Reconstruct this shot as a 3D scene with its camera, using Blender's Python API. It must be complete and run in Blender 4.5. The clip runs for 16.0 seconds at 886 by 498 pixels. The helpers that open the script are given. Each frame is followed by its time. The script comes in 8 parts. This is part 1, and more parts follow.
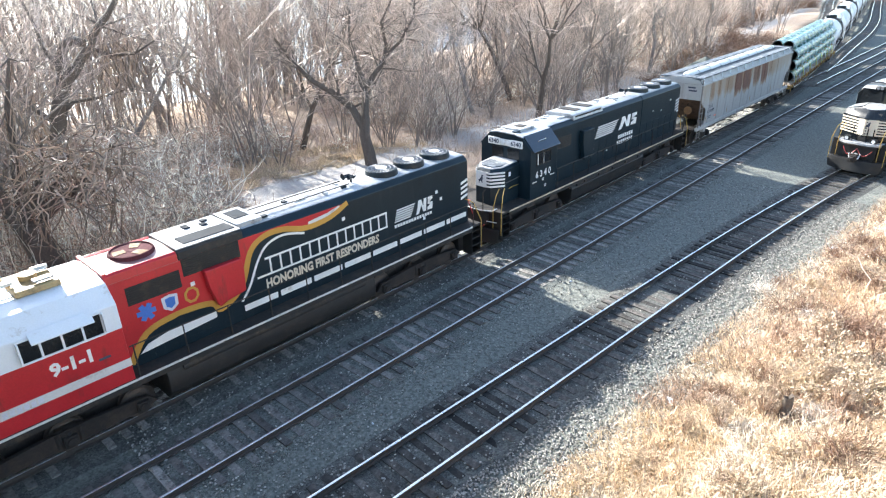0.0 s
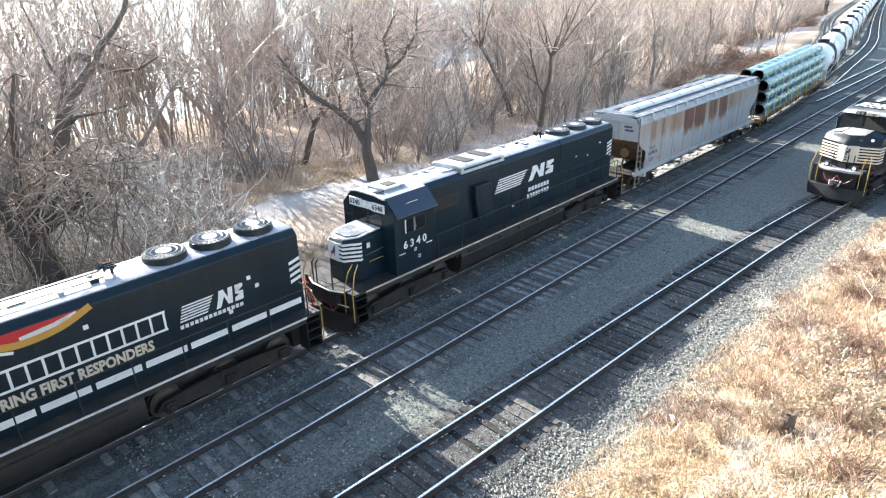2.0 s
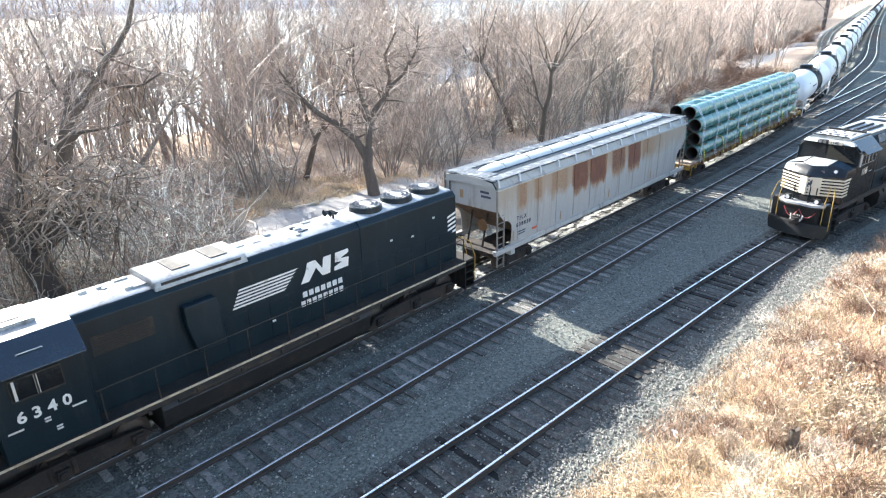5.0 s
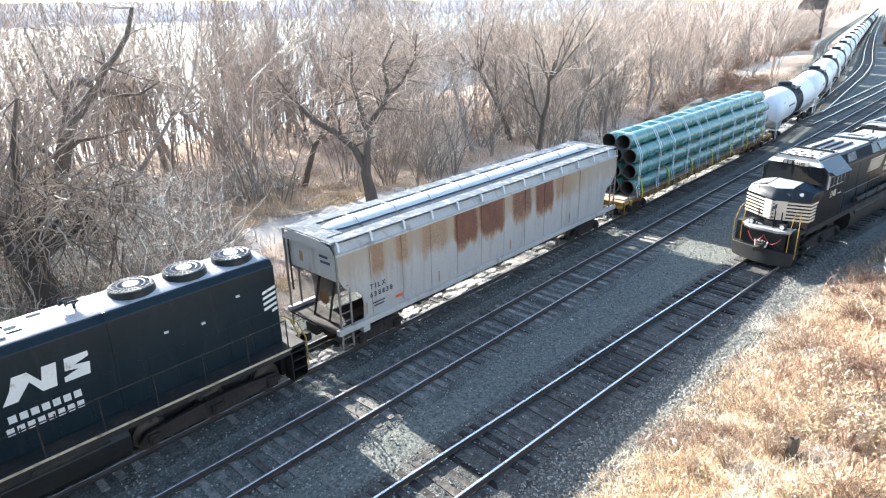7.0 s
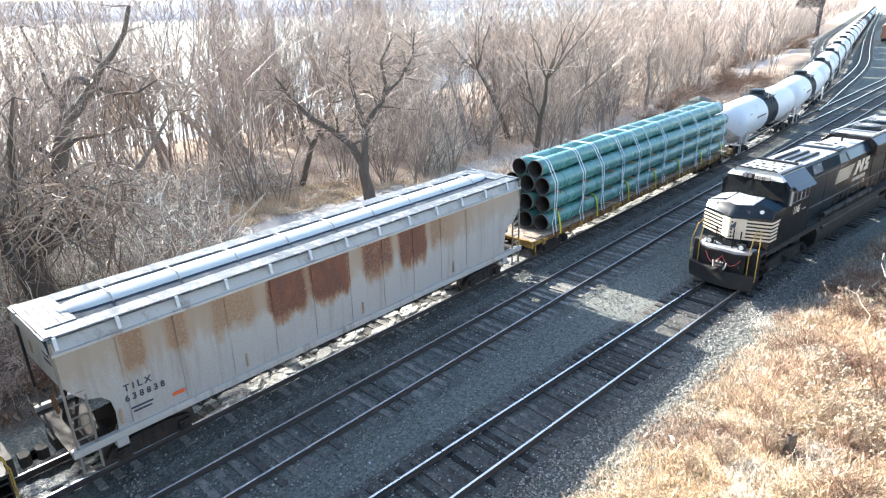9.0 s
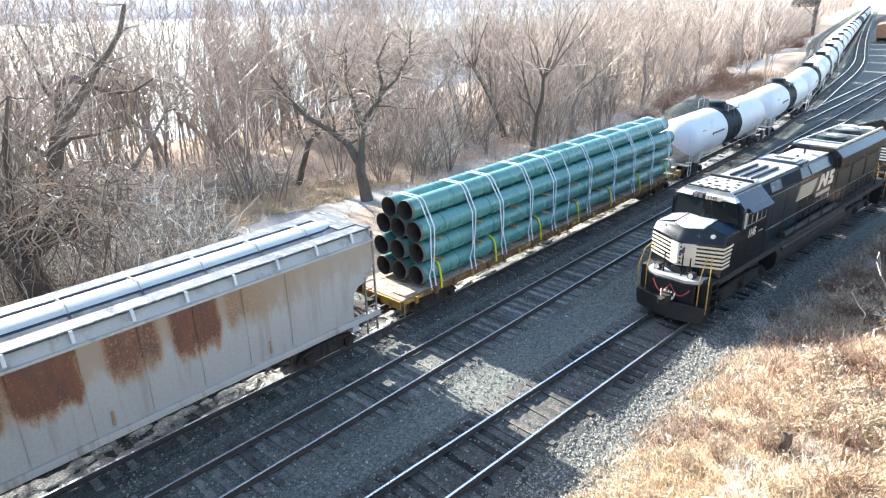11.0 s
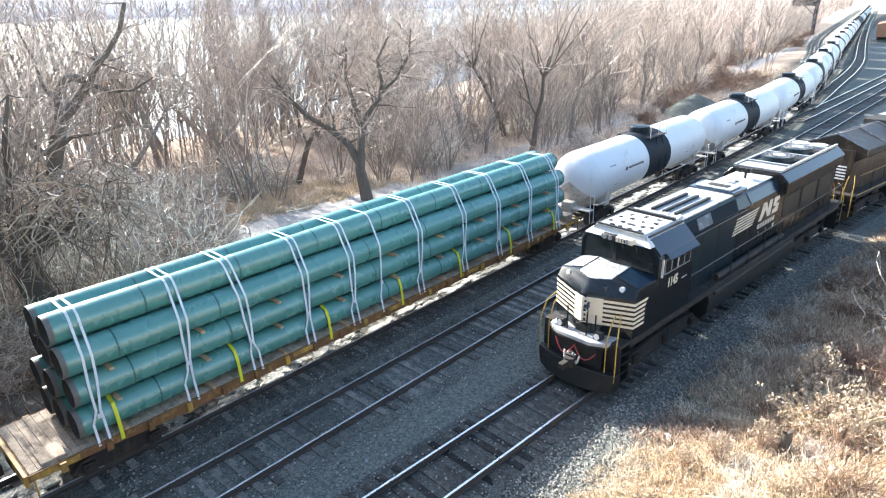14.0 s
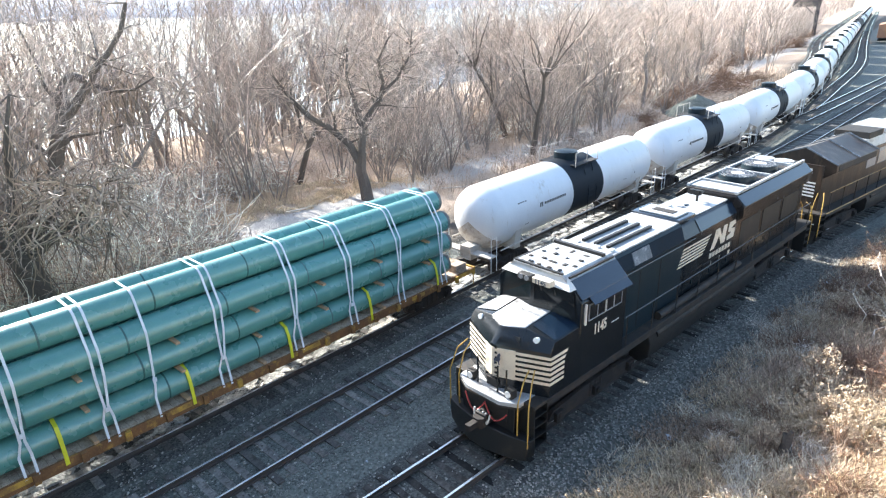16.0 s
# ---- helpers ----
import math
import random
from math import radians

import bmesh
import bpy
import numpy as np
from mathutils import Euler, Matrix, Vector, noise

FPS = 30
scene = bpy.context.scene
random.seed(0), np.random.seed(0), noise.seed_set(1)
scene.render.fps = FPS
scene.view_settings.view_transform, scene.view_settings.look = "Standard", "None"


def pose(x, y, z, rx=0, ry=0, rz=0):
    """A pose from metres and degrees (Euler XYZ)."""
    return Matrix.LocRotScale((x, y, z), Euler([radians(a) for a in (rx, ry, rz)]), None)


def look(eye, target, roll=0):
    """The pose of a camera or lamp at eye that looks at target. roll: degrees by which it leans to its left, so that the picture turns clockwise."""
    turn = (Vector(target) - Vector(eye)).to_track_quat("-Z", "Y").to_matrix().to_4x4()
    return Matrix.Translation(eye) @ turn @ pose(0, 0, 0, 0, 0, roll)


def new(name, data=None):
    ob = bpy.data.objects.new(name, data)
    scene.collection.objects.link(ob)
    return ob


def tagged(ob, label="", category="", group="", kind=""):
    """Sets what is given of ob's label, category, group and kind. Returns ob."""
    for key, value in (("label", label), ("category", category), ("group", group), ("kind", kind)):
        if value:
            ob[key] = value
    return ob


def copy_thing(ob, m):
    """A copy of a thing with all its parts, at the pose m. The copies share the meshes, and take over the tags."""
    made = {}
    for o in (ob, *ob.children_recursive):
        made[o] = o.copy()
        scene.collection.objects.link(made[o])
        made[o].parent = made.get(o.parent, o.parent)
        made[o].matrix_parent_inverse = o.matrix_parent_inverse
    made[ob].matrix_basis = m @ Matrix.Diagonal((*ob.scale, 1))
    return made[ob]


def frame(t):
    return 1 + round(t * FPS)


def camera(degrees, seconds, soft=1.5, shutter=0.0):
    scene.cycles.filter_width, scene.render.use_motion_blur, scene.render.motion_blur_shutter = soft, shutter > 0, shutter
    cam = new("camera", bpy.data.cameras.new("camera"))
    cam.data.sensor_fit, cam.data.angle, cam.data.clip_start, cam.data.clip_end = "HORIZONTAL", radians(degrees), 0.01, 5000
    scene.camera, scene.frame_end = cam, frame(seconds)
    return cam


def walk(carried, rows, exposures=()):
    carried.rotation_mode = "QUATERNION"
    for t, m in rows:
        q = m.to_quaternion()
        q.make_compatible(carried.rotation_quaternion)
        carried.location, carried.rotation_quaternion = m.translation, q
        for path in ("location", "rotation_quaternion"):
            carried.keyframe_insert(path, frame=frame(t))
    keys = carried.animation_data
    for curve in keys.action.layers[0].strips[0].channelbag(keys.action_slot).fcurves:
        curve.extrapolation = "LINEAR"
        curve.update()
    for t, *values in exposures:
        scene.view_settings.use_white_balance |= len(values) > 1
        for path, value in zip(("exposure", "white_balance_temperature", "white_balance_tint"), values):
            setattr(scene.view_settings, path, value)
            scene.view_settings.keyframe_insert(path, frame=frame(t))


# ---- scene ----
# ------------------------------------------------------------ camera
EYE = Vector((0.0, 0.0, 11.95))


def aim(yaw, pitch, roll):
    """Pose at EYE that looks yaw degrees right of +Y, pitch degrees down, rolled by roll."""
    y, p, r = radians(yaw), radians(pitch), radians(roll)
    fwd = Vector((math.sin(y) * math.cos(p), math.cos(y) * math.cos(p), -math.sin(p)))
    right = Vector((math.cos(y), -math.sin(y), 0))
    up = right.cross(fwd)
    a = math.cos(r) * right + math.sin(r) * up
    b = -math.sin(r) * right + math.cos(r) * up
    m = Matrix((a, b, -fwd)).transposed().to_4x4()
    m.translation = EYE
    return m


cam = camera(69.98, 16.0, soft=1.2)
walk(cam, [(t, aim(a, b, c)) for t, a, b, c in (
    (0.0, -43.565, 24.363, -1.649), (0.5, -43.743, 24.036, -1.585), (1.0, -43.787, 23.827, -1.562),
    (1.5, -43.712, 23.205, -1.465), (2.0, -43.616, 22.973, -1.438), (2.5, -43.564, 22.767, -1.429),
    (3.0, -43.612, 22.545, -1.460), (3.5, -43.661, 22.356, -1.490), (4.0, -43.744, 22.167, -1.533),
    (5.2, -43.66, 21.55, -1.55), (6.5, -43.530, 21.030, -1.568), (7.0, -43.499, 20.939, -1.534),
    (7.5, -43.476, 20.983, -1.563), (8.0, -43.397, 21.064, -1.563), (8.5, -43.389, 21.103, -1.585),
    (9.0, -43.321, 21.107, -1.570), (10.2, -43.12, 21.15, -1.54), (11.5, -42.933, 21.183, -1.519),
    (12.0, -42.857, 21.126, -1.527), (12.5, -42.845, 21.237, -1.573), (13.0, -42.868, 21.265, -1.537),
    (13.5, -42.915, 21.276, -1.452), (14.0, -42.995, 21.279, -1.479), (14.5, -43.024, 21.272, -1.475),
    (15.0, -43.065, 21.205, -1.415), (15.5, -43.052, 21.048, -1.375), (16.0, -43.057, 21.257, -1.400))],
     exposures=((0.0, 2.11, 6400, 8), (16.0, 2.11, 6400, 8)))

# ------------------------------------------------------------ sky and sun
SUN_ELEVATION, SUN_TURN = 27.0, 276.0
world = bpy.data.worlds.new("sky")
scene.world = world
world.use_nodes = True
wn = world.node_tree
sky = wn.nodes.new("ShaderNodeTexSky")
sky.sky_type = "NISHITA"
sky.sun_disc = False
sky.sun_elevation, sky.sun_rotation = radians(SUN_ELEVATION), radians(SUN_TURN)
sky.dust_density, sky.air_density = 1.0, 1.0
pale_sky = wn.nodes.new("ShaderNodeHueSaturation")
pale_sky.inputs["Saturation"].default_value = 0.96
wn.links.new(sky.outputs["Color"], pale_sky.inputs["Color"])
wn.links.new(pale_sky.outputs["Color"], wn.nodes["Background"].inputs["Color"])
wn.nodes["Background"].inputs["Strength"].default_value = 0.115
sun = new("sun", bpy.data.lights.new("sun", "SUN"))
sun.data.energy, sun.data.angle, sun.data.color = 4.9, radians(0.5), (1.0, 0.95, 0.885)
e, a = radians(SUN_ELEVATION), radians(SUN_TURN)
to_sun = Vector((math.sin(a) * math.cos(e), math.cos(a) * math.cos(e), math.sin(e)))
sun.matrix_world = look(to_sun * 100, (0, 0, 0))

# ------------------------------------------------------------ materials


def node(nt, kind, **values):
    n = nt.nodes.new(kind)
    for k, v in values.items():
        n.inputs[k.replace("_", " ")].default_value = v
    return n


def scaled(c, k):
    return (min(1, c[0] * k), min(1, c[1] * k), min(1, c[2] * k), 1)


def mat(name, base, rough=0.6, metal=0.0, vary=0.18, scale=1.2, fine=25.0, bump=0.15, dirt=None, dirt_amount=0.0,
        streak=1.0, per_object=0.0, per_island=0.0, specular=0.5):
    """A procedural surface: colour that varies at two scales, stains of colour dirt, fine relief."""
    m = bpy.data.materials.new(name)
    m.use_nodes = True
    nt = m.node_tree
    b = nt.nodes["Principled BSDF"]
    L = nt.links.new
    co = nt.nodes.new("ShaderNodeTexCoord")
    mp = node(nt, "ShaderNodeMapping")
    mp.inputs["Scale"].default_value = (1, 1, 1 / streak)
    L(co.outputs["Object"], mp.inputs["Vector"])
    big = node(nt, "ShaderNodeTexNoise", Scale=scale, Detail=4.0, Roughness=0.6)
    small = node(nt, "ShaderNodeTexNoise", Scale=fine, Detail=3.0, Roughness=0.6)
    L(mp.outputs["Vector"], big.inputs["Vector"])
    L(co.outputs["Object"], small.inputs["Vector"])
    add = nt.nodes.new("ShaderNodeMath")
    add.operation = "ADD"
    L(big.outputs["Fac"], add.inputs[0])
    L(small.outputs["Fac"], add.inputs[1])
    ramp = nt.nodes.new("ShaderNodeMapRange")
    ramp.inputs["From Min"].default_value, ramp.inputs["From Max"].default_value = 0.65, 1.35
    L(add.outputs[0], ramp.inputs["Value"])
    mix = nt.nodes.new("ShaderNodeMix")
    mix.data_type = "RGBA"
    mix.inputs["A"].default_value, mix.inputs["B"].default_value = scaled(base, 1 - vary), scaled(base, 1 + vary)
    L(ramp.outputs["Result"], mix.inputs["Factor"])
    out = mix.outputs["Result"]
    if dirt:
        dn = node(nt, "ShaderNodeTexNoise", Scale=scale * 1.7, Detail=6.0, Roughness=0.7)
        L(mp.outputs["Vector"], dn.inputs["Vector"])
        dr = nt.nodes.new("ShaderNodeMapRange")
        dr.inputs["From Min"].default_value, dr.inputs["From Max"].default_value = 0.62 - dirt_amount * 0.3, 0.75 - dirt_amount * 0.2
        L(dn.outputs["Fac"], dr.inputs["Value"])
        dm = nt.nodes.new("ShaderNodeMix")
        dm.data_type = "RGBA"
        dm.inputs["B"].default_value = (*dirt, 1)
        sc = nt.nodes.new("ShaderNodeMath")
        sc.operation = "MULTIPLY"
        sc.inputs[1].default_value = 0.85
        L(dr.outputs["Result"], sc.inputs[0])
        L(sc.outputs[0], dm.inputs["Factor"])
        L(out, dm.inputs["A"])
        out = dm.outputs["Result"]
    if per_object or per_island:
        src = nt.nodes.new("ShaderNodeObjectInfo" if per_object else "ShaderNodeNewGeometry")
        hv = nt.nodes.new("ShaderNodeHueSaturation")
        rr = nt.nodes.new("ShaderNodeMapRange")
        k = per_object or per_island
        rr.inputs["To Min"].default_value, rr.inputs["To Max"].default_value = 1 - k, 1 + k
        L(src.outputs["Random" if per_object else "Random Per Island"], rr.inputs["Value"])
        L(rr.outputs["Result"], hv.inputs["Value"])
        L(out, hv.inputs["Color"])
        out = hv.outputs["Color"]
    L(out, b.inputs["Base Color"])
    rg = nt.nodes.new("ShaderNodeMapRange")
    rg.inputs["To Min"].default_value, rg.inputs["To Max"].default_value = max(0.05, rough - 0.12), min(1, rough + 0.12)
    L(big.outputs["Fac"], rg.inputs["Value"])
    L(rg.outputs["Result"], b.inputs["Roughness"])
    b.inputs["Metallic"].default_value = metal
    b.inputs["Specular IOR Level"].default_value = specular
    if bump:
        bp = nt.nodes.new("ShaderNodeBump")
        bp.inputs["Strength"].default_value, bp.inputs["Distance"].default_value = bump, 0.02
        L(small.outputs["Fac"], bp.inputs["Height"])
        L(bp.outputs["Normal"], b.inputs["Normal"])
    return m


def gravel(name, dark, light, size=22.0, stain=(0.05, 0.05, 0.05)):
    """Crushed stone: every cell its own grey, with relief and oily stains."""
    m = bpy.data.materials.new(name)
    m.use_nodes = True
    nt = m.node_tree
    b = nt.nodes["Principled BSDF"]
    L = nt.links.new
    co = nt.nodes.new("ShaderNodeTexCoord")
    vo = node(nt, "ShaderNodeTexVoronoi", Scale=size)
    L(co.outputs["Object"], vo.inputs["Vector"])
    bw = nt.nodes.new("ShaderNodeRGBToBW")
    L(vo.outputs["Color"], bw.inputs["Color"])
    mix = nt.nodes.new("ShaderNodeMix")
    mix.data_type = "RGBA"
    mix.inputs["A"].default_value, mix.inputs["B"].default_value = (*dark, 1), (*light, 1)
    L(bw.outputs["Val"], mix.inputs["Factor"])
    no = node(nt, "ShaderNodeTexNoise", Scale=0.45, Detail=6.0, Roughness=0.65)
    L(co.outputs["Object"], no.inputs["Vector"])
    rr = nt.nodes.new("ShaderNodeMapRange")
    rr.inputs["From Min"].default_value, rr.inputs["From Max"].default_value = 0.45, 0.7
    rr.inputs["To Max"].default_value = 0.65
    L(no.outputs["Fac"], rr.inputs["Value"])
    st = nt.nodes.new("ShaderNodeMix")
    st.data_type = "RGBA"
    st.inputs["B"].default_value = (*stain, 1)
    L(rr.outputs["Result"], st.inputs["Factor"])
    L(mix.outputs["Result"], st.inputs["A"])
    L(st.outputs["Result"], b.inputs["Base Color"])
    bp = nt.nodes.new("ShaderNodeBump")
    bp.inputs["Strength"].default_value, bp.inputs["Distance"].default_value = 0.9, 0.04
    inv = nt.nodes.new("ShaderNodeMath")
    inv.operation = "SUBTRACT"
    inv.inputs[0].default_value = 1.0
    L(vo.outputs["Distance"], inv.inputs[1])
    L(inv.outputs[0], bp.inputs["Height"])
    L(bp.outputs["Normal"], b.inputs["Normal"])
    b.inputs["Roughness"].default_value = 0.9
    return m


BLACK = mat("black_paint", (0.008, 0.019, 0.027), 0.34, vary=0.3, dirt=(0.020, 0.031, 0.038), dirt_amount=0.25, streak=4, specular=0.28)
HOODSIDE = mat("matt_blue_black_paint", (0.012, 0.020, 0.030), 0.75, vary=0.3, specular=0.1)
HANDRAIL = mat("grey_handrail_paint", (0.09, 0.10, 0.11), 0.5, vary=0.2)
# white paint toned cream by the warm bounced light put into it
CREAM = mat("white_paint_warm_bounce", (0.66, 0.58, 0.46), 0.5, vary=0.12, dirt=(0.35, 0.29, 0.22), dirt_amount=0.2)
DARKPAINT = mat("warm_black_paint", (0.008, 0.011, 0.014), 0.24, vary=0.3, dirt=(0.018, 0.018, 0.018), dirt_amount=0.2, streak=4, specular=0.5, bump=0.05)
DULLBLACK = mat("dull_black", (0.022, 0.021, 0.02), 0.7, vary=0.4, dirt=(0.07, 0.05, 0.035), dirt_amount=0.4)
PILOTBLACK = mat("sooty_black_paint", (0.012, 0.012, 0.012), 0.55, vary=0.4, dirt=(0.035, 0.028, 0.022), dirt_amount=0.3)
# gloss black with the blue of the reflected sky mixed into its base
SLOPEBLACK = mat("glossy_sky_blue_black_paint", (0.010, 0.022, 0.040), 0.18, vary=0.3, specular=0.9, bump=0.03)
TANSTRIPE = mat("faded_gold_stripe", (0.58, 0.49, 0.36), 0.55, vary=0.2, dirt=(0.16, 0.11, 0.07), dirt_amount=0.4)
BOGIE = mat("grimy_steel", (0.024, 0.020, 0.018), 0.8, vary=0.5, bump=0.4, dirt=(0.055, 0.04, 0.03), dirt_amount=0.5)
# dusty black roofs, painted pale grey to carry the low sun's glare
ROOFGREY = mat("dusty_roof_glare_paint", (0.40, 0.41, 0.42), 0.32, vary=0.2, dirt=(0.12, 0.11, 0.10), dirt_amount=0.35, scale=1.6)
WHITE = mat("white_paint", (0.78, 0.78, 0.76), 0.45, vary=0.08, dirt=(0.35, 0.3, 0.24), dirt_amount=0.15)
CABWHITE = mat("cab_white", (0.74, 0.78, 0.82), 0.35, vary=0.06, dirt=(0.4, 0.36, 0.3), dirt_amount=0.1)
RED = mat("red_paint", (0.47, 0.020, 0.028), 0.35, vary=0.15, dirt=(0.12, 0.03, 0.025), dirt_amount=0.2, streak=4)
GOLD = mat("gold_paint", (0.50, 0.27, 0.05), 0.4, vary=0.15)
SILVER = mat("silver_white_paint", (0.62, 0.62, 0.6), 0.45, vary=0.12, dirt=(0.3, 0.28, 0.24), dirt_amount=0.2)
TAN = mat("roof_equipment_tan", (0.42, 0.30, 0.14), 0.6, vary=0.25, dirt=(0.12, 0.09, 0.06), dirt_amount=0.4)
YELLOW = mat("yellow_paint", (0.42, 0.27, 0.06), 0.5, vary=0.15, dirt=(0.2, 0.13, 0.06), dirt_amount=0.2)
GLASS = mat("dark_window_glass", (0.012, 0.014, 0.016), 0.08, vary=0.1, bump=0)
BLUEBADGE = mat("blue_badge", (0.05, 0.16, 0.5), 0.4)
PALEBADGE = mat("pale_badge", (0.6, 0.62, 0.68), 0.4)
HEADLAMP = mat("headlamp_glass", (0.8, 0.8, 0.78), 0.15, vary=0.05, bump=0)
HOSE = mat("red_hose", (0.35, 0.05, 0.05), 0.5)
FAN = mat("fan_grille", (0.32, 0.32, 0.33), 0.4, metal=0.3, vary=0.3)
WHEEL = mat("wheel_steel", (0.10, 0.085, 0.075), 0.55, metal=0.6, vary=0.3)
BRIGHTRAIL = mat("worn_rail_head", (0.78, 0.80, 0.82), 0.30, metal=1.0, vary=0.1, bump=0)
DULLRAIL = mat("dull_rail_head", (0.58, 0.59, 0.60), 0.38, metal=1.0, vary=0.2, bump=0.05)
RUSTRAIL = mat("rusty_rail_web", (0.055, 0.045, 0.04), 0.85, vary=0.3)
TIE = mat("weathered_tie", (0.205, 0.19, 0.172), 0.9, vary=0.4, scale=2.5, fine=14, bump=0.6, dirt=(0.06, 0.056, 0.05), dirt_amount=0.42, per_object=0.55)
GRAVEL = gravel("ballast", (0.050, 0.058, 0.049), (0.32, 0.345, 0.295))
# near-white stone: sunlight under the cars is put into its colour
SUNPATCH = gravel("sun_patch_stone", (0.30, 0.29, 0.265), (0.72, 0.71, 0.67), 16.0, (0.22, 0.21, 0.19))
FARRAIL = mat("glinting_far_rail_head", (0.94, 0.95, 0.96), 0.2, metal=1.0, vary=0.05, bump=0)
MIDGRAVEL = gravel("worn_ballast", (0.044, 0.048, 0.043), (0.25, 0.262, 0.23))
DARKGRAVEL = gravel("oily_shaded_ballast", (0.034, 0.036, 0.033), (0.18, 0.182, 0.165), 22.0, (0.03, 0.028, 0.026))
DARKTIE = mat("oily_tie", (0.10, 0.09, 0.08), 0.9, vary=0.5, scale=2.5, fine=14, bump=0.6, dirt=(0.025, 0.022, 0.02), dirt_amount=0.75, per_object=0.85)
STONE = mat("ballast_stone", (0.275, 0.262, 0.235), 0.85, vary=0.3, fine=40, per_island=0.65)
HOPGREY = mat("weathered_grey_car_paint", (0.44, 0.435, 0.415), 0.6, vary=0.12, scale=0.9, streak=7, dirt=(0.22, 0.17, 0.13), dirt_amount=0.3)
SLOPERUST = mat("rusty_slope_sheet", (0.17, 0.105, 0.07), 0.85, vary=0.35, scale=1.5, dirt=(0.05, 0.035, 0.03), dirt_amount=0.45)
# ladder colour darkened for the shade that the ladder stands in
LADDERGREY = mat("shaded_ladder_paint", (0.22, 0.195, 0.17), 0.75, vary=0.3)
RUSTPALE = mat("pale_rust_stain", (0.34, 0.22, 0.12), 0.85, vary=0.3, scale=2.0, streak=4, dirt=(0.42, 0.40, 0.37), dirt_amount=0.4)
HOPROOF = mat("grey_roof_panel", (0.055, 0.068, 0.085), 0.85, vary=0.4, dirt=(0.14, 0.15, 0.16), dirt_amount=0.25, specular=0.05)
WALKWAY = mat("sheet_metal_walkway", (0.13, 0.15, 0.17), 0.7, vary=0.4, scale=2.0, dirt=(0.42, 0.44, 0.46), dirt_amount=0.35, specular=0.15)
# black paint tinted brown for the straw bank that it reflects
SHEENHOOD = mat("black_paint_brown_reflection", (0.018, 0.014, 0.012), 0.25, vary=0.35, streak=4, dirt=(0.022, 0.018, 0.015), dirt_amount=0.3, specular=0.5, bump=0.05)
HATCH = mat("white_hatch_cover", (0.60, 0.63, 0.66), 0.35, vary=0.08, dirt=(0.4, 0.4, 0.4), dirt_amount=0.1)
PIPEGREEN = mat("green_pipe_coating", (0.088, 0.25, 0.228), 0.27, specular=0.9, vary=0.12, scale=0.7, fine=30, bump=0.04, dirt=(0.15, 0.32, 0.28), dirt_amount=0.15)
PIPEIN = mat("pipe_inside", (0.06, 0.05, 0.045), 0.8, vary=0.3)
PIPEEND = mat("bare_pipe_end", (0.13, 0.13, 0.12), 0.6, vary=0.3)
STRAPWHITE = mat("white_strap", (0.66, 0.70, 0.74), 0.6, vary=0.1)
STRAPYELLOW = mat("yellow_strap", (0.62, 0.62, 0.03), 0.5, vary=0.1)
BLOCKWOOD = mat("timber_block", (0.46, 0.30, 0.18), 0.8, vary=0.25)
DECKWOOD = mat("weathered_deck_planks", (0.42, 0.335, 0.26), 0.85, vary=0.45, scale=2.0, bump=0.4, dirt=(0.16, 0.11, 0.07), dirt_amount=0.4)
CARBROWN = mat("rusty_flatcar_paint", (0.17, 0.085, 0.035), 0.8, vary=0.35, scale=2.0, dirt=(0.42, 0.25, 0.05), dirt_amount=0.3)
CARYELLOW = mat("flatcar_yellow", (0.48, 0.29, 0.05), 0.65, vary=0.3, dirt=(0.16, 0.085, 0.045), dirt_amount=0.65)
TANKWHITE = mat("tank_white", (0.74, 0.75, 0.76), 0.4, vary=0.06, dirt=(0.5, 0.44, 0.36), dirt_amount=0.12, streak=3)
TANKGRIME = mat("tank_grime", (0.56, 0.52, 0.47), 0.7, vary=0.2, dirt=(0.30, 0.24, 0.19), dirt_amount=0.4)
INK = mat("dark_lettering", (0.05, 0.06, 0.09), 0.6, vary=0.1, bump=0)
BARK = mat("bark", (0.25, 0.215, 0.19), 0.95, vary=0.4, scale=3, fine=18, bump=0.8, streak=4)
DARKBARK = mat("dark_bark", (0.12, 0.10, 0.085), 0.95, vary=0.4, scale=3, fine=18, bump=0.8, streak=4)
TWIG = mat("bare_twigs", (0.50, 0.405, 0.338), 0.55, vary=0.3, scale=0.6, bump=0, per_island=0.75)
BRAMBLE = mat("brown_brambles", (0.22, 0.13, 0.085), 0.6, vary=0.3, scale=0.6, bump=0, per_island=0.6)
# cane colour raised to near white for the sunlit edges of the tangle
CANE = mat("sun_glint_canes", (0.86, 0.77, 0.66), 0.5, vary=0.35, scale=0.8, bump=0, per_island=0.8)
DARKTWIG = mat("brown_stems", (0.44, 0.325, 0.25), 0.7, vary=0.3, scale=0.6, bump=0, per_island=0.7)
TANKBAND = mat("dull_black_band", (0.016, 0.022, 0.030), 0.65, vary=0.3, specular=0.2)
DEEPBARK = mat("grey_brown_poles", (0.26, 0.21, 0.18), 0.7, vary=0.3, scale=0.6, bump=0, per_island=0.6)
PALETWIG = mat("pale_stems", (0.68, 0.61, 0.53), 0.6, vary=0.3, scale=0.6, bump=0, per_island=0.6)
PALESTRAW = mat("bleached_grass", (0.76, 0.67, 0.515), 0.8, vary=0.2, scale=0.5, bump=0, per_island=0.3)
# twigs of the far woods, paled and greyed for the haze
FARTWIG = mat("hazed_far_twigs", (0.52, 0.44, 0.39), 0.6, vary=0.3, scale=0.2, bump=0, per_island=0.6)
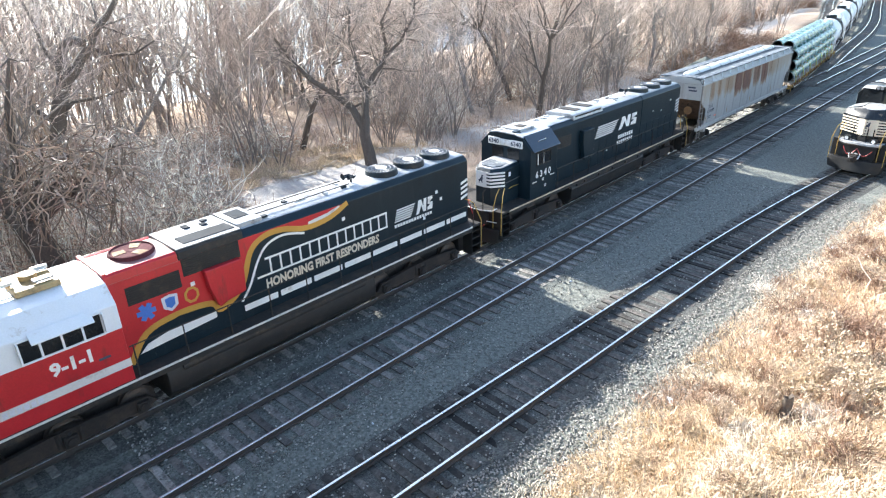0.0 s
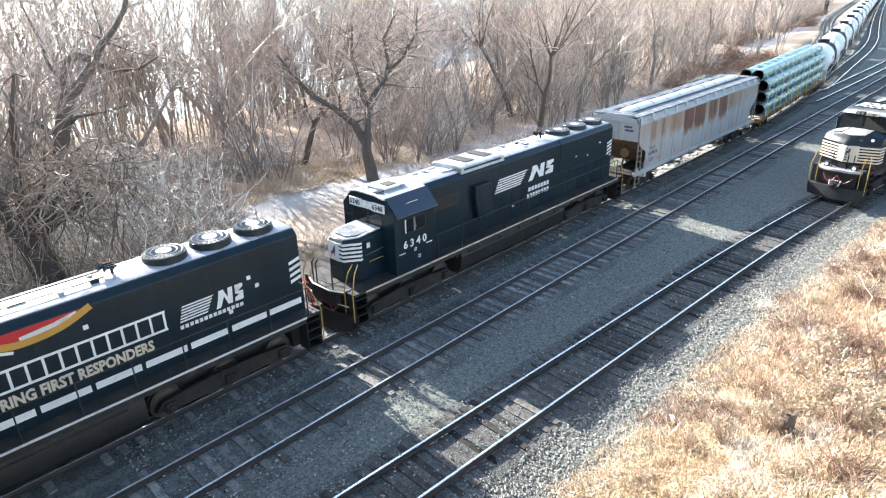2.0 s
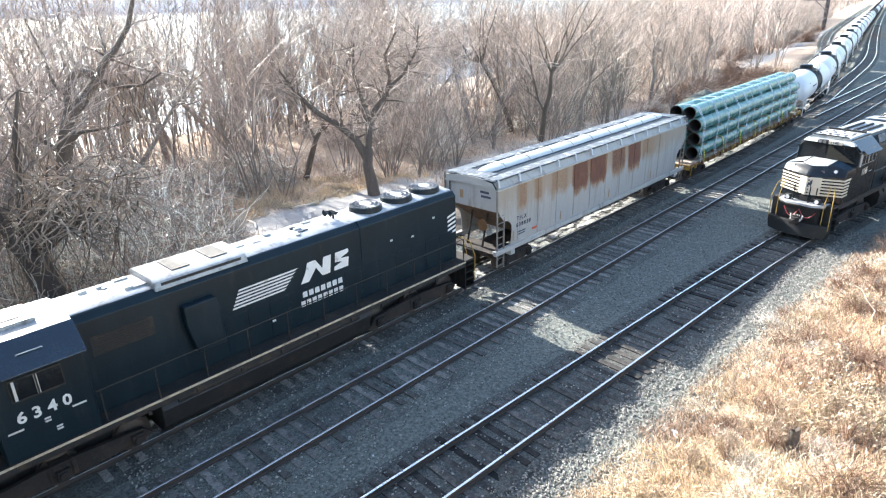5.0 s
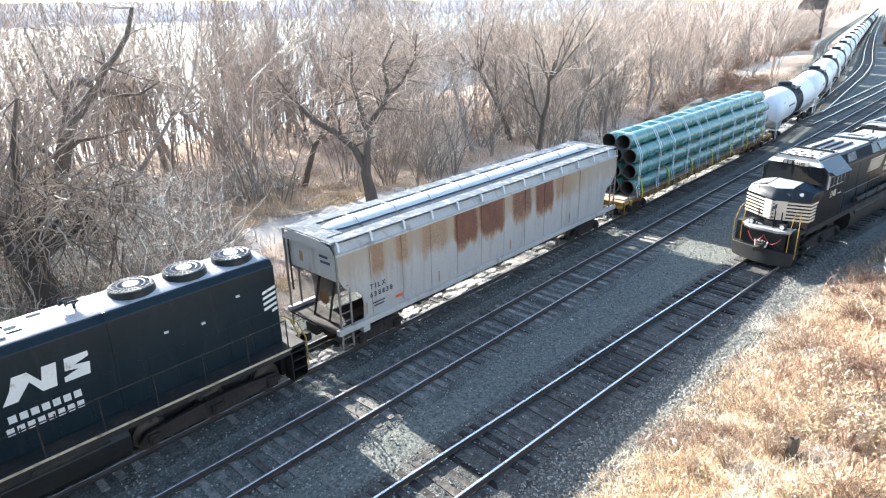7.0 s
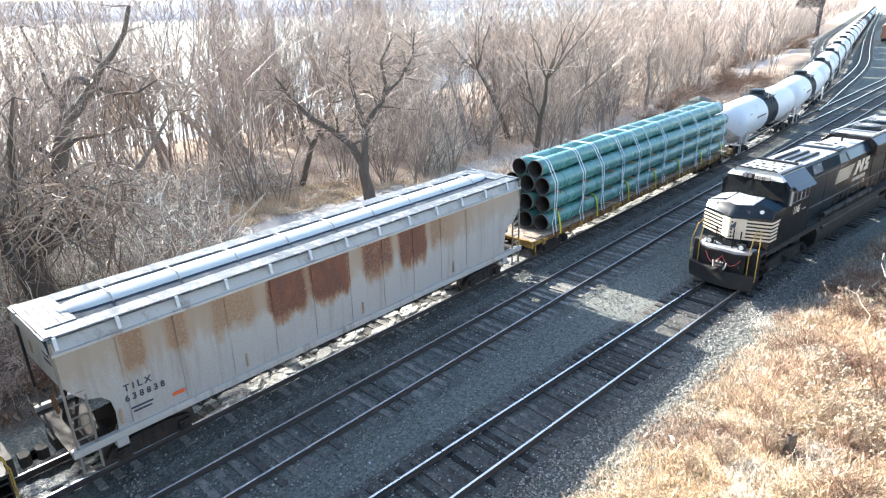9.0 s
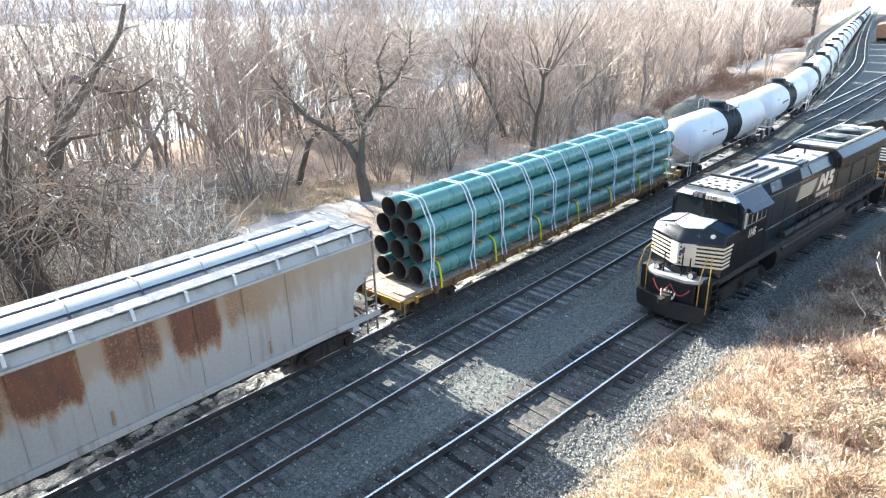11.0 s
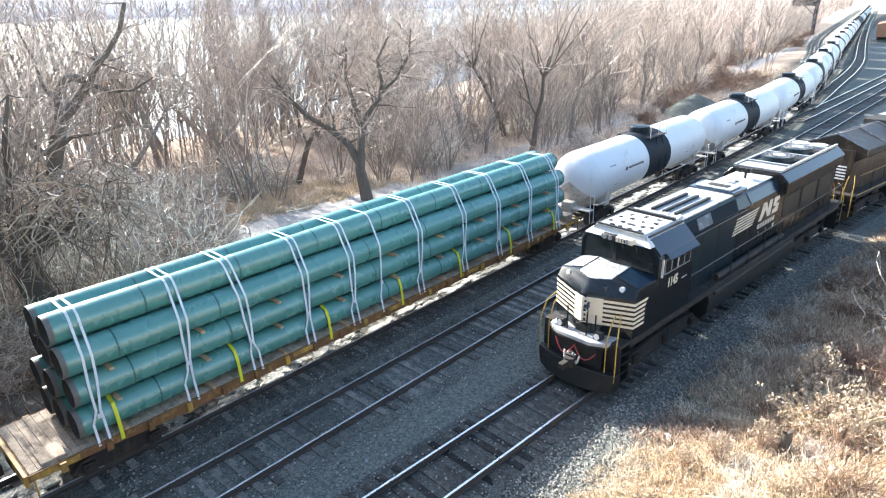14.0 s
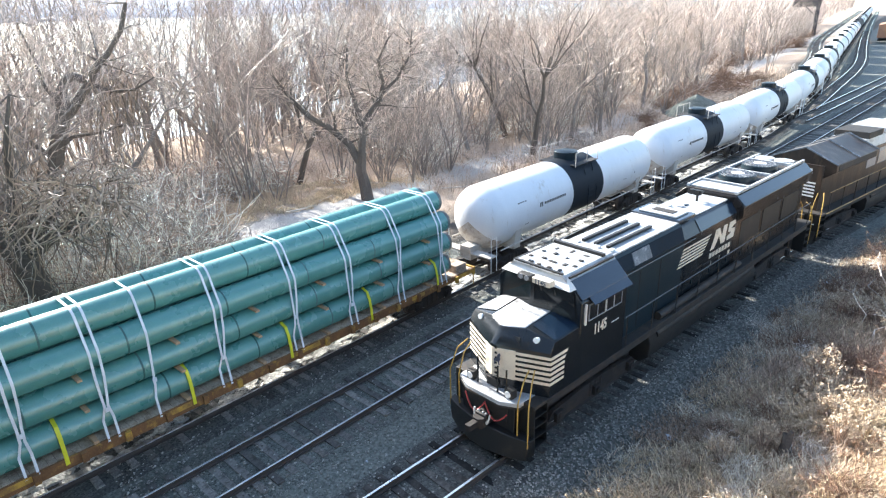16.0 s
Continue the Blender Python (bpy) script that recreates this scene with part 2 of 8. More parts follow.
STRAW = mat("dry_grass", (0.63, 0.505, 0.345), 0.85, vary=0.25, scale=0.5, bump=0, per_island=0.4)
SEED = mat("pale_seed_heads", (0.52, 0.42, 0.31), 0.9, vary=0.2, bump=0, per_island=0.3)
STAINED = mat("stained_pale_roof", (0.34, 0.22, 0.215), 0.5, vary=0.12, scale=1.4, dirt=(0.22, 0.07, 0.06), dirt_amount=0.8)
BANKWEED = mat("brown_bank_weeds", (0.42, 0.30, 0.215), 0.85, vary=0.35, scale=0.3, bump=0, per_island=0.6)
VINE = mat("grey_brown_vines", (0.31, 0.235, 0.178), 0.75, vary=0.3, scale=0.6, bump=0, per_island=0.7)
DEADWEED = mat("dead_brown_weeds", (0.55, 0.42, 0.315), 0.85, vary=0.35, scale=0.3, bump=0, per_island=0.5)
ORANGE = mat("faded_orange_car", (0.34, 0.17, 0.10), 0.7, vary=0.2, dirt=(0.2, 0.1, 0.06), dirt_amount=0.3)
CONCRETE = mat("weathered_concrete", (0.30, 0.29, 0.27), 0.9, vary=0.3, scale=0.8, fine=20)
PIERDARK = mat("dark_weathered_steel", (0.05, 0.05, 0.055), 0.8, vary=0.3)
LITTER = mat("scrap_plastic", (0.6, 0.63, 0.68), 0.5, vary=0.2)


def water_material():
    m = bpy.data.materials.new("river_water")
    m.use_nodes = True
    nt = m.node_tree
    b = nt.nodes["Principled BSDF"]
    b.inputs["Base Color"].default_value = (0.10, 0.14, 0.19, 1)
    b.inputs["Roughness"].default_value = 0.22
    b.inputs["Specular IOR Level"].default_value = 0.26
    b.inputs["Specular Tint"].default_value = (0.72, 0.86, 1.0, 1)
    co = nt.nodes.new("ShaderNodeTexCoord")
    no = node(nt, "ShaderNodeTexNoise", Scale=0.9, Detail=4.0)
    nt.links.new(co.outputs["Object"], no.inputs["Vector"])
    bp = nt.nodes.new("ShaderNodeBump")
    bp.inputs["Strength"].default_value, bp.inputs["Distance"].default_value = 0.35, 0.5
    nt.links.new(no.outputs["Fac"], bp.inputs["Height"])
    nt.links.new(bp.outputs["Normal"], b.inputs["Normal"])
    return m


def ground_material():
    """Leaf litter under the trees, grey gravel between the tracks, straw on the bank, by where the ground lies."""
    m = bpy.data.materials.new("ground_soil")
    m.use_nodes = True
    nt = m.node_tree
    b = nt.nodes["Principled BSDF"]
    L = nt.links.new
    co = nt.nodes.new("ShaderNodeTexCoord")
    n1 = node(nt, "ShaderNodeTexNoise", Scale=0.35, Detail=8.0, Roughness=0.7)
    n2 = node(nt, "ShaderNodeTexNoise", Scale=9.0, Detail=5.0, Roughness=0.7)
    for n in (n1, n2):
        L(co.outputs["Object"], n.inputs["Vector"])

    def two(fac, a, c):
        x = nt.nodes.new("ShaderNodeMix")
        x.data_type = "RGBA"
        for slot, v in (("A", a), ("B", c)):
            if isinstance(v, tuple):
                x.inputs[slot].default_value = (*v, 1)
            else:
                L(v, x.inputs[slot])
        L(fac, x.inputs["Factor"])
        return x.outputs["Result"]

    def span(value, lo, hi):
        r = nt.nodes.new("ShaderNodeMapRange")
        r.inputs["From Min"].default_value, r.inputs["From Max"].default_value = lo, hi
        L(value, r.inputs["Value"])
        return r.outputs["Result"]
    sep = nt.nodes.new("ShaderNodeSeparateXYZ")
    L(co.outputs["Object"], sep.inputs["Vector"])
    wob = nt.nodes.new("ShaderNodeMath")
    wob.operation = "MULTIPLY_ADD"
    wob.inputs[1].default_value = 3.0
    L(n1.outputs["Fac"], wob.inputs[0])
    bendy = nt.nodes.new("ShaderNodeMath")
    bendy.operation = "MULTIPLY_ADD"
    bendy.inputs[1].default_value = 0.12
    past = nt.nodes.new("ShaderNodeMath")
    past.operation = "SUBTRACT"
    past.inputs[1].default_value = 60.0
    past.use_clamp = False
    L(sep.outputs["Y"], past.inputs[0])
    only = nt.nodes.new("ShaderNodeMath")
    only.operation = "MAXIMUM"
    only.inputs[1].default_value = 0.0
    L(past.outputs[0], only.inputs[0])
    L(only.outputs[0], bendy.inputs[0])
    L(sep.outputs["X"], bendy.inputs[2])
    L(bendy.outputs[0], wob.inputs[2])
    leaf = two(span(n2.outputs["Fac"], 0.35, 0.65), (0.30, 0.225, 0.17), (0.60, 0.475, 0.365))
    leaf = two(span(n1.outputs["Fac"], 0.5, 0.7), leaf, (0.44, 0.33, 0.235))
    grit = two(span(n2.outputs["Fac"], 0.35, 0.65), (0.078, 0.085, 0.075), (0.24, 0.25, 0.22))
    straw = two(span(n2.outputs["Fac"], 0.35, 0.65), (0.17, 0.12, 0.075), (0.42, 0.33, 0.23))
    # a sandy service track runs along the foot of the trees
    sand = two(span(n2.outputs["Fac"], 0.3, 0.7), (0.30, 0.28, 0.26), (0.60, 0.57, 0.535))
    col = two(span(wob.outputs[0], -33.9, -32.7), leaf, sand)
    col = two(span(wob.outputs[0], -30.6, -29.2), col, leaf)
    # a darker brown strip between the trees and the ballast
    dark_ground = two(span(n2.outputs["Fac"], 0.35, 0.65), (0.05, 0.042, 0.035), (0.17, 0.14, 0.11))
    col = two(span(wob.outputs[0], -26.0, -24.0), col, dark_ground)
    col = two(span(wob.outputs[0], -20.4, -19.6), col, grit)
    grassy = nt.nodes.new("ShaderNodeMath")
    grassy.operation = "MULTIPLY_ADD"
    grassy.inputs[1].default_value = 3.0
    L(n1.outputs["Fac"], grassy.inputs[0])
    along = nt.nodes.new("ShaderNodeMath")
    along.operation = "MULTIPLY_ADD"
    along.inputs[1].default_value = -0.07
    L(sep.outputs["Y"], along.inputs[0])
    L(sep.outputs["X"], along.inputs[2])
    L(along.outputs[0], grassy.inputs[2])
    col = two(span(grassy.outputs[0], -6.3, -5.3), col, straw)
    L(col, b.inputs["Base Color"])
    b.inputs["Roughness"].default_value = 0.95
    bp = nt.nodes.new("ShaderNodeBump")
    bp.inputs["Strength"].default_value, bp.inputs["Distance"].default_value = 0.8, 0.08
    L(n2.outputs["Fac"], bp.inputs["Height"])
    L(bp.outputs["Normal"], b.inputs["Normal"])
    return m


WATER = water_material()
SOIL = ground_material()
# blue-grey: the haze of distance is put into the hills' colour
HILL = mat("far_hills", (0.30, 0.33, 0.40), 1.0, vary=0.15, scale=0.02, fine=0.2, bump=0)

# ------------------------------------------------------------ mesh helpers


class M:
    """Collects vertices and faces of one mesh."""

    def __init__(self):
        self.v, self.f = [], []

    def add(self, verts, faces):
        n = len(self.v)
        self.v.extend(verts)
        self.f.extend([tuple(i + n for i in q) for q in faces])
        return self

    def box(self, x0, x1, y0, y1, z0, z1):
        return self.add([(x0, y0, z0), (x1, y0, z0), (x1, y1, z0), (x0, y1, z0), (x0, y0, z1), (x1, y0, z1), (x1, y1, z1), (x0, y1, z1)],
                        [(3, 2, 1, 0), (4, 5, 6, 7), (0, 1, 5, 4), (1, 2, 6, 5), (2, 3, 7, 6), (3, 0, 4, 7)])

    def loft(self, rings, caps=True):
        n = len(rings[0])
        verts = [p for r in rings for p in r]
        faces = [(k * n + i, k * n + (i + 1) % n, (k + 1) * n + (i + 1) % n, (k + 1) * n + i) for k in range(len(rings) - 1) for i in range(n)]
        if caps:
            faces += [tuple(range(n))[::-1], tuple((len(rings) - 1) * n + i for i in range(n))]
        return self.add(verts, faces)

    def prism(self, prof, y0, y1):
        """Profile of (x, z), drawn out from y0 to y1."""
        return self.loft([[(x, y, z) for x, z in prof] for y in (y0, y1)])

    def plate(self, pts, x0, x1):
        """Outline of (y, z), drawn out from x0 to x1."""
        return self.loft([[(x, y, z) for y, z in pts] for x in (x0, x1)])

    def slab(self, pts, z0, z1):
        """Outline of (x, y), drawn out from z0 to z1."""
        return self.loft([[(x, y, z) for x, y in pts] for z in (z0, z1)])

    def cyl(self, p0, p1, r0, r1=None, n=14, caps=True):
        r1 = r0 if r1 is None else r1
        return self.tube([p0, p1], [r0, r1], n, caps)

    def tube(self, pts, rads, n=5, caps=True):
        pts = [Vector(p) for p in pts]
        rings = []
        d = (pts[1] - pts[0]).normalized()
        u = d.cross(Vector((0.31, 0.2, 0.93))).normalized()
        for i, p in enumerate(pts):
            d = (pts[min(i + 1, len(pts) - 1)] - pts[max(i - 1, 0)]).normalized()
            u = (u - d * u.dot(d)).normalized()
            w = d.cross(u)
            rings.append([tuple(p + rads[i] * (math.cos(6.28318 * k / n) * u + math.sin(6.28318 * k / n) * w)) for k in range(n)])
        return self.loft(rings, caps)

    def mirror(self):
        """The same again on the other side (x turned round)."""
        return self.add([(-x, y, z) for x, y, z in self.v], [q[::-1] for q in self.f])


def part(name, m, material, parent=None, label="", bevel=0.0, smooth=True, at=None, fix=True):
    """Links the collected mesh as one object, under parent where one is given."""
    me = bpy.data.meshes.new(name)
    me.from_pydata(m.v, [], m.f)
    if fix:
        bm = bmesh.new()
        bm.from_mesh(me)
        bmesh.ops.recalc_face_normals(bm, faces=bm.faces)
        bm.to_mesh(me)
        bm.free()
    if smooth:
        me.polygons.foreach_set("use_smooth", [True] * len(me.polygons))
        me.set_sharp_from_angle(angle=radians(32))
    me.materials.append(material)
    ob = new(name, me)
    if bevel:
        b = ob.modifiers.new("bevel", "BEVEL")
        b.width, b.segments, b.limit_method, b.angle_limit = bevel, 2, "ANGLE", radians(40)
    if parent:
        ob.parent = parent
    if at:
        ob.location = at
    if label:
        ob["label"] = label
    return ob


def root(name, label, category, group="", kind=""):
    return tagged(new(name), label, category, group, kind)


def lettering(text, size, y, z, x, material, parent, facing="side", bold=0.0, tilt=0.0, name="lettering", squeeze=1.0):
    """Letters of the built-in font as a thin mesh; facing side: read from +X, end: read from -Y."""
    cu = bpy.data.curves.new("letters", "FONT")
    cu.body, cu.size, cu.extrude, cu.offset, cu.shear = text, size, 0.004, bold, tilt
    cu.resolution_u = 2
    tmp = bpy.data.objects.new("letters", cu)
    scene.collection.objects.link(tmp)
    dg = bpy.context.evaluated_depsgraph_get()
    me = bpy.data.meshes.new_from_object(tmp.evaluated_get(dg))
    bpy.data.objects.remove(tmp)
    me.transform(pose(0, 0, 0, 90, 0, 90 if facing == "side" else 0) @ Matrix.Diagonal((squeeze, 1, 1, 1)))
    me.materials.clear()
    me.materials.append(material)
    ob = new(name, me)
    ob.parent = parent
    ob.location = (x, y, z)
    return ob


# ------------------------------------------------------------ lines of the tracks


class Way:
    """A track's centre line, by arc length from where it crosses y = 0."""

    def __init__(self, pts):
        self.p = np.array(pts, float)
        seg = np.hypot(*np.diff(self.p, axis=0).T)
        self.s = np.concatenate([[0], np.cumsum(seg)])
        self.s -= np.interp(0, self.p[:, 1], self.s)

    def at(self, s):
        return Vector((np.interp(s, self.s, self.p[:, 0]), np.interp(s, self.s, self.p[:, 1]), 0))


def line_1(y):
    """Straight, then a bend to the left that runs out straight."""
    d = min(max(y - 50, 0), 40)
    return -17.8 - 0.0021 * d * d - 0.168 * max(y - 90, 0)


def line_3(y):
    d = min(max(y - 25, 0), 45)
    return -9.32 + 0.0619 * (y - 15) + 0.0022 * d * d + 0.198 * max(y - 70, 0)


YS = [-60 + 2 * i for i in range(480)]
WAY1 = Way([(line_1(y), y) for y in YS])
WAY2 = Way([(-14.17, y) for y in YS])
WAY3 = Way([(line_3(y), y) for y in YS if y < 240])


def bend(ctrl):
    """Rounds a control polygon of (x, y) into a centre line."""
    pts = [Vector(c) for c in ctrl]
    for _ in range(3):
        q = [pts[0]]
        for a, b in zip(pts, pts[1:]):
            q += [a * 0.75 + b * 0.25, a * 0.25 + b * 0.75]
        pts = q + [pts[-1]]
    return Way(pts)


WAY4 = bend([(-17.8, 46), (-17.7, 60), (-17.2, 80), (-17.1, 120), (-17.0, 300)])
WAY5 = bend([(-17.4, 66), (-18.6, 82), (-21.0, 104), (-23.0, 124), (-26.2, 146), (-31.2, 172), (-41.0, 226), (-59.0, 330), (-130, 760)])
WAY6 = bend([(-31.0, 128), (-33.6, 141), (-36.6, 156), (-45.0, 190), (-52.2, 227), (-64.8, 303), (-140, 760)])


def smoothstep(a, b, v):
    k = min(max((v - a) / (b - a), 0), 1)
    return k * k * (3 - 2 * k)


def ground_z(x, y):
    toe = line_3(min(max(y, -40), 200)) + 2.6
    z = -0.30
    if x > toe:
        d = x - toe
        z += 0.30 * d * smoothstep(0, 1.2, d) if d < 18 else 5.4
        z += 0.10 * noise.noise((x * 0.5, y * 0.5, 3.1)) * smoothstep(0.5, 2, d)
    shift = 0.2 * max(y - 60, 0)
    left = -21.5 - shift - x
    if left > 0:
        z -= 0.5 * smoothstep(0, 5, left)
        z += 0.22 * noise.noise((x * 0.15, y * 0.15, 0.7)) * smoothstep(2, 8, left)
        z -= 1.0 * smoothstep(12, 50, left)
        z -= 5.0 * smoothstep(50, 64, left)
    return z


def build_ground():
    xs = [-3000, -1500, -800, -400, -250, -180, -150, -130, -115] + [-104 + 2 * i for i in range(42)] + [-20 + i for i in range(8)] \
        + [-12 + 0.5 * i for i in range(37)] + [8, 10, 14, 20, 40, 100, 400, 1500, 3000]
    ys = [-3000, -900, -300, -100, -50, -30, -20] + [-14 + 1.5 * i for i in range(50)] + [62 + 4 * i for i in range(22)] \
        + [160, 180, 200, 230, 260, 300, 360, 450, 600, 900, 1500, 2500, 4000]
    m = M()
    m.add([(x, y, ground_z(x, y)) for y in ys for x in xs],
          [(j * len(xs) + i, j * len(xs) + i + 1, (j + 1) * len(xs) + i + 1, (j + 1) * len(xs) + i) for j in range(len(ys) - 1) for i in range(len(xs) - 1)])
    ob = part("ground", m, SOIL, fix=False)
    tagged(ob, "leaf litter, sandy strip, gravel and straw-covered bank", "ground", kind="structure")
    w = M().add([(-2600, -2500, -4.2), (-60, -2500, -4.2), (-60, 3500, -4.2), (-2600, 3500, -4.2)], [(0, 1, 2, 3)])
    tagged(part("water", w, WATER, fix=False, smooth=False), "broad sunlit river with rippled glittering surface", "river", kind="structure")
    h = M()
    ridge = []
    for i in range(120):
        y = -2400 + 50 * i
        ridge.append([(-1500, y, -6), (-1620, y, 40 + 22 * noise.noise((i * 0.13, 0, 5)) + 6 * noise.noise((i * 0.6, 2, 5))), (-1900, y, -6)])
    h.loft(ridge)
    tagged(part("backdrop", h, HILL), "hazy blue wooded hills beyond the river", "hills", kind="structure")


RAIL_PROFILE = ((-0.07, -0.18), (0.07, -0.18), (0.07, -0.165), (0.012, -0.14), (0.012, -0.045), (0.036, -0.038), (0.036, -0.006), (0.028, 0),
                (-0.028, 0), (-0.036, -0.006), (-0.036, -0.038), (-0.012, -0.045), (-0.012, -0.14), (-0.07, -0.165))


def sweep(m, way, s0, s1, step, prof, off, z=0.0):
    rings = []
    n = max(2, int((s1 - s0) / step) + 1)
    for i in range(n):
        s = s0 + (s1 - s0) * i / (n - 1)
        p, q = way.at(s - 0.5), way.at(s + 0.5)
        d = (q - p).normalized()
        side = Vector((d.y, -d.x, 0))
        c = (p + q) / 2
        rings.append([tuple(c + side * (off + x) + Vector((0, 0, z + w))) for x, w in prof])
    m.loft(rings)


def build_track(name, way, s0, s1, near, head, label, seed, stone=GRAVEL, timber=TIE):
    """Ballast bed with two rails and ties; the near ties are pieces of their own."""
    rnd = random.Random(seed)
    bed = M()
    sweep(bed, way, s0, s1, 4, ((-2.0, -0.42), (-1.45, -0.235), (1.45, -0.235), (2.0, -0.42)), 0, 0.0 if near[1] else -0.005 * seed)
    bed_ob = part(name, bed, stone, fix=False)
    tagged(bed_ob, label, "railway track", kind="structure")
    for off in (-0.7525, 0.7525):
        web, top = M(), M()
        sweep(web, way, s0, s1, 3, RAIL_PROFILE, off)
        rail = part("rail", web, RUSTRAIL, bed_ob)
        # far heads are made wider to give the bloom of their glint
        g = 1.0 if near[1] else 1.5
        sweep(top, way, s0, s1, 3, [(x * g, z) for x, z in ((-0.034, -0.004), (0.034, -0.004), (0.030, 0.002), (0.016, 0.006), (0.0, 0.007), (-0.016, 0.006), (-0.030, 0.002))], off)
        part("running_surface", top, head, rail, "polished steel rail head")
    tie_mesh = []
    for k in range(4):
        t = M()
        w, l = 0.115 + 0.012 * rnd.random(), 1.30 + 0.05 * rnd.random()
        j = [0.02 * (rnd.random() - 0.5) for _ in range(6)]
        t.loft([[(-l + j[0], -w, -0.3), (-l, w, -0.3), (-l, w - 0.012, -0.185 + j[1] / 3), (-l + j[2], -w + 0.012, -0.185)],
                [(0, -w + j[3] / 2, -0.3), (0, w + j[3] / 2, -0.3), (0, w - 0.012, -0.182), (0, -w + 0.012, -0.19)],
                [(l + j[4], -w, -0.3), (l, w, -0.3), (l, w - 0.012, -0.185 + j[5] / 3), (l, -w + 0.012, -0.185)]])
        me = bpy.data.meshes.new("tie")
        me.from_pydata(t.v, [], t.f)
        me.materials.append(timber)
        tie_mesh.append(me)
    rest = M()
    s = s0
    while s < min(s1, 200):
        p, q = way.at(s - 0.3), way.at(s + 0.3)
        d = q - p
        turn = math.degrees(math.atan2(-d.x, d.y)) + rnd.uniform(-1.6, 1.6)
        m = pose((p.x + q.x) / 2 + rnd.uniform(-0.05, 0.05), (p.y + q.y) / 2, -0.052 * rnd.random() ** 1.6, rnd.uniform(-1.2, 1.2), rnd.uniform(-0.6, 0.6), turn)
        if near[0] <= s <= near[1]:
            ob = new("tie", tie_mesh[rnd.randrange(4)])
            ob.parent = bed_ob
            ob.matrix_basis = m
        else:
            b = M().box(-1.3, 1.3, -0.115, 0.115, -0.3, -0.185)
            rest.add([tuple(m @ Vector(v)) for v in b.v], b.f)
        s += 0.5 + rnd.uniform(-0.02, 0.02)
    tagged(part("far_ties", rest, timber, bed_ob, fix=False, smooth=False), kind="stuff")
    return bed_ob


def build_sun_patches():
    """Pale patches between the rails that stand in for sunlight under the cars."""
    rnd = random.Random(90)
    m = M()
    y = -40.0
    while y < 230:
        y += rnd.uniform(0.22, 0.5)
        for _ in range(2):
            x = line_1(y) + rnd.uniform(-0.35, 0.58)
            r = rnd.uniform(0.12, 0.34)
            z = -0.172 - 0.012 * rnd.random()
            w = [rnd.uniform(0.7, 1.25) for _ in range(9)]
            far = [(x + 0.75 * r * w[k] * math.cos(0.698 * k), y + 1.6 * r * w[k] * math.sin(0.698 * k), -0.24) for k in range(9)]
            top = [(x + 0.6 * r * w[k] * math.cos(0.698 * k), y + 1.3 * r * w[k] * math.sin(0.698 * k), z) for k in range(9)]
            m.loft([far, top])
    tagged(part("spilled_grit", m, SUNPATCH, fix=False), "pale patches standing in for sunlight between the rails", "grit", kind="stuff")


def build_stones():
    rnd = random.Random(5)
    m = M()
    for k in range(34000):
        y = 4 + 34 * rnd.random() ** 1.4
        x = rnd.uniform(-22.5, line_3(y) + 3.4) if k < 18000 else line_3(y) + 1.5 + 2.6 * rnd.random() ** 1.1
        near = min(abs(x - line_1(y)), abs(x + 14.17), abs(x - line_3(y)))
        z = -0.20 if near < 1.45 else ground_z(x, y) + (0.055 if x > line_3(y) + 2.5 else 0.02)
        if near < 2.0 and near >= 1.45:
            z = max(-0.215 - 0.37 * (near - 1.45), ground_z(x, y) + 0.025)
        if near < 1.35 and rnd.random() < 0.6:
            continue
        r = rnd.uniform(0.02, 0.045) if k < 18000 else rnd.uniform(0.02, 0.044)
        c = Vector((x, y, z + r * 0.3))
        q = [Vector((rnd.uniform(-1, 1), rnd.uniform(-1, 1), rnd.uniform(-1, 1))).normalized() * 0.25 for _ in range(6)]
        ax = ((1, 0, 0), (-1, 0, 0), (0, 1, 0), (0, -1, 0), (0, 0, 0.8), (0, 0, -0.8))
        m.add([tuple(c + (Vector(a) + q[i]) * r) for i, a in enumerate(ax)],
              [(0, 2, 4), (2, 1, 4), (1, 3, 4), (3, 0, 4), (2, 0, 5), (1, 2, 5), (3, 1, 5), (0, 3, 5)])
    tagged(part("ballast_stones", m, STONE, fix=False, smooth=False), "loose grey crushed stones between the tracks", "gravel", kind="stuff")


# ------------------------------------------------------------ plants


def grow(limbs, twigs, rnd, p, d, length, r, depth, droop=0.0):
    """One bough: a bent tapering tube with side boughs, thin ones among the twigs."""
    n = 5 if depth > 2 else 3 if depth > 0 else 1
    pts, rads = [p.copy()], [r]
    for i in range(n):
        d = (d + Vector((rnd.uniform(-1, 1), rnd.uniform(-1, 1), rnd.uniform(-0.6, 0.9) - droop)) * (0.27 if depth > 2 else 0.36)).normalized()
        p = p + d * (length / n)
        pts.append(p.copy())
        rads.append(r * (1 - 0.72 * (i + 1) / n))
    (limbs if r > 0.035 else twigs).tube(pts, rads, 7 if r > 0.12 else 5 if r > 0.035 else 3, caps=False)
    if depth == 0:
        return
    kids = {4: 7, 3: 5, 2: 4, 1: 3}[depth]
    for k in range(kids):
        i = rnd.randrange(1, n + 1) if depth < 4 else rnd.randrange(2, n + 1)
        axis = (pts[i] - pts[i - 1]).normalized()
        side = Vector((rnd.uniform(-1, 1), rnd.uniform(-1, 1), rnd.uniform(-0.3, 0.8)))
        nd = (axis * rnd.uniform(0.5, 1.0) + side.normalized() * rnd.uniform(0.5, 0.9)).normalized()
        grow(limbs, twigs, rnd, pts[i], nd, length * rnd.uniform(0.48, 0.68), max(rads[i] * rnd.uniform(0.5, 0.8), 0.010), depth - 1, droop)


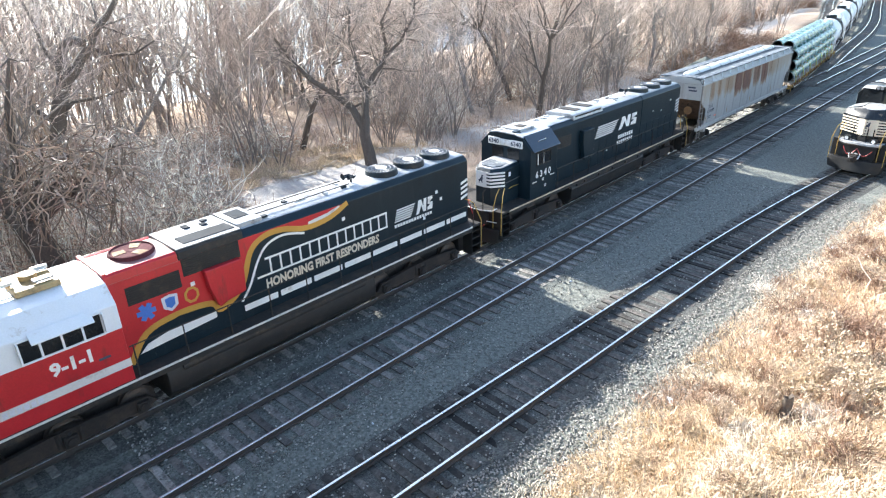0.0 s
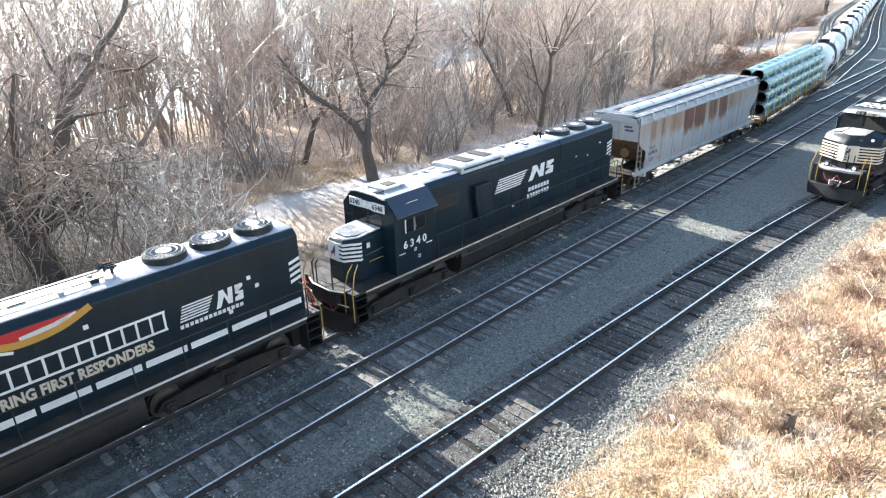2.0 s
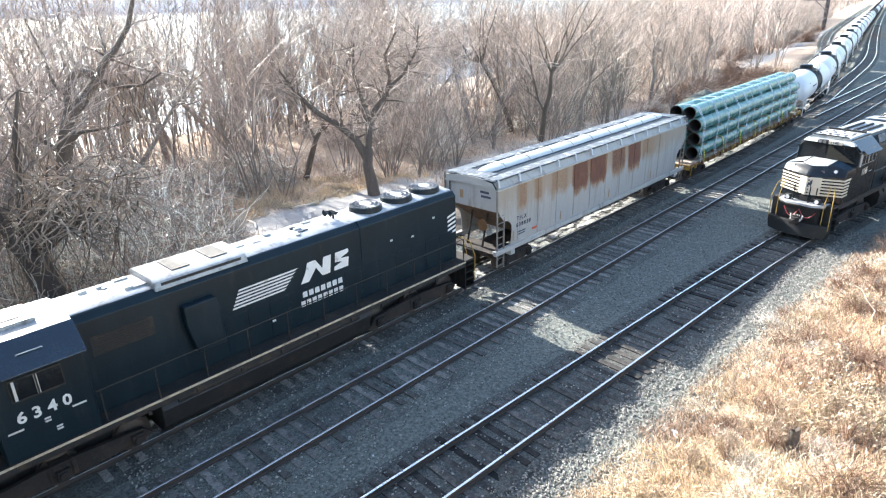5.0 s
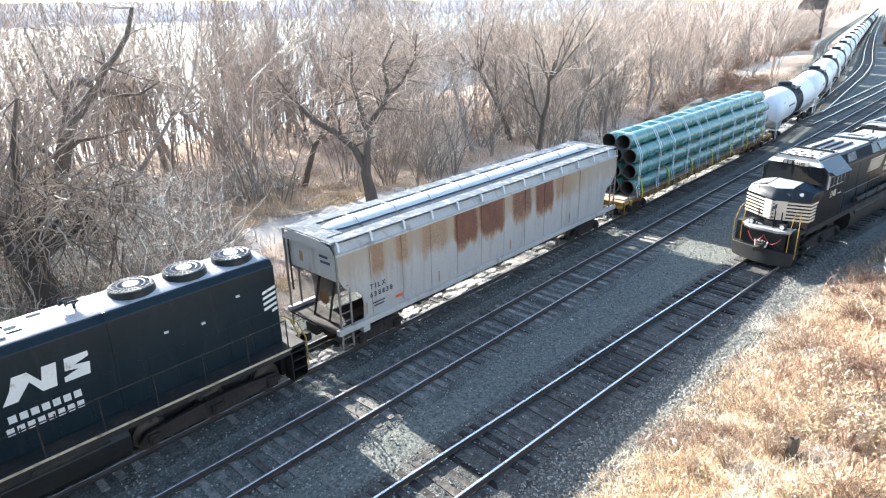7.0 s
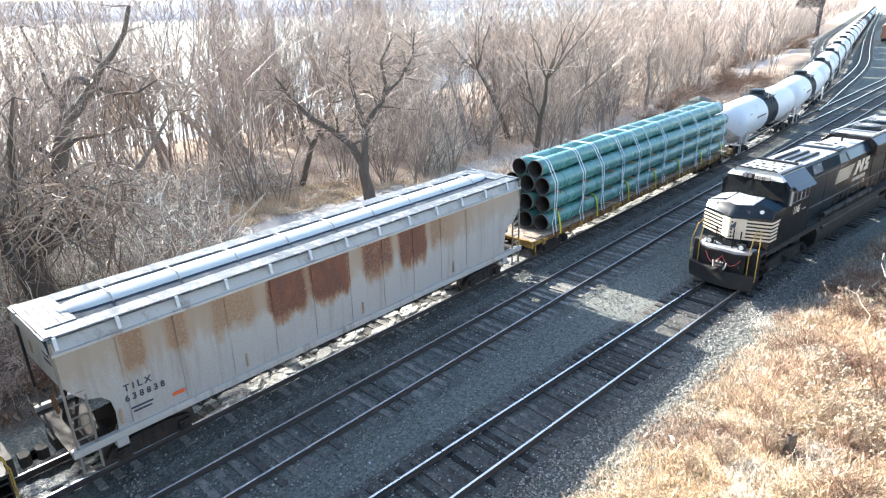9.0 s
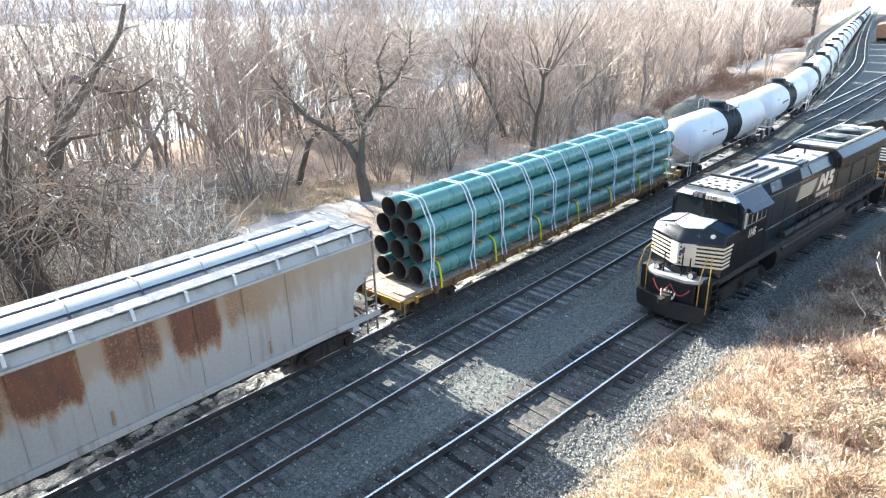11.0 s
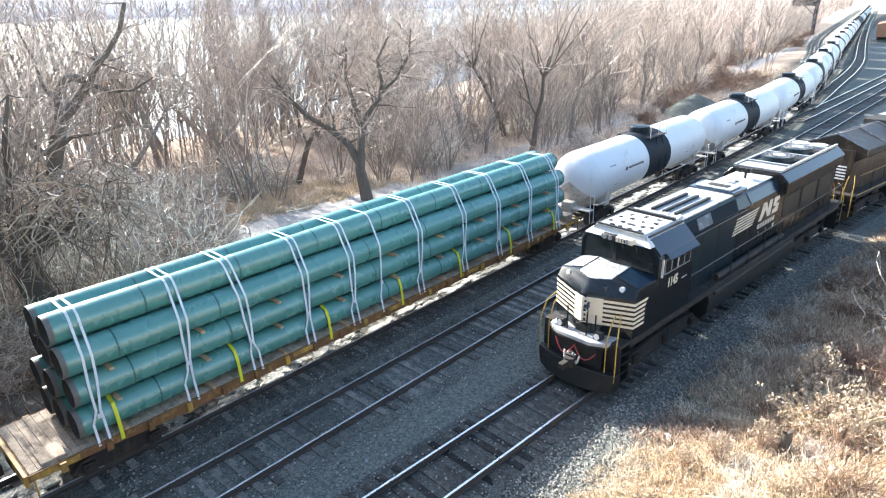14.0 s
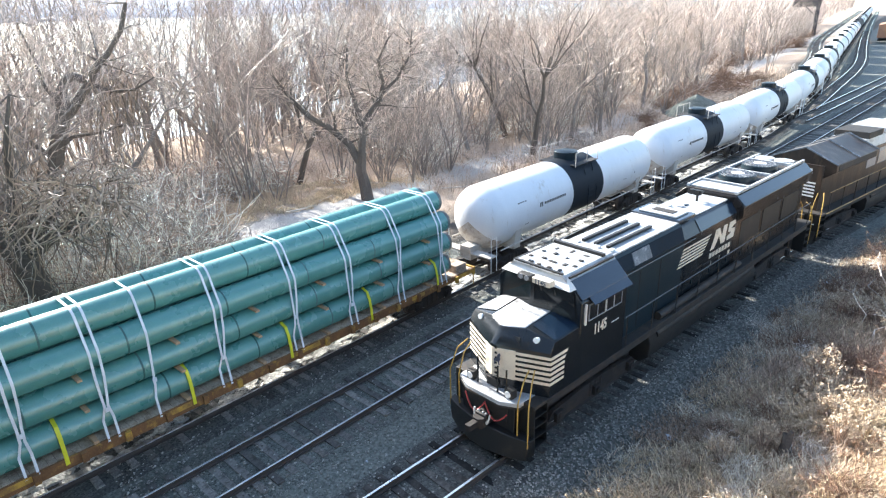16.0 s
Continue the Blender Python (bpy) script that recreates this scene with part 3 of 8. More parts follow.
def tree_kind(seed, height, radius, bark, twig, label, depth=4, lean=0.12, droop=0.0):
    rnd = random.Random(seed)
    limbs, twigs = M(), M()
    d = Vector((rnd.uniform(-lean, lean), rnd.uniform(-lean, lean), 1)).normalized()
    grow(limbs, twigs, rnd, Vector((0, 0, -0.3)), d, height * 0.62, radius, depth, droop)
    t = root("tree", label, "tree", "riverside trees")
    part("trunk", limbs, bark, t, fix=False)
    part("crown", twigs, twig, t, "fine bare twigs", fix=False, smooth=False)
    return t


def sapling_kind(seed, stems, height, label):
    """A thicket of slim upright poles."""
    rnd = random.Random(seed)
    limbs, twigs = M(), M()
    for _ in range(stems):
        a, q = rnd.uniform(0, 6.28), rnd.uniform(0, 0.7)
        p = Vector((q * math.cos(a), q * math.sin(a), -0.2))
        d = Vector((rnd.uniform(-0.3, 0.3), rnd.uniform(-0.3, 0.3), 1)).normalized()
        grow(limbs, twigs, rnd, p, d, height * rnd.uniform(0.6, 1.0), rnd.uniform(0.036, 0.06), 2)
    t = root("tree", label, "tree", "riverside saplings")
    part("trunk", limbs, BARK, t, fix=False)
    part("crown", twigs, TWIG, t, "fine bare twigs", fix=False, smooth=False)
    return t


def pole_mesh(seed, height, radius):
    """A slim straight young tree: one upright pole with short steep shoots."""
    rnd = random.Random(seed)
    m = M()
    p, d = Vector((0, 0, -0.3)), Vector((rnd.uniform(-0.12, 0.12), rnd.uniform(-0.12, 0.12), 1)).normalized()
    pts = [p]
    for _ in range(7):
        d = (d + Vector((rnd.uniform(-1, 1), rnd.uniform(-1, 1), 0.35)) * 0.13).normalized()
        p = p + d * (height / 7)
        pts.append(p)
    m.tube(pts, [radius * (1 - 0.12 * i) for i in range(8)], 5, caps=False)
    for _ in range(15):
        i = rnd.randrange(2, 8)
        q = pts[i - 1].lerp(pts[i], rnd.random())
        e = (Vector((rnd.uniform(-1, 1), rnd.uniform(-1, 1), rnd.uniform(0.5, 1.5)))).normalized()
        l = rnd.uniform(1.0, 2.8)
        mid = q + e * l * 0.5
        tip = mid + (e + Vector((rnd.uniform(-0.5, 0.5), rnd.uniform(-0.5, 0.5), 0.5))).normalized() * l * 0.5
        m.tube([q, mid, tip], [radius * 0.4, radius * 0.28, 0.008], 3, caps=False)
        for _ in range(3):
            f = q.lerp(tip, rnd.uniform(0.3, 0.95))
            m.tube([f, f + Vector((rnd.uniform(-0.7, 0.7), rnd.uniform(-0.7, 0.7), rnd.uniform(0.1, 1.0)))], [0.014, 0.006], 3, caps=False)
    return m


def shrub_kind(seed, stems, size, material, label, name="shrub", heads=False, width=0.008, plume=0.05):
    """Arching thin canes, tangled; with pale seed heads where they carry them."""
    rnd = random.Random(seed)
    m, hd = M(), M()
    for _ in range(stems):
        a = rnd.uniform(0, 6.28)
        q = rnd.uniform(0, size * 0.55)
        p = Vector((q * math.cos(a), q * math.sin(a), -0.1))
        d = Vector((rnd.uniform(-0.8, 0.8), rnd.uniform(-0.8, 0.8), 1.0)).normalized()
        pts = [p]
        h = size * rnd.uniform(0.5, 1.2)
        for k in range(3):
            p = p + d * (h / 3)
            d = (d + Vector((rnd.uniform(-1.0, 1.0), rnd.uniform(-1.0, 1.0), rnd.uniform(-0.9, 0.2)))).normalized()
            pts.append(p)
        w = width * rnd.uniform(0.7, 1.6)
        m.tube(pts, [w, w * 0.85, w * 0.6, w * 0.3], 3, caps=False)
        for _ in range(2):
            i = rnd.randrange(1, 4)
            e = pts[i] + Vector((rnd.uniform(-1, 1), rnd.uniform(-1, 1), rnd.uniform(-0.3, 0.9))) * size * 0.22
            m.tube([pts[i], e], [w * 0.6, w * 0.25], 3, caps=False)
            if heads:
                for _ in range(4):
                    c = e + Vector((rnd.uniform(-1, 1), rnd.uniform(-1, 1), rnd.uniform(-1, 1))) * plume
                    o = [Vector((rnd.uniform(-1, 1), rnd.uniform(-1, 1), rnd.uniform(-1.4, 1.4))) * plume for _ in range(4)]
                    hd.add([tuple(c + k) for k in o], [(0, 1, 2), (0, 2, 3), (0, 3, 1), (1, 3, 2)])
    t = root(name, label, name, "undergrowth")
    part("thicket", m, material, t, fix=False, smooth=False)
    if heads:
        tagged(part("seed_plume", hd, SEED, t, fix=False, smooth=False), kind="stuff")
    return t


def plume_bush(seed):
    """A rounded weed: stems fan out from one foot, each ending in a chunky plume."""
    rnd = random.Random(seed)
    m, hd = M(), M()
    for _ in range(85):
        a, q = rnd.uniform(0, 6.28), 0.62 * rnd.random() ** 0.6
        top = Vector((q * math.cos(a), q * math.sin(a), 1.35 - 0.9 * q * q + rnd.uniform(-0.35, 0.1)))
        foot = top * 0.12
        foot.z = -0.1
        m.tube([foot, foot.lerp(top, 0.5) + Vector((0, 0, 0.08)), top], [0.009, 0.007, 0.004], 3, caps=False)
        way = (top - foot).normalized()
        for k in range(7):
            c = top - way * 0.045 * k + Vector((rnd.uniform(-1, 1), rnd.uniform(-1, 1), 0)) * 0.035
            o = [Vector((rnd.uniform(-1, 1), rnd.uniform(-1, 1), rnd.uniform(-1.2, 1.2))) * 0.045 for _ in range(4)]
            hd.add([tuple(c + v) for v in o], [(0, 1, 2), (0, 2, 3), (0, 3, 1), (1, 3, 2)])
    t = root("weed_clump", "rounded dry weed with chunky pale plumes", "weed_clump", "undergrowth")
    part("thicket", m, DARKTWIG, t, fix=False, smooth=False)
    tagged(part("seed_plume", hd, SEED, t, fix=False, smooth=False), kind="stuff")
    return t


def drop_far(protos):
    for t in protos:
        for o in (*t.children_recursive, t):
            bpy.data.objects.remove(o)


def put(proto, rnd, x, y, grow_by=1.0, dz=0.0):
    o = copy_thing(proto, pose(x, y, ground_z(x, y) + dz, rnd.uniform(-3, 3), rnd.uniform(-3, 3), rnd.uniform(0, 360)) @ Matrix.Scale(grow_by, 4))
    s = grow_by * rnd.uniform(0.9, 1.12)
    o.scale = (s, s, s)
    return o


def feature_tree():
    """Old forked tree beside the sandy strip: a thick leaning trunk, a long limb to one side, two upright limbs."""
    rnd = random.Random(77)
    limbs, twigs = M(), M()
    across, up = Vector((0.73, 0.68, 0)), Vector((0, 0, 1))

    def bough(pts, r0, r1, n=8):
        q = [across * u + up * w + Vector((rnd.uniform(-0.1, 0.1), rnd.uniform(-0.1, 0.1), 0)) for u, w in pts]
        rr = [r0 + (r1 - r0) * i / (len(q) - 1) for i in range(len(q))]
        limbs.tube(q, rr, n, caps=False)
        return q, rr
    made = [bough(((0.2, -0.4), (0.05, 0.9), (-0.12, 2.2), (-0.05, 3.4)), 0.46, 0.32, 10),
            bough(((-0.15, 2.6), (-0.9, 4.0), (-2.0, 5.0), (-3.4, 5.9), (-4.6, 7.2), (-5.4, 8.6)), 0.30, 0.07),
            bough(((-0.05, 3.2), (0.15, 4.6), (0.1, 5.8), (-0.35, 7.1), (-0.7, 8.4), (-0.5, 10.2)), 0.28, 0.06),
            bough(((0.12, 5.4), (0.8, 6.3), (1.5, 6.9), (1.7, 8.0), (1.5, 9.4), (2.2, 10.8)), 0.20, 0.06),
            bough(((1.5, 7.2), (2.6, 8.2), (3.4, 9.6), (3.6, 11.2)), 0.12, 0.04)]
    for q, rr in made[1:]:
        for k in range(40):
            i = rnd.randrange(2, len(q))
            d = Vector((rnd.uniform(-1, 1), rnd.uniform(-1, 1), rnd.uniform(-0.3, 1.0))).normalized()
            grow(limbs, twigs, rnd, q[i - 1].lerp(q[i], rnd.random()), d, rnd.uniform(1.4, 3.0), max(0.036, rr[i] * 0.4) if k < 16 else 0.03, 2, 0.1 if k < 16 else 0.45)
    t = root("tree", "old forked bare tree with dark leaning trunk beside sandy strip", "tree", "riverside trees")
    part("trunk", limbs, DARKBARK, t, fix=False)
    part("crown", twigs, TWIG, t, "fine bare twigs", fix=False, smooth=False)
    t.matrix_basis = pose(-32.9, 27.4, -0.8)


def tangle_kind(seed, stems, size, label):
    """A wall of dead vines: curling canes that climb over each other."""
    rnd = random.Random(seed)
    m, fine = M(), M()

    def wind(into, p, d, length, r, n, curl, rise):
        pts = [p]
        for _ in range(n):
            d = (d + Vector((rnd.uniform(-1, 1), rnd.uniform(-1, 1), rnd.uniform(-1, 1) + rise)) * curl).normalized()
            p = p + d * (length / n)
            pts.append(p)
        into.tube(pts, [r * (1 - 0.7 * i / n) for i in range(n + 1)], 3, caps=False)
        return pts
    for _ in range(stems):
        a, q = rnd.uniform(0, 6.28), size * 0.5 * rnd.random() ** 0.6
        d = Vector((rnd.uniform(-0.5, 0.5), rnd.uniform(-0.5, 0.5), 1.0)).normalized()
        r = rnd.uniform(0.016, 0.038)
        pts = wind(m, Vector((q * math.cos(a), q * math.sin(a), -0.2)), d, size * rnd.uniform(0.5, 1.35), r, 7, 0.62, 0.12)
        for _ in range(2):
            i = rnd.randrange(2, 8)
            e = Vector((rnd.uniform(-1, 1), rnd.uniform(-1, 1), rnd.uniform(-0.4, 0.9))).normalized()
            wind(fine, pts[i], e, size * rnd.uniform(0.15, 0.42), r * 0.6, 3, 0.6, -0.1)
    t = root("shrub", label, "shrub", "undergrowth")
    part("thicket", m, CANE, t, fix=False, smooth=False)
    part("crown", fine, DARKTWIG, t, "fine curling shoots", fix=False, smooth=False)
    return t


def mound_kind(seed, size, label):
    """A heap of brambles: brown stems wound through each other, pale curled canes on top."""
    rnd = random.Random(seed)
    brown, pale = M(), M()
    for k in range(230):
        a, q = rnd.uniform(0, 6.28), rnd.random() ** 0.5
        top = size * (1 - 0.75 * q * q)
        p = Vector((size * 0.85 * q * math.cos(a), size * 0.85 * q * math.sin(a), top * rnd.uniform(0.0, 0.95) - 0.1))
        d = Vector((rnd.uniform(-1, 1), rnd.uniform(-1, 1), rnd.uniform(-0.4, 1.0))).normalized()
        turn = Vector((rnd.uniform(-1, 1), rnd.uniform(-1, 1), rnd.uniform(-1, 1))) * rnd.uniform(0.2, 0.75)
        n = 5
        length = rnd.uniform(0.7, 1.7) if k < 130 else rnd.uniform(0.4, 1.0)
        pts = [p]
        for _ in range(n):
            d = (d + turn.cross(d) + Vector((rnd.uniform(-1, 1), rnd.uniform(-1, 1), rnd.uniform(-1, 1))) * 0.2).normalized()
            p = p + d * (length / n)
            pts.append(Vector((p.x, p.y, max(p.z, -0.1))))
        r = rnd.uniform(0.012, 0.024) if k < 130 else rnd.uniform(0.022, 0.042)
        (brown if k < 130 else pale).tube(pts, [r, r, r * 0.9, r * 0.8, r * 0.6, r * 0.3], 3, caps=False)
    t = root("shrub", label, "shrub", "undergrowth")
    part("thicket", brown, DARKTWIG, t, fix=False, smooth=False)
    part("crown", pale, CANE, t, "curled canes, pale for their sun glints", fix=False, smooth=False)
    return t


def hooked_tree():
    """Dark leaning tree hung with dead vines: its limb divides and joins again, leaving an eye."""
    rnd = random.Random(12)
    limbs, twigs, vines = M(), M(), M()
    across, up = Vector((0.73, 0.68, 0)), Vector((0, 0, 1))

    def bough(pts, r0, r1, n=8, loose=0.06):
        q = [across * u + up * w + Vector((rnd.uniform(-loose, loose), rnd.uniform(-loose, loose), 0)) for u, w in pts]
        rr = [r0 + (r1 - r0) * i / (len(q) - 1) for i in range(len(q))]
        limbs.tube(q, rr, n, caps=False)
        return q, rr
    bough(((0.3, -0.4), (0.6, 1.8), (1.0, 4.0), (1.6, 6.0), (2.15, 7.3), (2.5, 8.0)), 0.48, 0.36, 10)
    bough(((2.35, 7.4), (2.36, 8.3), (2.55, 9.0), (2.95, 9.55), (3.45, 9.72), (3.9, 9.58), (4.25, 9.3)), 0.30, 0.20, 9)
    made = [bough(((2.45, 7.6), (3.1, 8.35), (3.75, 8.95), (4.2, 9.4), (4.5, 9.95), (4.95, 10.4), (5.5, 10.95), (6.3, 11.9), (6.8, 13.2)), 0.30, 0.10),
            bough(((4.3, 9.3), (5.2, 8.9), (6.4, 9.0), (7.6, 9.6)), 0.12, 0.04),
            bough(((2.4, 8.2), (1.8, 9.3), (1.6, 10.6), (1.1, 12.4)), 0.13, 0.04),
            bough(((1.4, 5.4), (0.2, 6.4), (-0.9, 7.8), (-1.5, 9.8)), 0.16, 0.04),
            bough(((1.5, 5.8), (2.6, 6.6), (4.2, 6.8), (5.6, 7.2)), 0.14, 0.04)]
    for q, rr in made:
        for _ in range(10):
            i = rnd.randrange(2, len(q))
            d = Vector((rnd.uniform(-1, 1), rnd.uniform(-1, 1), rnd.uniform(-0.4, 0.9))).normalized()
            if 2.2 < (q[i].x * 0.73 + q[i].y * 0.68) < 4.6 and 7.8 < q[i].z < 9.9:
                continue
            grow(limbs, twigs, rnd, q[i], d, rnd.uniform(1.2, 2.6), max(0.035, rr[i] * 0.35), 2, 0.3)
    for _ in range(90):
        u, w = (rnd.uniform(4.4, 6.2), rnd.uniform(8.0, 10.3)) if rnd.random() < 0.7 else (rnd.uniform(-0.6, 1.2), rnd.uniform(4.5, 8))
        p = across * u + up * w + Vector((rnd.uniform(-0.6, 0.6), rnd.uniform(-0.6, 0.6), 0))
        pts = [p]
        for _ in range(4):
            p = p + Vector((rnd.uniform(-0.35, 0.35), rnd.uniform(-0.35, 0.35), -rnd.uniform(0.4, 1.2)))
            pts.append(p)
        vines.tube(pts, [0.03, 0.028, 0.024, 0.02, 0.01], 3, caps=False)
    t = root("tree", "dark old tree with hooked limb and hanging dead vines", "tree", "riverside trees")
    part("trunk", limbs, DARKBARK, t, fix=False)
    part("crown", twigs, TWIG, t, "fine bare twigs", fix=False, smooth=False)
    part("vines", vines, VINE, t, "brown hanging vines", fix=False, smooth=False)
    t.matrix_basis = pose(-39.5, 9.6, -0.9)


def leaning_tree():
    """Thick dark trunk close to the line; its limbs fan out under curtains of dead vines."""
    rnd = random.Random(61)
    limbs, twigs, vines = M(), M(), M()
    across, up = Vector((0.73, 0.68, 0)), Vector((0, 0, 1))

    def bough(pts, r0, r1, n=8):
        q = [across * u + up * w + Vector((rnd.uniform(-0.08, 0.08), rnd.uniform(-0.08, 0.08), 0)) for u, w in pts]
        limbs.tube(q, [r0 + (r1 - r0) * i / (len(q) - 1) for i in range(len(q))], n, caps=False)
        return q
    bough(((0.0, -0.4), (-0.03, 0.3), (-0.15, 1.6), (-0.42, 3.0), (-0.8, 4.0)), 0.70, 0.46, 11)
    made = [bough(((-0.7, 3.6), (-1.5, 4.7), (-2.7, 5.5), (-4.2, 6.2), (-5.8, 7.2)), 0.30, 0.07),
            bough(((-0.6, 3.4), (-0.5, 5.0), (-0.1, 6.6), (0.2, 8.2), (0.8, 10.0)), 0.26, 0.05),
            bough(((-0.3, 2.8), (0.5, 4.0), (1.5, 4.8), (2.6, 4.9), (3.6, 4.3)), 0.16, 0.03),
            bough(((-0.8, 3.9), (-1.6, 5.6), (-2.0, 7.4), (-1.7, 9.4)), 0.22, 0.05)]
    for q in made:
        for _ in range(9):
            d = Vector((rnd.uniform(-1, 1), rnd.uniform(-1, 1), rnd.uniform(-0.7, 0.6))).normalized()
            grow(limbs, twigs, rnd, q[rnd.randrange(1, len(q))], d, rnd.uniform(1.1, 2.4), 0.036, 2, 0.35)
        for _ in range(26):
            k = rnd.randrange(1, len(q))
            p = q[k - 1].lerp(q[k], rnd.random()) + Vector((rnd.uniform(-0.3, 0.3), rnd.uniform(-0.3, 0.3), 0))
            pts = [p]
            for _ in range(5):
                p = p + Vector((rnd.uniform(-0.3, 0.3), rnd.uniform(-0.3, 0.3), -rnd.uniform(0.3, 0.9)))
                pts.append(p)
            vines.tube(pts, [0.026, 0.024, 0.022, 0.02, 0.016, 0.008], 3, caps=False)
    for _ in range(330):
        a, q = rnd.uniform(0, 6.28), rnd.random() ** 0.5
        p = Vector((2.5 + 2.3 * q * math.cos(a), 1.2 + 2.5 * q * math.sin(a), 6.1 + rnd.uniform(-1.2, 1.2)))
        d = Vector((rnd.uniform(-1, 1), rnd.uniform(-1, 1), rnd.uniform(-0.9, 0.3))).normalized()
        pts = [p]
        for _ in range(5):
            d = (d + Vector((rnd.uniform(-1, 1), rnd.uniform(-1, 1), rnd.uniform(-1.1, 0.7))) * 0.6).normalized()
            p = p + d * rnd.uniform(0.2, 0.5)
            pts.append(p)
        vines.tube(pts, [0.034, 0.032, 0.028, 0.024, 0.018, 0.008], 3, caps=False)
    for u, w in (((0.2, 3.6), (2.6, 6.4)), ((0.0, 3.4), (1.4, 7.0)), ((0.3, 3.2), (3.8, 6.0))):
        limbs.tube([across * u[0] + up * u[1] - across * 0.6, across * (u[0] + w[0]) * 0.45 + up * (u[1] + w[1]) * 0.52, across * w[0] * 0.8 + up * w[1]], [0.2, 0.13, 0.04], 7, caps=False)
    t = root("tree", "thick dark trunk hung with dead vines beside the line", "tree", "riverside trees")
    part("trunk", limbs, DARKBARK, t, fix=False)
    part("crown", twigs, TWIG, t, "fine bare twigs", fix=False, smooth=False)
    part("vines", vines, VINE, t, "brown hanging vines", fix=False, smooth=False)
    t.matrix_basis = pose(-29.1, 6.3, -0.9)


def pipe_railing():
    """Two pale rails on posts along the service road."""
    r = root("railing", "low pale two-rail metal railing beside the service road", "railing")
    for z in (0.0, -0.46):
        part("rail", M().cyl((-29.3, -8, z), (-29.3, 10.0, z), 0.05, n=8), PALETWIG, r, "weathered pale rail")
    for k in range(8):
        part("post", M().box(-29.42, -29.34, -7.5 + 2.4 * k, -7.4 + 2.4 * k, -1.2, 0.08), BOGIE, r)


def build_woods():
    rnd = random.Random(21)
    feature_tree()
    hooked_tree()
    leaning_tree()
    pipe_railing()
    tall = [tree_kind(100 + i, h, r, b, TWIG, lab, 4, 0.28) for i, (h, r, b, lab) in enumerate((
        (15, 0.26, BARK, "tall bare grey-brown tree among undergrowth"), (14, 0.22, BARK, "slim bare tree with many upright limbs"),
        (16, 0.28, DARKBARK, "dark-barked bare tree in dense woodland"), (13, 0.2, BARK, "bare young tree with spreading limbs"),
        (17, 0.24, BARK, "tall slender bare tree near the river")))]
    poles = [pole_mesh(150 + i, h, r) for i, (h, r) in enumerate(((16, 0.075), (15, 0.065), (18, 0.095), (15, 0.055), (12, 0.05), (17, 0.07)))]
    slim = [sapling_kind(200 + i, 5 + i, 7.0 + i, "clump of slim bare saplings beside the railway") for i in range(3)]
    low = [shrub_kind(300, 50, 2.2, TWIG, "tangled brown leafless shrub under the trees", width=0.014),
           shrub_kind(301, 45, 1.8, PALETWIG, "tangle of pale dead vines and canes", width=0.014),
           shrub_kind(302, 55, 2.7, TWIG, "dense reddish brown bramble thicket", width=0.014),
           shrub_kind(304, 48, 2.6, TWIG, "tall pale canes arching over each other", width=0.014),
           shrub_kind(303, 70, 1.1, STRAW, "tuft of tall straw-coloured grass", "grass_tuft")]
    put(tall[2], rnd, -40.6, 27.2, 0.95)
    # these stand left of the view, added to shade the near tracks
    for x, y, g in ((-38.4, 6.6, 0.95), (-36.6, 4.6, 0.9), (-33.0, 5.0, 0.9), (-31.0, 2.6, 0.8), (-37.0, 2.0, 1.0), (-34.0, 0.5, 0.9)):
        put(tall[0], rnd, x, y, g)
    for x, y in ((-33.8, 33.0), (-34.6, 35.2), (-36.0, 31.5), (-34.2, 37.5), (-38.0, 33.6), (-37.0, 37.0)):
        put(slim[rnd.randrange(3)], rnd, x, y, rnd.uniform(0.7, 1.0))

    def clear(x, y):
        """Kept free: the old tree's place, the sandy strip, the pale yard up the line."""
        if abs(x + 32.9) < 2.5 and abs(y - 27.4) < 4:
            return True
        if x > -41 and 0.16 < -y / x < 0.44:
            return True
        return x > -35.5 and 18 < y < 31 or y > 118 and x > -43.5 - 0.2 * max(y - 165, 0)
    def glade(x, y):
        """The open leaf-strewn floor round the old forked tree."""
        return x > -41.5 and 0.46 < -y / x < 0.84
    n = 0
    while n < 82:
        y = rnd.uniform(-10, 75) if n < 58 else rnd.uniform(60, 160)
        x = -30.5 - 0.1 * max(y - 60, 0) - 26 * rnd.random() ** 0.9
        if clear(x, y) or x > -46 and 17 < y < 36 and rnd.random() < 0.6:
            continue
        put(rnd.choice(tall), rnd, x, y, rnd.uniform(0.75, 1.2))
        n += 1
    for x, y, k, g in ((-37.5, 44.0, 1, 0.9), (-39.5, 49.0, 3, 1.0), (-36.8, 54.0, 0, 0.8), (-41.0, 58.0, 4, 1.0), (-38.5, 63.5, 1, 0.9), (-42.5, 69.0, 0, 1.0),
                       (-39.5, 74.0, 3, 0.9), (-43.5, 81.0, 1, 1.05), (-45.0, 90.0, 4, 1.0), (-43.0, 98.0, 0, 0.9), (-47.0, 106.0, 3, 1.0)):
        put(tall[k], rnd, x, y, g)
    for x, y, k, g in ((-55.0, 23.0, 0, 1.05), (-60.0, 26.0, 1, 1.1), (-56.5, 29.5, 4, 1.0), (-63.0, 32.0, 0, 1.15), (-57.5, 35.0, 3, 1.15), (-61.0, 38.5, 1, 1.1), (-55.5, 41.0, 4, 1.05),
                       (-65.0, 42.5, 0, 1.1), (-59.0, 45.0, 1, 1.1), (-66.0, 36.0, 3, 1.2), (-64.0, 27.5, 4, 1.05), (-60.5, 21.0, 3, 1.1)):
        put(tall[k], rnd, x, y, g)
    deep = M()
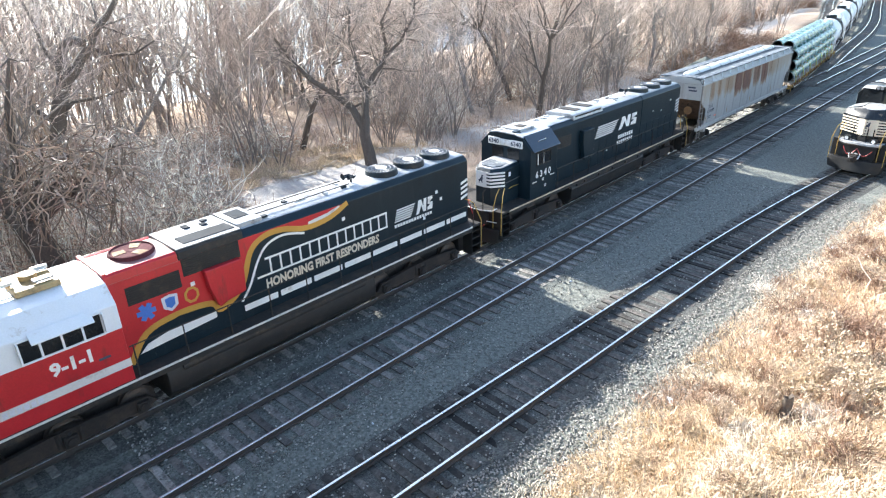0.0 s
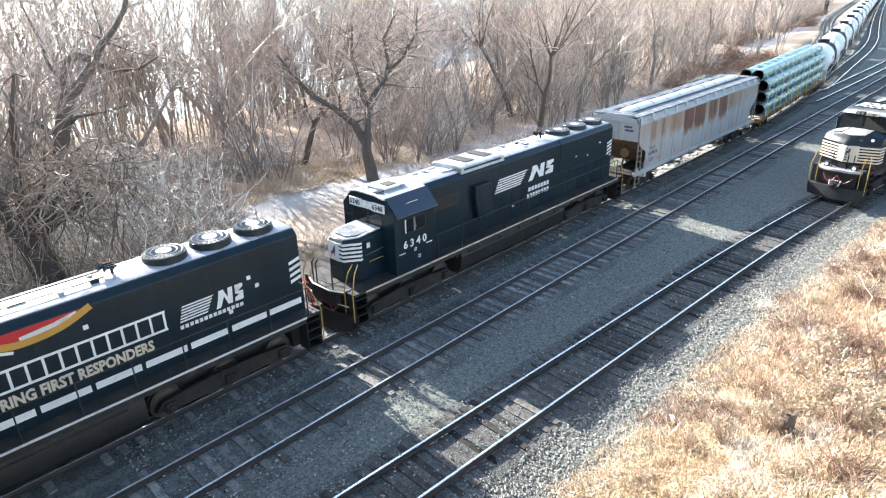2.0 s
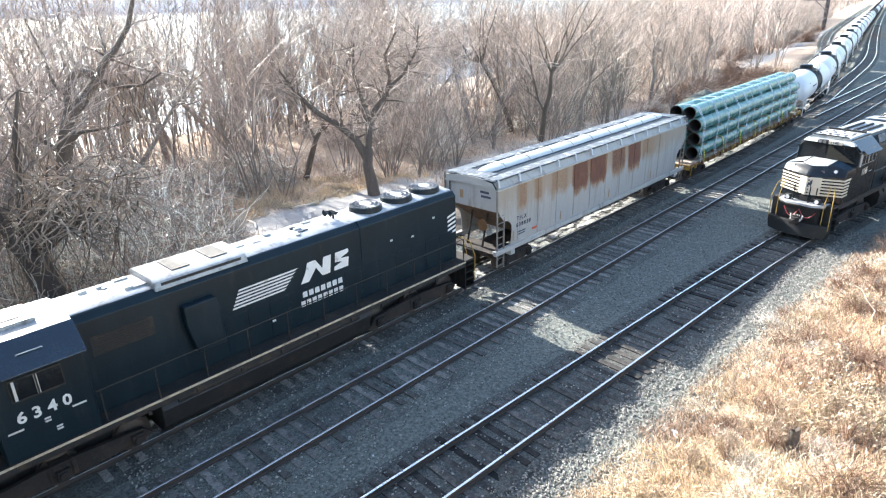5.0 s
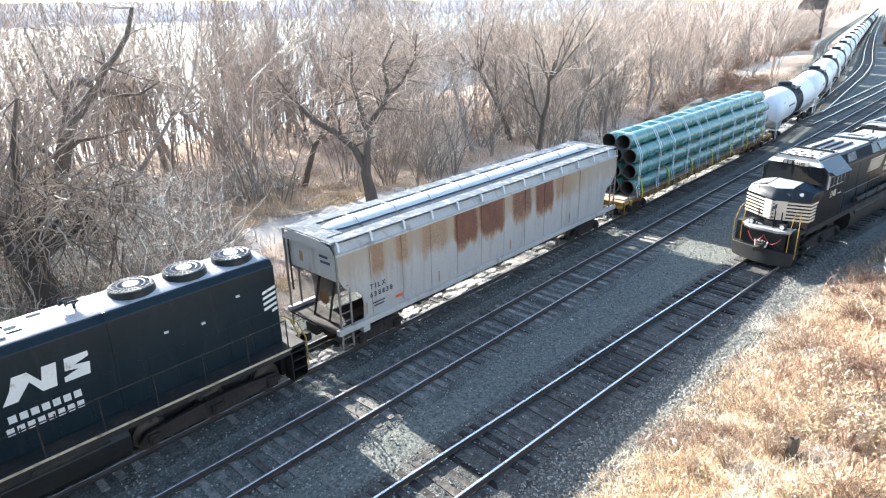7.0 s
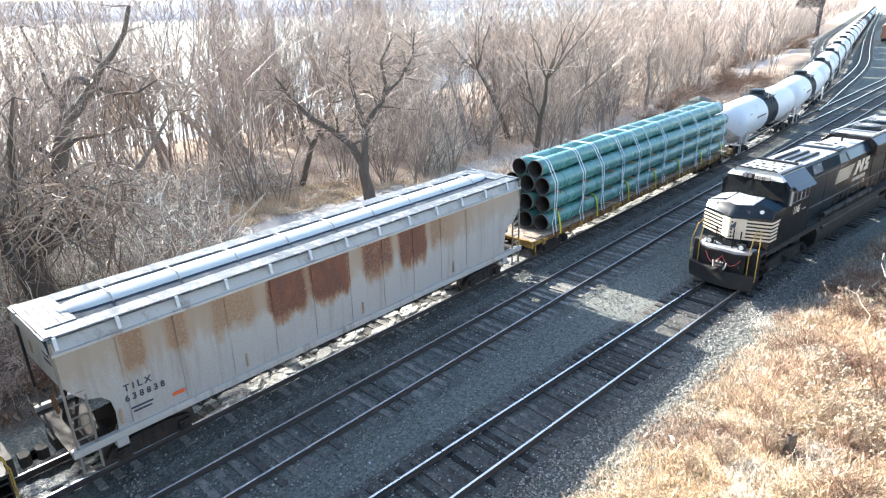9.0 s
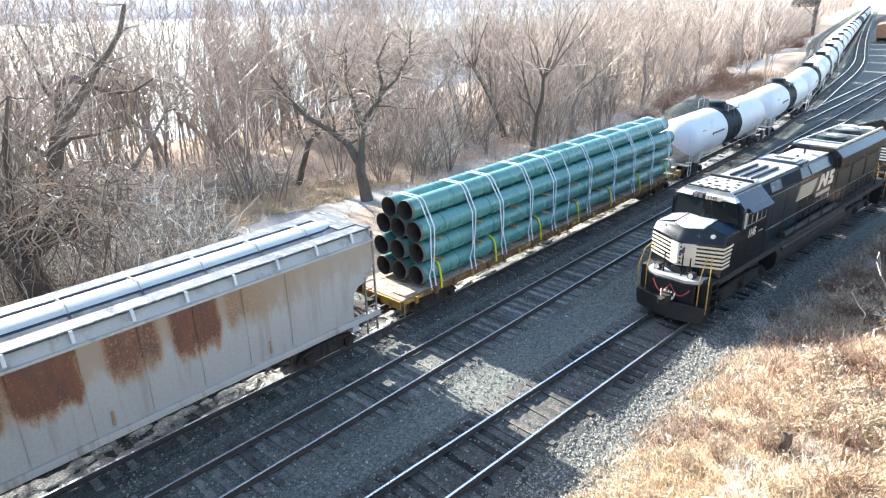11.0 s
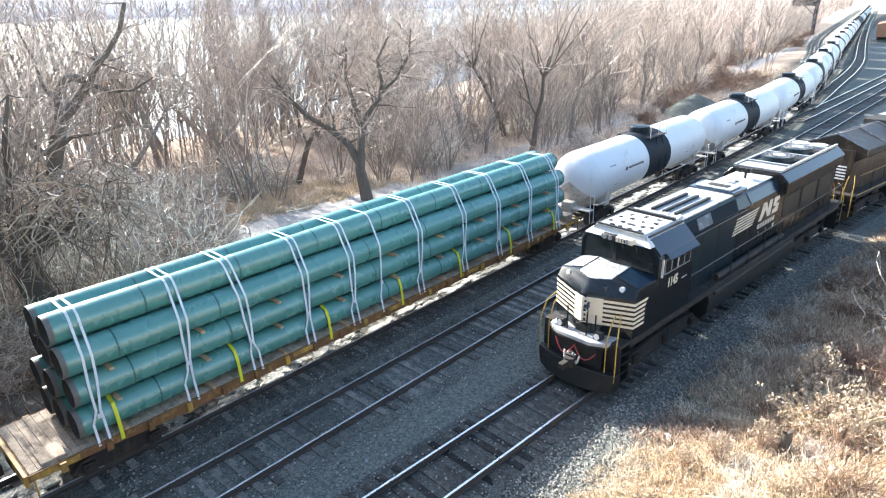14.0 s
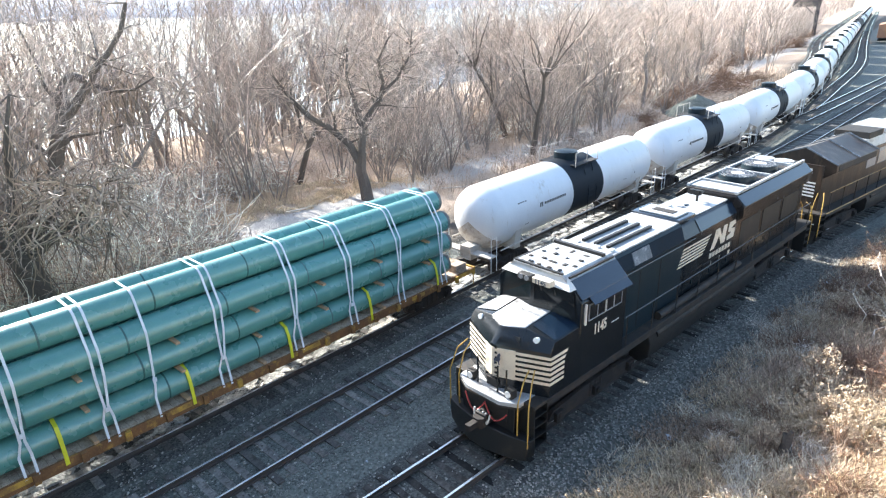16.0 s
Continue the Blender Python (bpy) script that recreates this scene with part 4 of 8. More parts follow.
    for k in range(690):
        y = rnd.uniform(-16, 190) if k < 260 else rnd.uniform(5, 60) if k < 560 else rnd.uniform(8, 34)
        x = -50 - 0.15 * max(y - 60, 0) - 30 * rnd.random()
        if k >= 640:
            x = rnd.uniform(-80, -53)
            y = -x * rnd.uniform(0.72, 1.02)
        if k < 640 and 20 < y < 42 and x > -58 and rnd.random() < 0.3:
            continue
        p = rnd.choice(poles)
        m = pose(x, y, ground_z(x, y), rnd.uniform(-5, 5), rnd.uniform(-5, 5), rnd.uniform(0, 360)) @ Matrix.Scale(rnd.uniform(0.75, 1.2), 4)
        deep.add([tuple(m @ Vector(v)) for v in p.v], p.f)
    shore = random.Random(77)
    for _ in range(150):
        x = shore.uniform(-80, -69)
        y = -x * shore.uniform(0.55, 1.02)
        p = shore.choice(poles)
        m = pose(x, y, ground_z(x, y), shore.uniform(-5, 5), shore.uniform(-5, 5), shore.uniform(0, 360)) @ Matrix.Scale(shore.uniform(0.8, 1.3), 4)
        deep.add([tuple(m @ Vector(v)) for v in p.v], p.f)
    tagged(part("deep_woods", deep, DEEPBARK, fix=False, smooth=False), "dense bare brown woodland along the river", "woods", kind="stuff")
    # dead weeds, vines and leaf stalks that cover the floor of the woods
    weeds = M()
    for _ in range(44000):
        y = rnd.uniform(-8, 125)
        x = (-23.0 if y < 13 else -25.5) - 0.06 * max(y - 55, 0) - 40 * rnd.random() ** 1.2
        if clear(x, y) and (x > -34.5 or y > 100) and noise.noise((x * 0.8, y * 0.8, 4)) < 0.25:
            continue
        z = ground_z(x, y) - 0.03
        h = rnd.uniform(0.25, 0.9) * (1 + 0.8 * noise.noise((x * 0.25, y * 0.25, 2)))
        a = rnd.uniform(0, 6.28)
        w = Vector((math.cos(a), math.sin(a), 0)) * rnd.uniform(0.012, 0.028)
        tip = Vector((x + rnd.uniform(-0.5, 0.5), y + rnd.uniform(-0.5, 0.5), z + h))
        weeds.add([(x - w.x, y - w.y, z), (x + w.x, y + w.y, z), tuple(tip)], [(0, 1, 2)])
    for _ in range(6000):
        y = rnd.uniform(7, 25)
        x = rnd.uniform(-46, -33)
        if clear(x, y) and x > -36 and y > 18 or glade(x, y) and rnd.random() < 0.75:
            continue
        z = ground_z(x, y) - 0.03
        a = rnd.uniform(0, 6.28)
        w = Vector((math.cos(a), math.sin(a), 0)) * rnd.uniform(0.014, 0.03)
        tip = Vector((x + rnd.uniform(-0.9, 0.9), y + rnd.uniform(-0.9, 0.9), z + rnd.uniform(0.6, 2.3)))
        weeds.add([(x - w.x, y - w.y, z), (x + w.x, y + w.y, z), tuple(tip)], [(0, 1, 2)])
    tagged(part("dead_weeds", weeds, DEADWEED, fix=False, smooth=False), "dead brown weeds and stalks on the woodland floor", "weeds", kind="stuff")
    for _ in range(100):
        y = rnd.uniform(-6, 120)
        x = -29.0 - 0.08 * max(y - 60, 0) - 30 * rnd.random()
        if not clear(x, y):
            put(rnd.choice(slim), rnd, x, y, rnd.uniform(0.7, 1.2))
    for k in range(110):
        y = rnd.uniform(-6, 60) if k < 65 else rnd.uniform(40, 130)
        x = -26.5 - 0.06 * max(y - 55, 0) - 28 * rnd.random() ** 1.2
        if not clear(x, y) and not glade(x, y):
            put(low[rnd.choice((0, 1, 1, 2, 3, 3))] if x < -28.5 else rnd.choice(low), rnd, x, y, rnd.uniform(0.6, 1.25))
    for _ in range(80):
        y = rnd.uniform(34, 112)
        put(rnd.choice(slim), rnd, -33.5 - 0.1 * max(y - 50, 0) - 13 * rnd.random(), y, rnd.uniform(0.7, 1.15))
    wild = [tangle_kind(350 + i, 64, s, lab) for i, (s, lab) in enumerate(((4.4, "tall tangle of curling pale dead vines"),
            (3.4, "dense thicket of curled bare canes and brambles"), (5.2, "high wall of tangled vines climbing bare saplings")))]
    n = 0
    while n < 92:
        y = rnd.uniform(5, 25) if n < 62 else rnd.uniform(28, 105)
        x = (-28.5 - 17 * rnd.random()) if n < 62 else (-35.0 - 0.08 * max(y - 60, 0) - 14 * rnd.random())
        if glade(x, y) or n < 62 and x > -34.5 - 0.25 * (y - 17) and y > 17:
            continue
        if x > -38.5 and 0.2 < -y / x < 0.42:
            put(wild[1], rnd, x, y, rnd.uniform(0.8, 1.1))
        else:
            put(rnd.choice(wild), rnd, x, y, (rnd.uniform(0.7, 1.1) if y < 15 else rnd.uniform(0.5, 0.75)) if n < 62 else rnd.uniform(0.5, 0.85))
        n += 1
    for x, y, s in ((-36.6, 9.4, 1.1), (-35.6, 11.6, 1.0), (-37.2, 12.6, 1.1), (-34.2, 8.2, 0.9), (-33.0, 10.4, 0.8), (-38.0, 7.6, 1.1), (-31.0, 6.0, 0.9), (-30.4, 9.0, 0.8)):
        put(wild[0], rnd, x, y, s)
    heaps = [mound_kind(380 + i, z, lab) for i, (z, lab) in enumerate(((2.6, "heap of brown brambles with curled canes, pale for their sun glints"), (3.3, "tall heap of tangled brambles and curled canes"), (2.0, "low brown bramble patch at the edge of the woods")))]
    n = 0
    while n < 96:
        y = rnd.uniform(6, 27)
        x = -28.2 - 16 * rnd.random()
        if glade(x, y) or y > 17 and x > -35.0 - 0.2 * (y - 17) or abs(x + 29.5) < 1.2 and abs(y - 6.6) < 1.5:
            continue
        put(heaps[2] if x > -31 else rnd.choice(heaps), rnd, x, y, rnd.uniform(0.75, 1.15))
        n += 1
    for _ in range(44):
        y = rnd.uniform(28, 100)
        put(heaps[rnd.choice((0, 2, 2))], rnd, -36.5 - 0.1 * max(y - 60, 0) - 14 * rnd.random(), y, rnd.uniform(0.6, 1.0))
    drop_far(heaps)
    for _ in range(26):
        y = rnd.uniform(3, 13)
        put(low[rnd.choice((0, 0, 2))], rnd, rnd.uniform(-28.4, -24.4), y, rnd.uniform(0.7, 1.15))
    dark = [shrub_kind(360 + i, 170, 2.4, BRAMBLE, "dense dark brown bush at the edge of the woods", width=0.016) for i in range(2)]
    for x, y, s in ((-28.6, 62.5, 0.7), (-31.0, 66.5, 0.8), (-33.5, 76.0, 1.0), (-34.4, 80.5, 1.1), (-35.2, 85.0, 1.2), (-34.2, 89.0, 1.1), (-33.0, 92.5, 1.1),
                    (-31.6, 95.0, 1.1), (-32.4, 99.5, 1.2), (-31.6, 103.5, 1.1), (-36.5, 92.0, 1.3), (-35.5, 99.0, 1.3), (-30.3, 99.0, 0.7), (-38.0, 108.0, 1.4)):
        put(rnd.choice(dark), rnd, x, y, s)
    for k in range(62):
        y = rnd.uniform(108, 205) if k < 40 else rnd.uniform(185, 238)
        put(slim[k % 3] if k % 4 else rnd.choice(dark), rnd, -43.5 - 0.2 * max(y - 165, 0) - rnd.uniform(0, 9), y, rnd.uniform(0.7, 1.2) if k % 4 else 1.6)
    for x, y, s in ((-24.6, 1.6, 0.6), (-26.2, 2.4, 0.75), (-24.2, 4.4, 0.5), (-26.4, 5.4, 0.7), (-25.0, 7.4, 0.5), (-27.4, 7.8, 0.7), (-25.6, 9.8, 0.45), (-27.6, 3.6, 0.8), (-24.0, -0.6, 0.6), (-26.4, 0.2, 0.7)):
        put(rnd.choice(dark), rnd, x, y, s)
    drop_far(wild + dark)
    # dark dead growth between the line and the trees, and a carpet of dry leaves and grass by the sandy strip
    edge, litter = M(), M()
    for _ in range(5200):
        x, y = rnd.uniform(-28.5, -21.9), rnd.uniform(-5, 12)
        if noise.noise((x * 0.7, y * 0.7, 9)) < -0.15:
            continue
        z, a = ground_z(x, y) - 0.03, rnd.uniform(0, 6.28)
        w = Vector((math.cos(a), math.sin(a), 0)) * rnd.uniform(0.012, 0.03)
        edge.add([(x - w.x, y - w.y, z), (x + w.x, y + w.y, z), (x + rnd.uniform(-0.4, 0.4), y + rnd.uniform(-0.4, 0.4), z + rnd.uniform(0.1, 0.7))], [(0, 1, 2)])
    for _ in range(13000):
        u, v = rnd.uniform(-1, 1), rnd.uniform(-1, 1)
        x, y = -37.4 + 3.4 * u + 0.2 * v, 24.2 + 7.4 * v
        if u * u + v * v > 1 or noise.noise((x * 0.6, y * 0.6, 5)) < -0.12:
            continue
        z, a = ground_z(x, y) + 0.01, rnd.uniform(0, 6.28)
        w = Vector((math.cos(a), math.sin(a), 0)) * rnd.uniform(0.02, 0.05)
        litter.add([(x - w.x, y - w.y, z), (x + w.x, y + w.y, z), (x + rnd.uniform(-0.35, 0.35), y + rnd.uniform(-0.35, 0.35), z + rnd.uniform(0.03, 0.3))], [(0, 1, 2)])
    tagged(part("dead_undergrowth", edge, BRAMBLE, fix=False, smooth=False), "dark dead undergrowth beside the railway line", "undergrowth", kind="stuff")
    tagged(part("dry_grass_litter", litter, STRAW, fix=False, smooth=False), "flattened dry grass and leaves among the trees", "grass", kind="stuff")
    for _ in range(26):
        y = rnd.uniform(10, 16)
        put(low[4], rnd, rnd.uniform(-29.0, -24.5), y, rnd.uniform(0.4, 0.75))
    for _ in range(40):
        y = rnd.uniform(14, 34)
        put(low[4], rnd, rnd.uniform(-38.5, -35.5) + 0.2 * (y - 24), y, rnd.uniform(0.5, 0.9))
    # woods far up the line
    m = M()
    rs = random.Random(8)
    for i in range(1800):
        y = rs.uniform(128, 320) if i < 650 else rs.uniform(300, 750)
        x = (-48 - 0.2 * max(y - 165, 0) - 110 * rs.random() ** 1.4) if i < 650 or rs.random() < 0.7 else (10 + 0.12 * y + rs.uniform(0, 120))
        if i >= 950:
            y = rs.uniform(290, 720)
            x = -74 - 0.166 * (y - 303) - 75 * rs.random()
        h = rs.uniform(10, 18)
        if i >= 1500:
            y = rs.uniform(190, 330)
            x = -53 - 0.178 * (y - 190) - 24 * rs.random()
            h = rs.uniform(3.0, 7.0)
        b = Vector((x, y, ground_z(x, y)))
        m.tube([b, b + Vector((rs.uniform(-1, 1), 0, h * 0.5))], [0.25, 0.12], 4, caps=False)
        for _ in range(26):
            q = b + Vector((rs.uniform(-0.6, 0.6), 0, h * rs.uniform(0.05, 0.6)))
            e = q + Vector((rs.uniform(-2.8, 2.8), rs.uniform(-2, 2), rs.uniform(0.4, h * 0.42)))
            m.tube([q, e], [0.10, 0.04], 3, caps=False)
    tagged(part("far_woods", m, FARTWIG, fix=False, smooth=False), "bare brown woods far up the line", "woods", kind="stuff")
    drop_far(tall + slim + low)


def build_bank():
    """Straw on the embankment: blades in leaning tufts, and weeds with seed heads."""
    rnd = random.Random(31)
    m, brown, pale = M(), M(), M()
    for _ in range(21000):
        y = rnd.uniform(5, 52) if rnd.random() < 0.7 else rnd.uniform(6, 26)
        toe = line_3(y) + 2.6
        x = toe + 0.1 + 10 * rnd.random() ** 1.2
        d = x - toe
        if d < 0.8 and rnd.random() > d:
            continue
        if noise.noise((x * 0.9, y * 0.9, 9)) < -0.42:
            continue
        z = ground_z(x, y) - 0.03
        lean = Vector((noise.noise((x * 0.3, y * 0.3, 1)), noise.noise((x * 0.3, y * 0.3, 2)), 0)) * 0.9
        for _ in range(6):
            h = rnd.uniform(0.14, 0.46)
            b = Vector((x + rnd.uniform(-0.12, 0.12), y + rnd.uniform(-0.12, 0.12), z))
            k = lean + Vector((rnd.uniform(-1.3, 1.3), rnd.uniform(-1.3, 1.3), 1.0))
            tip = b + k.normalized() * h
            w = Vector((rnd.uniform(-1, 1), rnd.uniform(-1, 1), 0)).normalized() * rnd.uniform(0.006, 0.014)
            mid = (b + tip) / 2 + Vector((0, 0, 0.06))
            # more brown blades past y = 15: shade on the bank put into the mix
            (brown if rnd.random() < 0.16 + 0.03 * min(d, 6) + 0.38 * smoothstep(15, 20, y) or noise.noise((x * 0.35, y * 0.35, 17)) > 0.25 else pale if noise.noise((x * 0.5, y * 0.5, 41)) > 0.12 - 0.1 * (d < 2.5) else m).add([tuple(b - w), tuple(b + w), tuple(mid + w * 0.8), tuple(mid - w * 0.8), tuple(tip)], [(0, 1, 2, 3), (3, 2, 4)])
    tagged(part("dry_grass", m, STRAW, fix=False, smooth=False), "thick pale straw grass on the embankment", "grass", kind="stuff")
    tagged(part("bleached_grass", pale, PALESTRAW, fix=False, smooth=False), "nearly white grass on the embankment", "grass", kind="stuff")
    tagged(part("brown_grass", brown, BANKWEED, fix=False, smooth=False), "dead brown grass and weeds, more of them for the bank's shade", "grass", kind="stuff")
    weeds = [shrub_kind(400, 90, 1.3, STRAW, "dry weeds with pale fluffy seed heads", "weed_clump", True, 0.009),
             shrub_kind(401, 85, 1.2, BRAMBLE, "brown brambles on the grassy bank", "bramble_bush", False, 0.008),
             shrub_kind(402, 70, 0.8, PALETWIG, "small tuft of dry stalks", "weed_clump", False, 0.006),
             plume_bush(403),
             shrub_kind(404, 9, 2.6, PALETWIG, "slender bare pinkish sapling on the bank", "sapling", False, 0.022)]
    for x, y, k, s in ((-2.8, 19.4, 3, 1.15), (-3.3, 19.0, 3, 0.8), (-3.9, 14.6, 3, 0.6), (-3.2, 15.6, 3, 0.65), (-4.6, 14.0, 3, 0.5), (-2.2, 17.4, 3, 0.7), (-1.7, 16.4, 3, 0.7),
                       (-1.9, 24.4, 4, 1.0), (-1.4, 25.6, 4, 0.9), (-6.0, 24.6, 2, 1.0), (-5.6, 25.6, 1, 0.6), (-3.0, 28.3, 1, 1.1), (-4.4, 29.0, 1, 1.0), (-2.0, 18.2, 0, 1.0), (-2.6, 17.2, 0, 0.8), (-1.3, 17.4, 0, 0.9), (-1.0, 20.2, 1, 1.1), (-2.6, 21.5, 1, 1.0), (-0.6, 22.6, 1, 1.2),
                       (-3.3, 26.0, 1, 1.0), (-2.2, 29.0, 1, 1.2), (-4.0, 31.0, 1, 0.9), (-3.2, 34.0, 1, 1.2), (-2.0, 15.6, 2, 1.0), (-3.3, 14.2, 2, 0.9),
                       (-4.2, 15.4, 2, 0.8), (-3.0, 12.4, 2, 1.0), (-1.2, 14.2, 1, 0.9), (-3.8, 22.0, 2, 0.9), (-4.6, 26.0, 2, 0.8), (-4.9, 19.5, 2, 0.6)):
        put(weeds[k], rnd, x, y, s)
    for _ in range(46):
        y = rnd.uniform(9, 40)
        put(weeds[rnd.choice((0, 1, 1, 2))], rnd, line_3(y) + 2.9 + rnd.uniform(0.9, 6.5), y, rnd.uniform(0.4, 0.85))
    for _ in range(26):
        y = rnd.uniform(15, 38)
        put(weeds[1], rnd, line_3(y) + 2.9 + rnd.uniform(2.0, 8.5), y, rnd.uniform(0.45, 0.9))
    for _ in range(22):
        y = rnd.uniform(9, 17)
        put(weeds[rnd.choice((0, 0, 2))], rnd, line_3(y) + 2.9 + rnd.uniform(2.2, 7), y, rnd.uniform(0.35, 0.7))
    drop_far(weeds)


build_ground()

# ------------------------------------------------------------ rolling stock: shared pieces
# Every vehicle is built with y = 0 at its leading coupler, x to the side, z up from the rail head.
SPIN = []


def bogie(car, yc, offsets, r, material=BOGIE):
    """Side frames, bolster, springs and axle boxes; the wheelsets are parts of the bogie."""
    m = M()
    reach = max(offsets) + 0.45
    for sx in (-1, 1):
        m.plate([(-reach, r - 0.05), (-reach + 0.25, r + 0.22), (-0.5, r + 0.34), (0.5, r + 0.34), (reach - 0.25, r + 0.22), (reach, r - 0.05),
                 (reach - 0.5, r - 0.16), (0.45, r - 0.2), (-0.45, r - 0.2), (-reach + 0.5, r - 0.16)], sx * 0.98, sx * 1.12)
        for o in offsets:
            m.box(min(sx * 1.1, sx * 1.24), max(sx * 1.1, sx * 1.24), o - 0.17, o + 0.17, r - 0.16, r + 0.16)
            m.cyl((sx * 1.2, o, r), (sx * 1.29, o, r), 0.12, n=10)
        for k in (-0.28, 0, 0.28):
            m.cyl((sx * 1.06, k, r - 0.15), (sx * 1.06, k, r + 0.3), 0.1, n=8)
    m.box(-1.0, 1.0, -0.25, 0.25, r - 0.1, r + 0.35)
    if len(offsets) > 2:
        m.box(-0.62, 0.62, -reach + 0.1, reach - 0.1, 0.2, r + 0.45)
    b = part("bogie", m, material, car, bevel=0.01, at=(0, yc, 0))
    for o in offsets:
        w = M()
        w.cyl((-0.75, 0, 0), (0.75, 0, 0), 0.08, n=8)
        for sx in (-1, 1):
            w.cyl((sx * 0.69, 0, 0), (sx * 0.82, 0, 0), r, n=24)
            w.cyl((sx * 0.66, 0, 0), (sx * 0.69, 0, 0), r + 0.03, n=24)
            w.cyl((sx * 0.82, 0, 0), (sx * 0.835, 0, 0), r * 0.8, r * 0.74, n=24)
            for k in range(5):
                a = 1.2566 * k
                w.cyl((sx * 0.83, 0.26 * math.cos(a), 0.26 * math.sin(a)), (sx * 0.845, 0.26 * math.cos(a), 0.26 * math.sin(a)), 0.05, n=6)
        ws = part("wheelset", w, WHEEL, b, "worn steel wheels on an axle", at=(0, o, r))
        SPIN.append((ws, car, o, r))
    return b


def coupler(car, y, toward):
    m = M()
    m.box(-0.09, 0.09, min(y, y + toward * 0.6), max(y, y + toward * 0.6), 0.78, 0.98)
    m.slab([(-0.17, y - toward * 0.02), (0.17, y - toward * 0.02), (0.19, y + toward * 0.16), (0.09, y + toward * 0.26), (-0.09, y + toward * 0.26), (-0.19, y + toward * 0.16)], 0.72, 1.04)
    part("coupler", m, BOGIE, car, bevel=0.01)


def hose(car, x0, x1, y, z, material=DULLBLACK, sag=0.28, r=0.022):
    pts = [(x0 + (x1 - x0) * k / 8, y - 0.06 * math.sin(math.pi * k / 8), z - sag * math.sin(math.pi * k / 8)) for k in range(9)]
    part("hose", M().tube(pts, [r] * 9, 6), material, car)


def steps(car, x, y, deck, material=DULLBLACK, edge=None):
    """Corner steps: side plates and three treads."""
    sx = 1 if x > 0 else -1
    lo, hi = sorted((sx * 0.98, sx * 1.50))
    part("step_plate", M().box(lo, hi, y - 0.29, y - 0.26, 0.32, deck - 0.02), material, car, smooth=False)
    part("step_plate", M().box(lo, hi, y + 0.26, y + 0.29, 0.32, deck - 0.02), material, car, smooth=False)
    xe = sx * 1.503
    for z in (0.36, 0.7, 1.04, 1.36):
        s = part("step_tread", M().box(lo, hi, y - 0.26, y + 0.26, z, z + 0.04), material, car, smooth=False)
        if edge and z < 1.3:
            part("tread_edge", M().box(min(xe, xe + sx * 0.012), max(xe, xe + sx * 0.012), y - 0.26, y + 0.26, z, z + 0.035), edge, s, "painted step edge", smooth=False)


def rail_run(car, x, pts, deck, material, post_material, posts):
    """A handrail along (y, z) points at x, with stanchions at the given ys."""
    part("handrail", M().tube([(x, y, z) for y, z in pts], [0.02] * len(pts), 6), material, car)
    for y in posts:
        z = float(np.interp(y, [p[0] for p in pts], [p[1] for p in pts]))
        part("stanchion", M().tube([(x, y, deck), (x, y, z + 0.02)], [0.024, 0.02], 6), post_material, car)


def grab(car, pts, material, r=0.022):
    part("grab_iron", M().tube(pts, [r] * len(pts), 6), material, car)


def fan(car, y, z, r, x=0.0, cover=FAN):
    m = M().cyl((x, y, z), (x, y, z + 0.20), r * 1.04, r, n=28)
    m.cyl((x, y, z + 0.2), (x, y, z + 0.215), r * 0.98, r * 0.96, n=28)
    f = part("radiator_fan", m, BLACK, car, "round raised cooling fan housing")
    g = M()
    for k in range(12):
        a = math.pi * k / 12
        g.tube([(x - r * 0.94 * math.cos(a), y - r * 0.94 * math.sin(a), z + 0.225), (x + r * 0.94 * math.cos(a), y + r * 0.94 * math.sin(a), z + 0.225)], [0.012, 0.012], 4)
    for q in (0.35, 0.6, 0.85):
        g.tube([(x + r * q * math.cos(0.2618 * k), y + r * q * math.sin(0.2618 * k), z + 0.235) for k in range(25)], [0.012] * 25, 4)
    tagged(part("fan_guard", g, cover, f), kind="stuff")
    part("fan_hub", M().cyl((x, y, z + 0.2), (x, y, z + 0.25), r * 0.36, n=16), HATCH, f)


def rounded(pts, n=5):
    """A smooth line through (y, z) points."""
    p = [Vector(q) for q in [pts[0]] + list(pts) + [pts[-1]]]
    out = []
    for i in range(1, len(p) - 2):
        for k in range(n):
            t = k / n
            out.append(tuple(0.5 * (2 * p[i] + (p[i + 1] - p[i - 1]) * t + (2 * p[i - 1] - 5 * p[i] + 4 * p[i + 1] - p[i + 2]) * t * t
                                    + (3 * p[i] - p[i - 1] - 3 * p[i + 1] + p[i + 2]) * t ** 3)))
    return out + [tuple(pts[-1])]


def ribbon(pts, w, x0, x1):
    """A band of width w along (y, z) points, drawn out from x0 to x1."""
    m = M()
    v = [Vector(p) for p in pts]
    up, dn = [], []
    for i, p in enumerate(v):
        d = (v[min(i + 1, len(v) - 1)] - v[max(i - 1, 0)]).normalized()
        n = Vector((-d.y, d.x)) * (w / 2)
        up.append(p + n)
        dn.append(p - n)
    return m.loft([[(x0, *dn[i]), (x1, *dn[i]), (x1, *up[i]), (x0, *up[i])] for i in range(len(v))])


def both(car, name, m, material, label=""):
    """The same plate on either side."""
    o = M()
    o.add([(-x, y, z) for x, y, z in m.v], [q[::-1] for q in m.f])
    part(name, m, material, car, label, smooth=False)
    part(name, o, material, car, label, smooth=False)


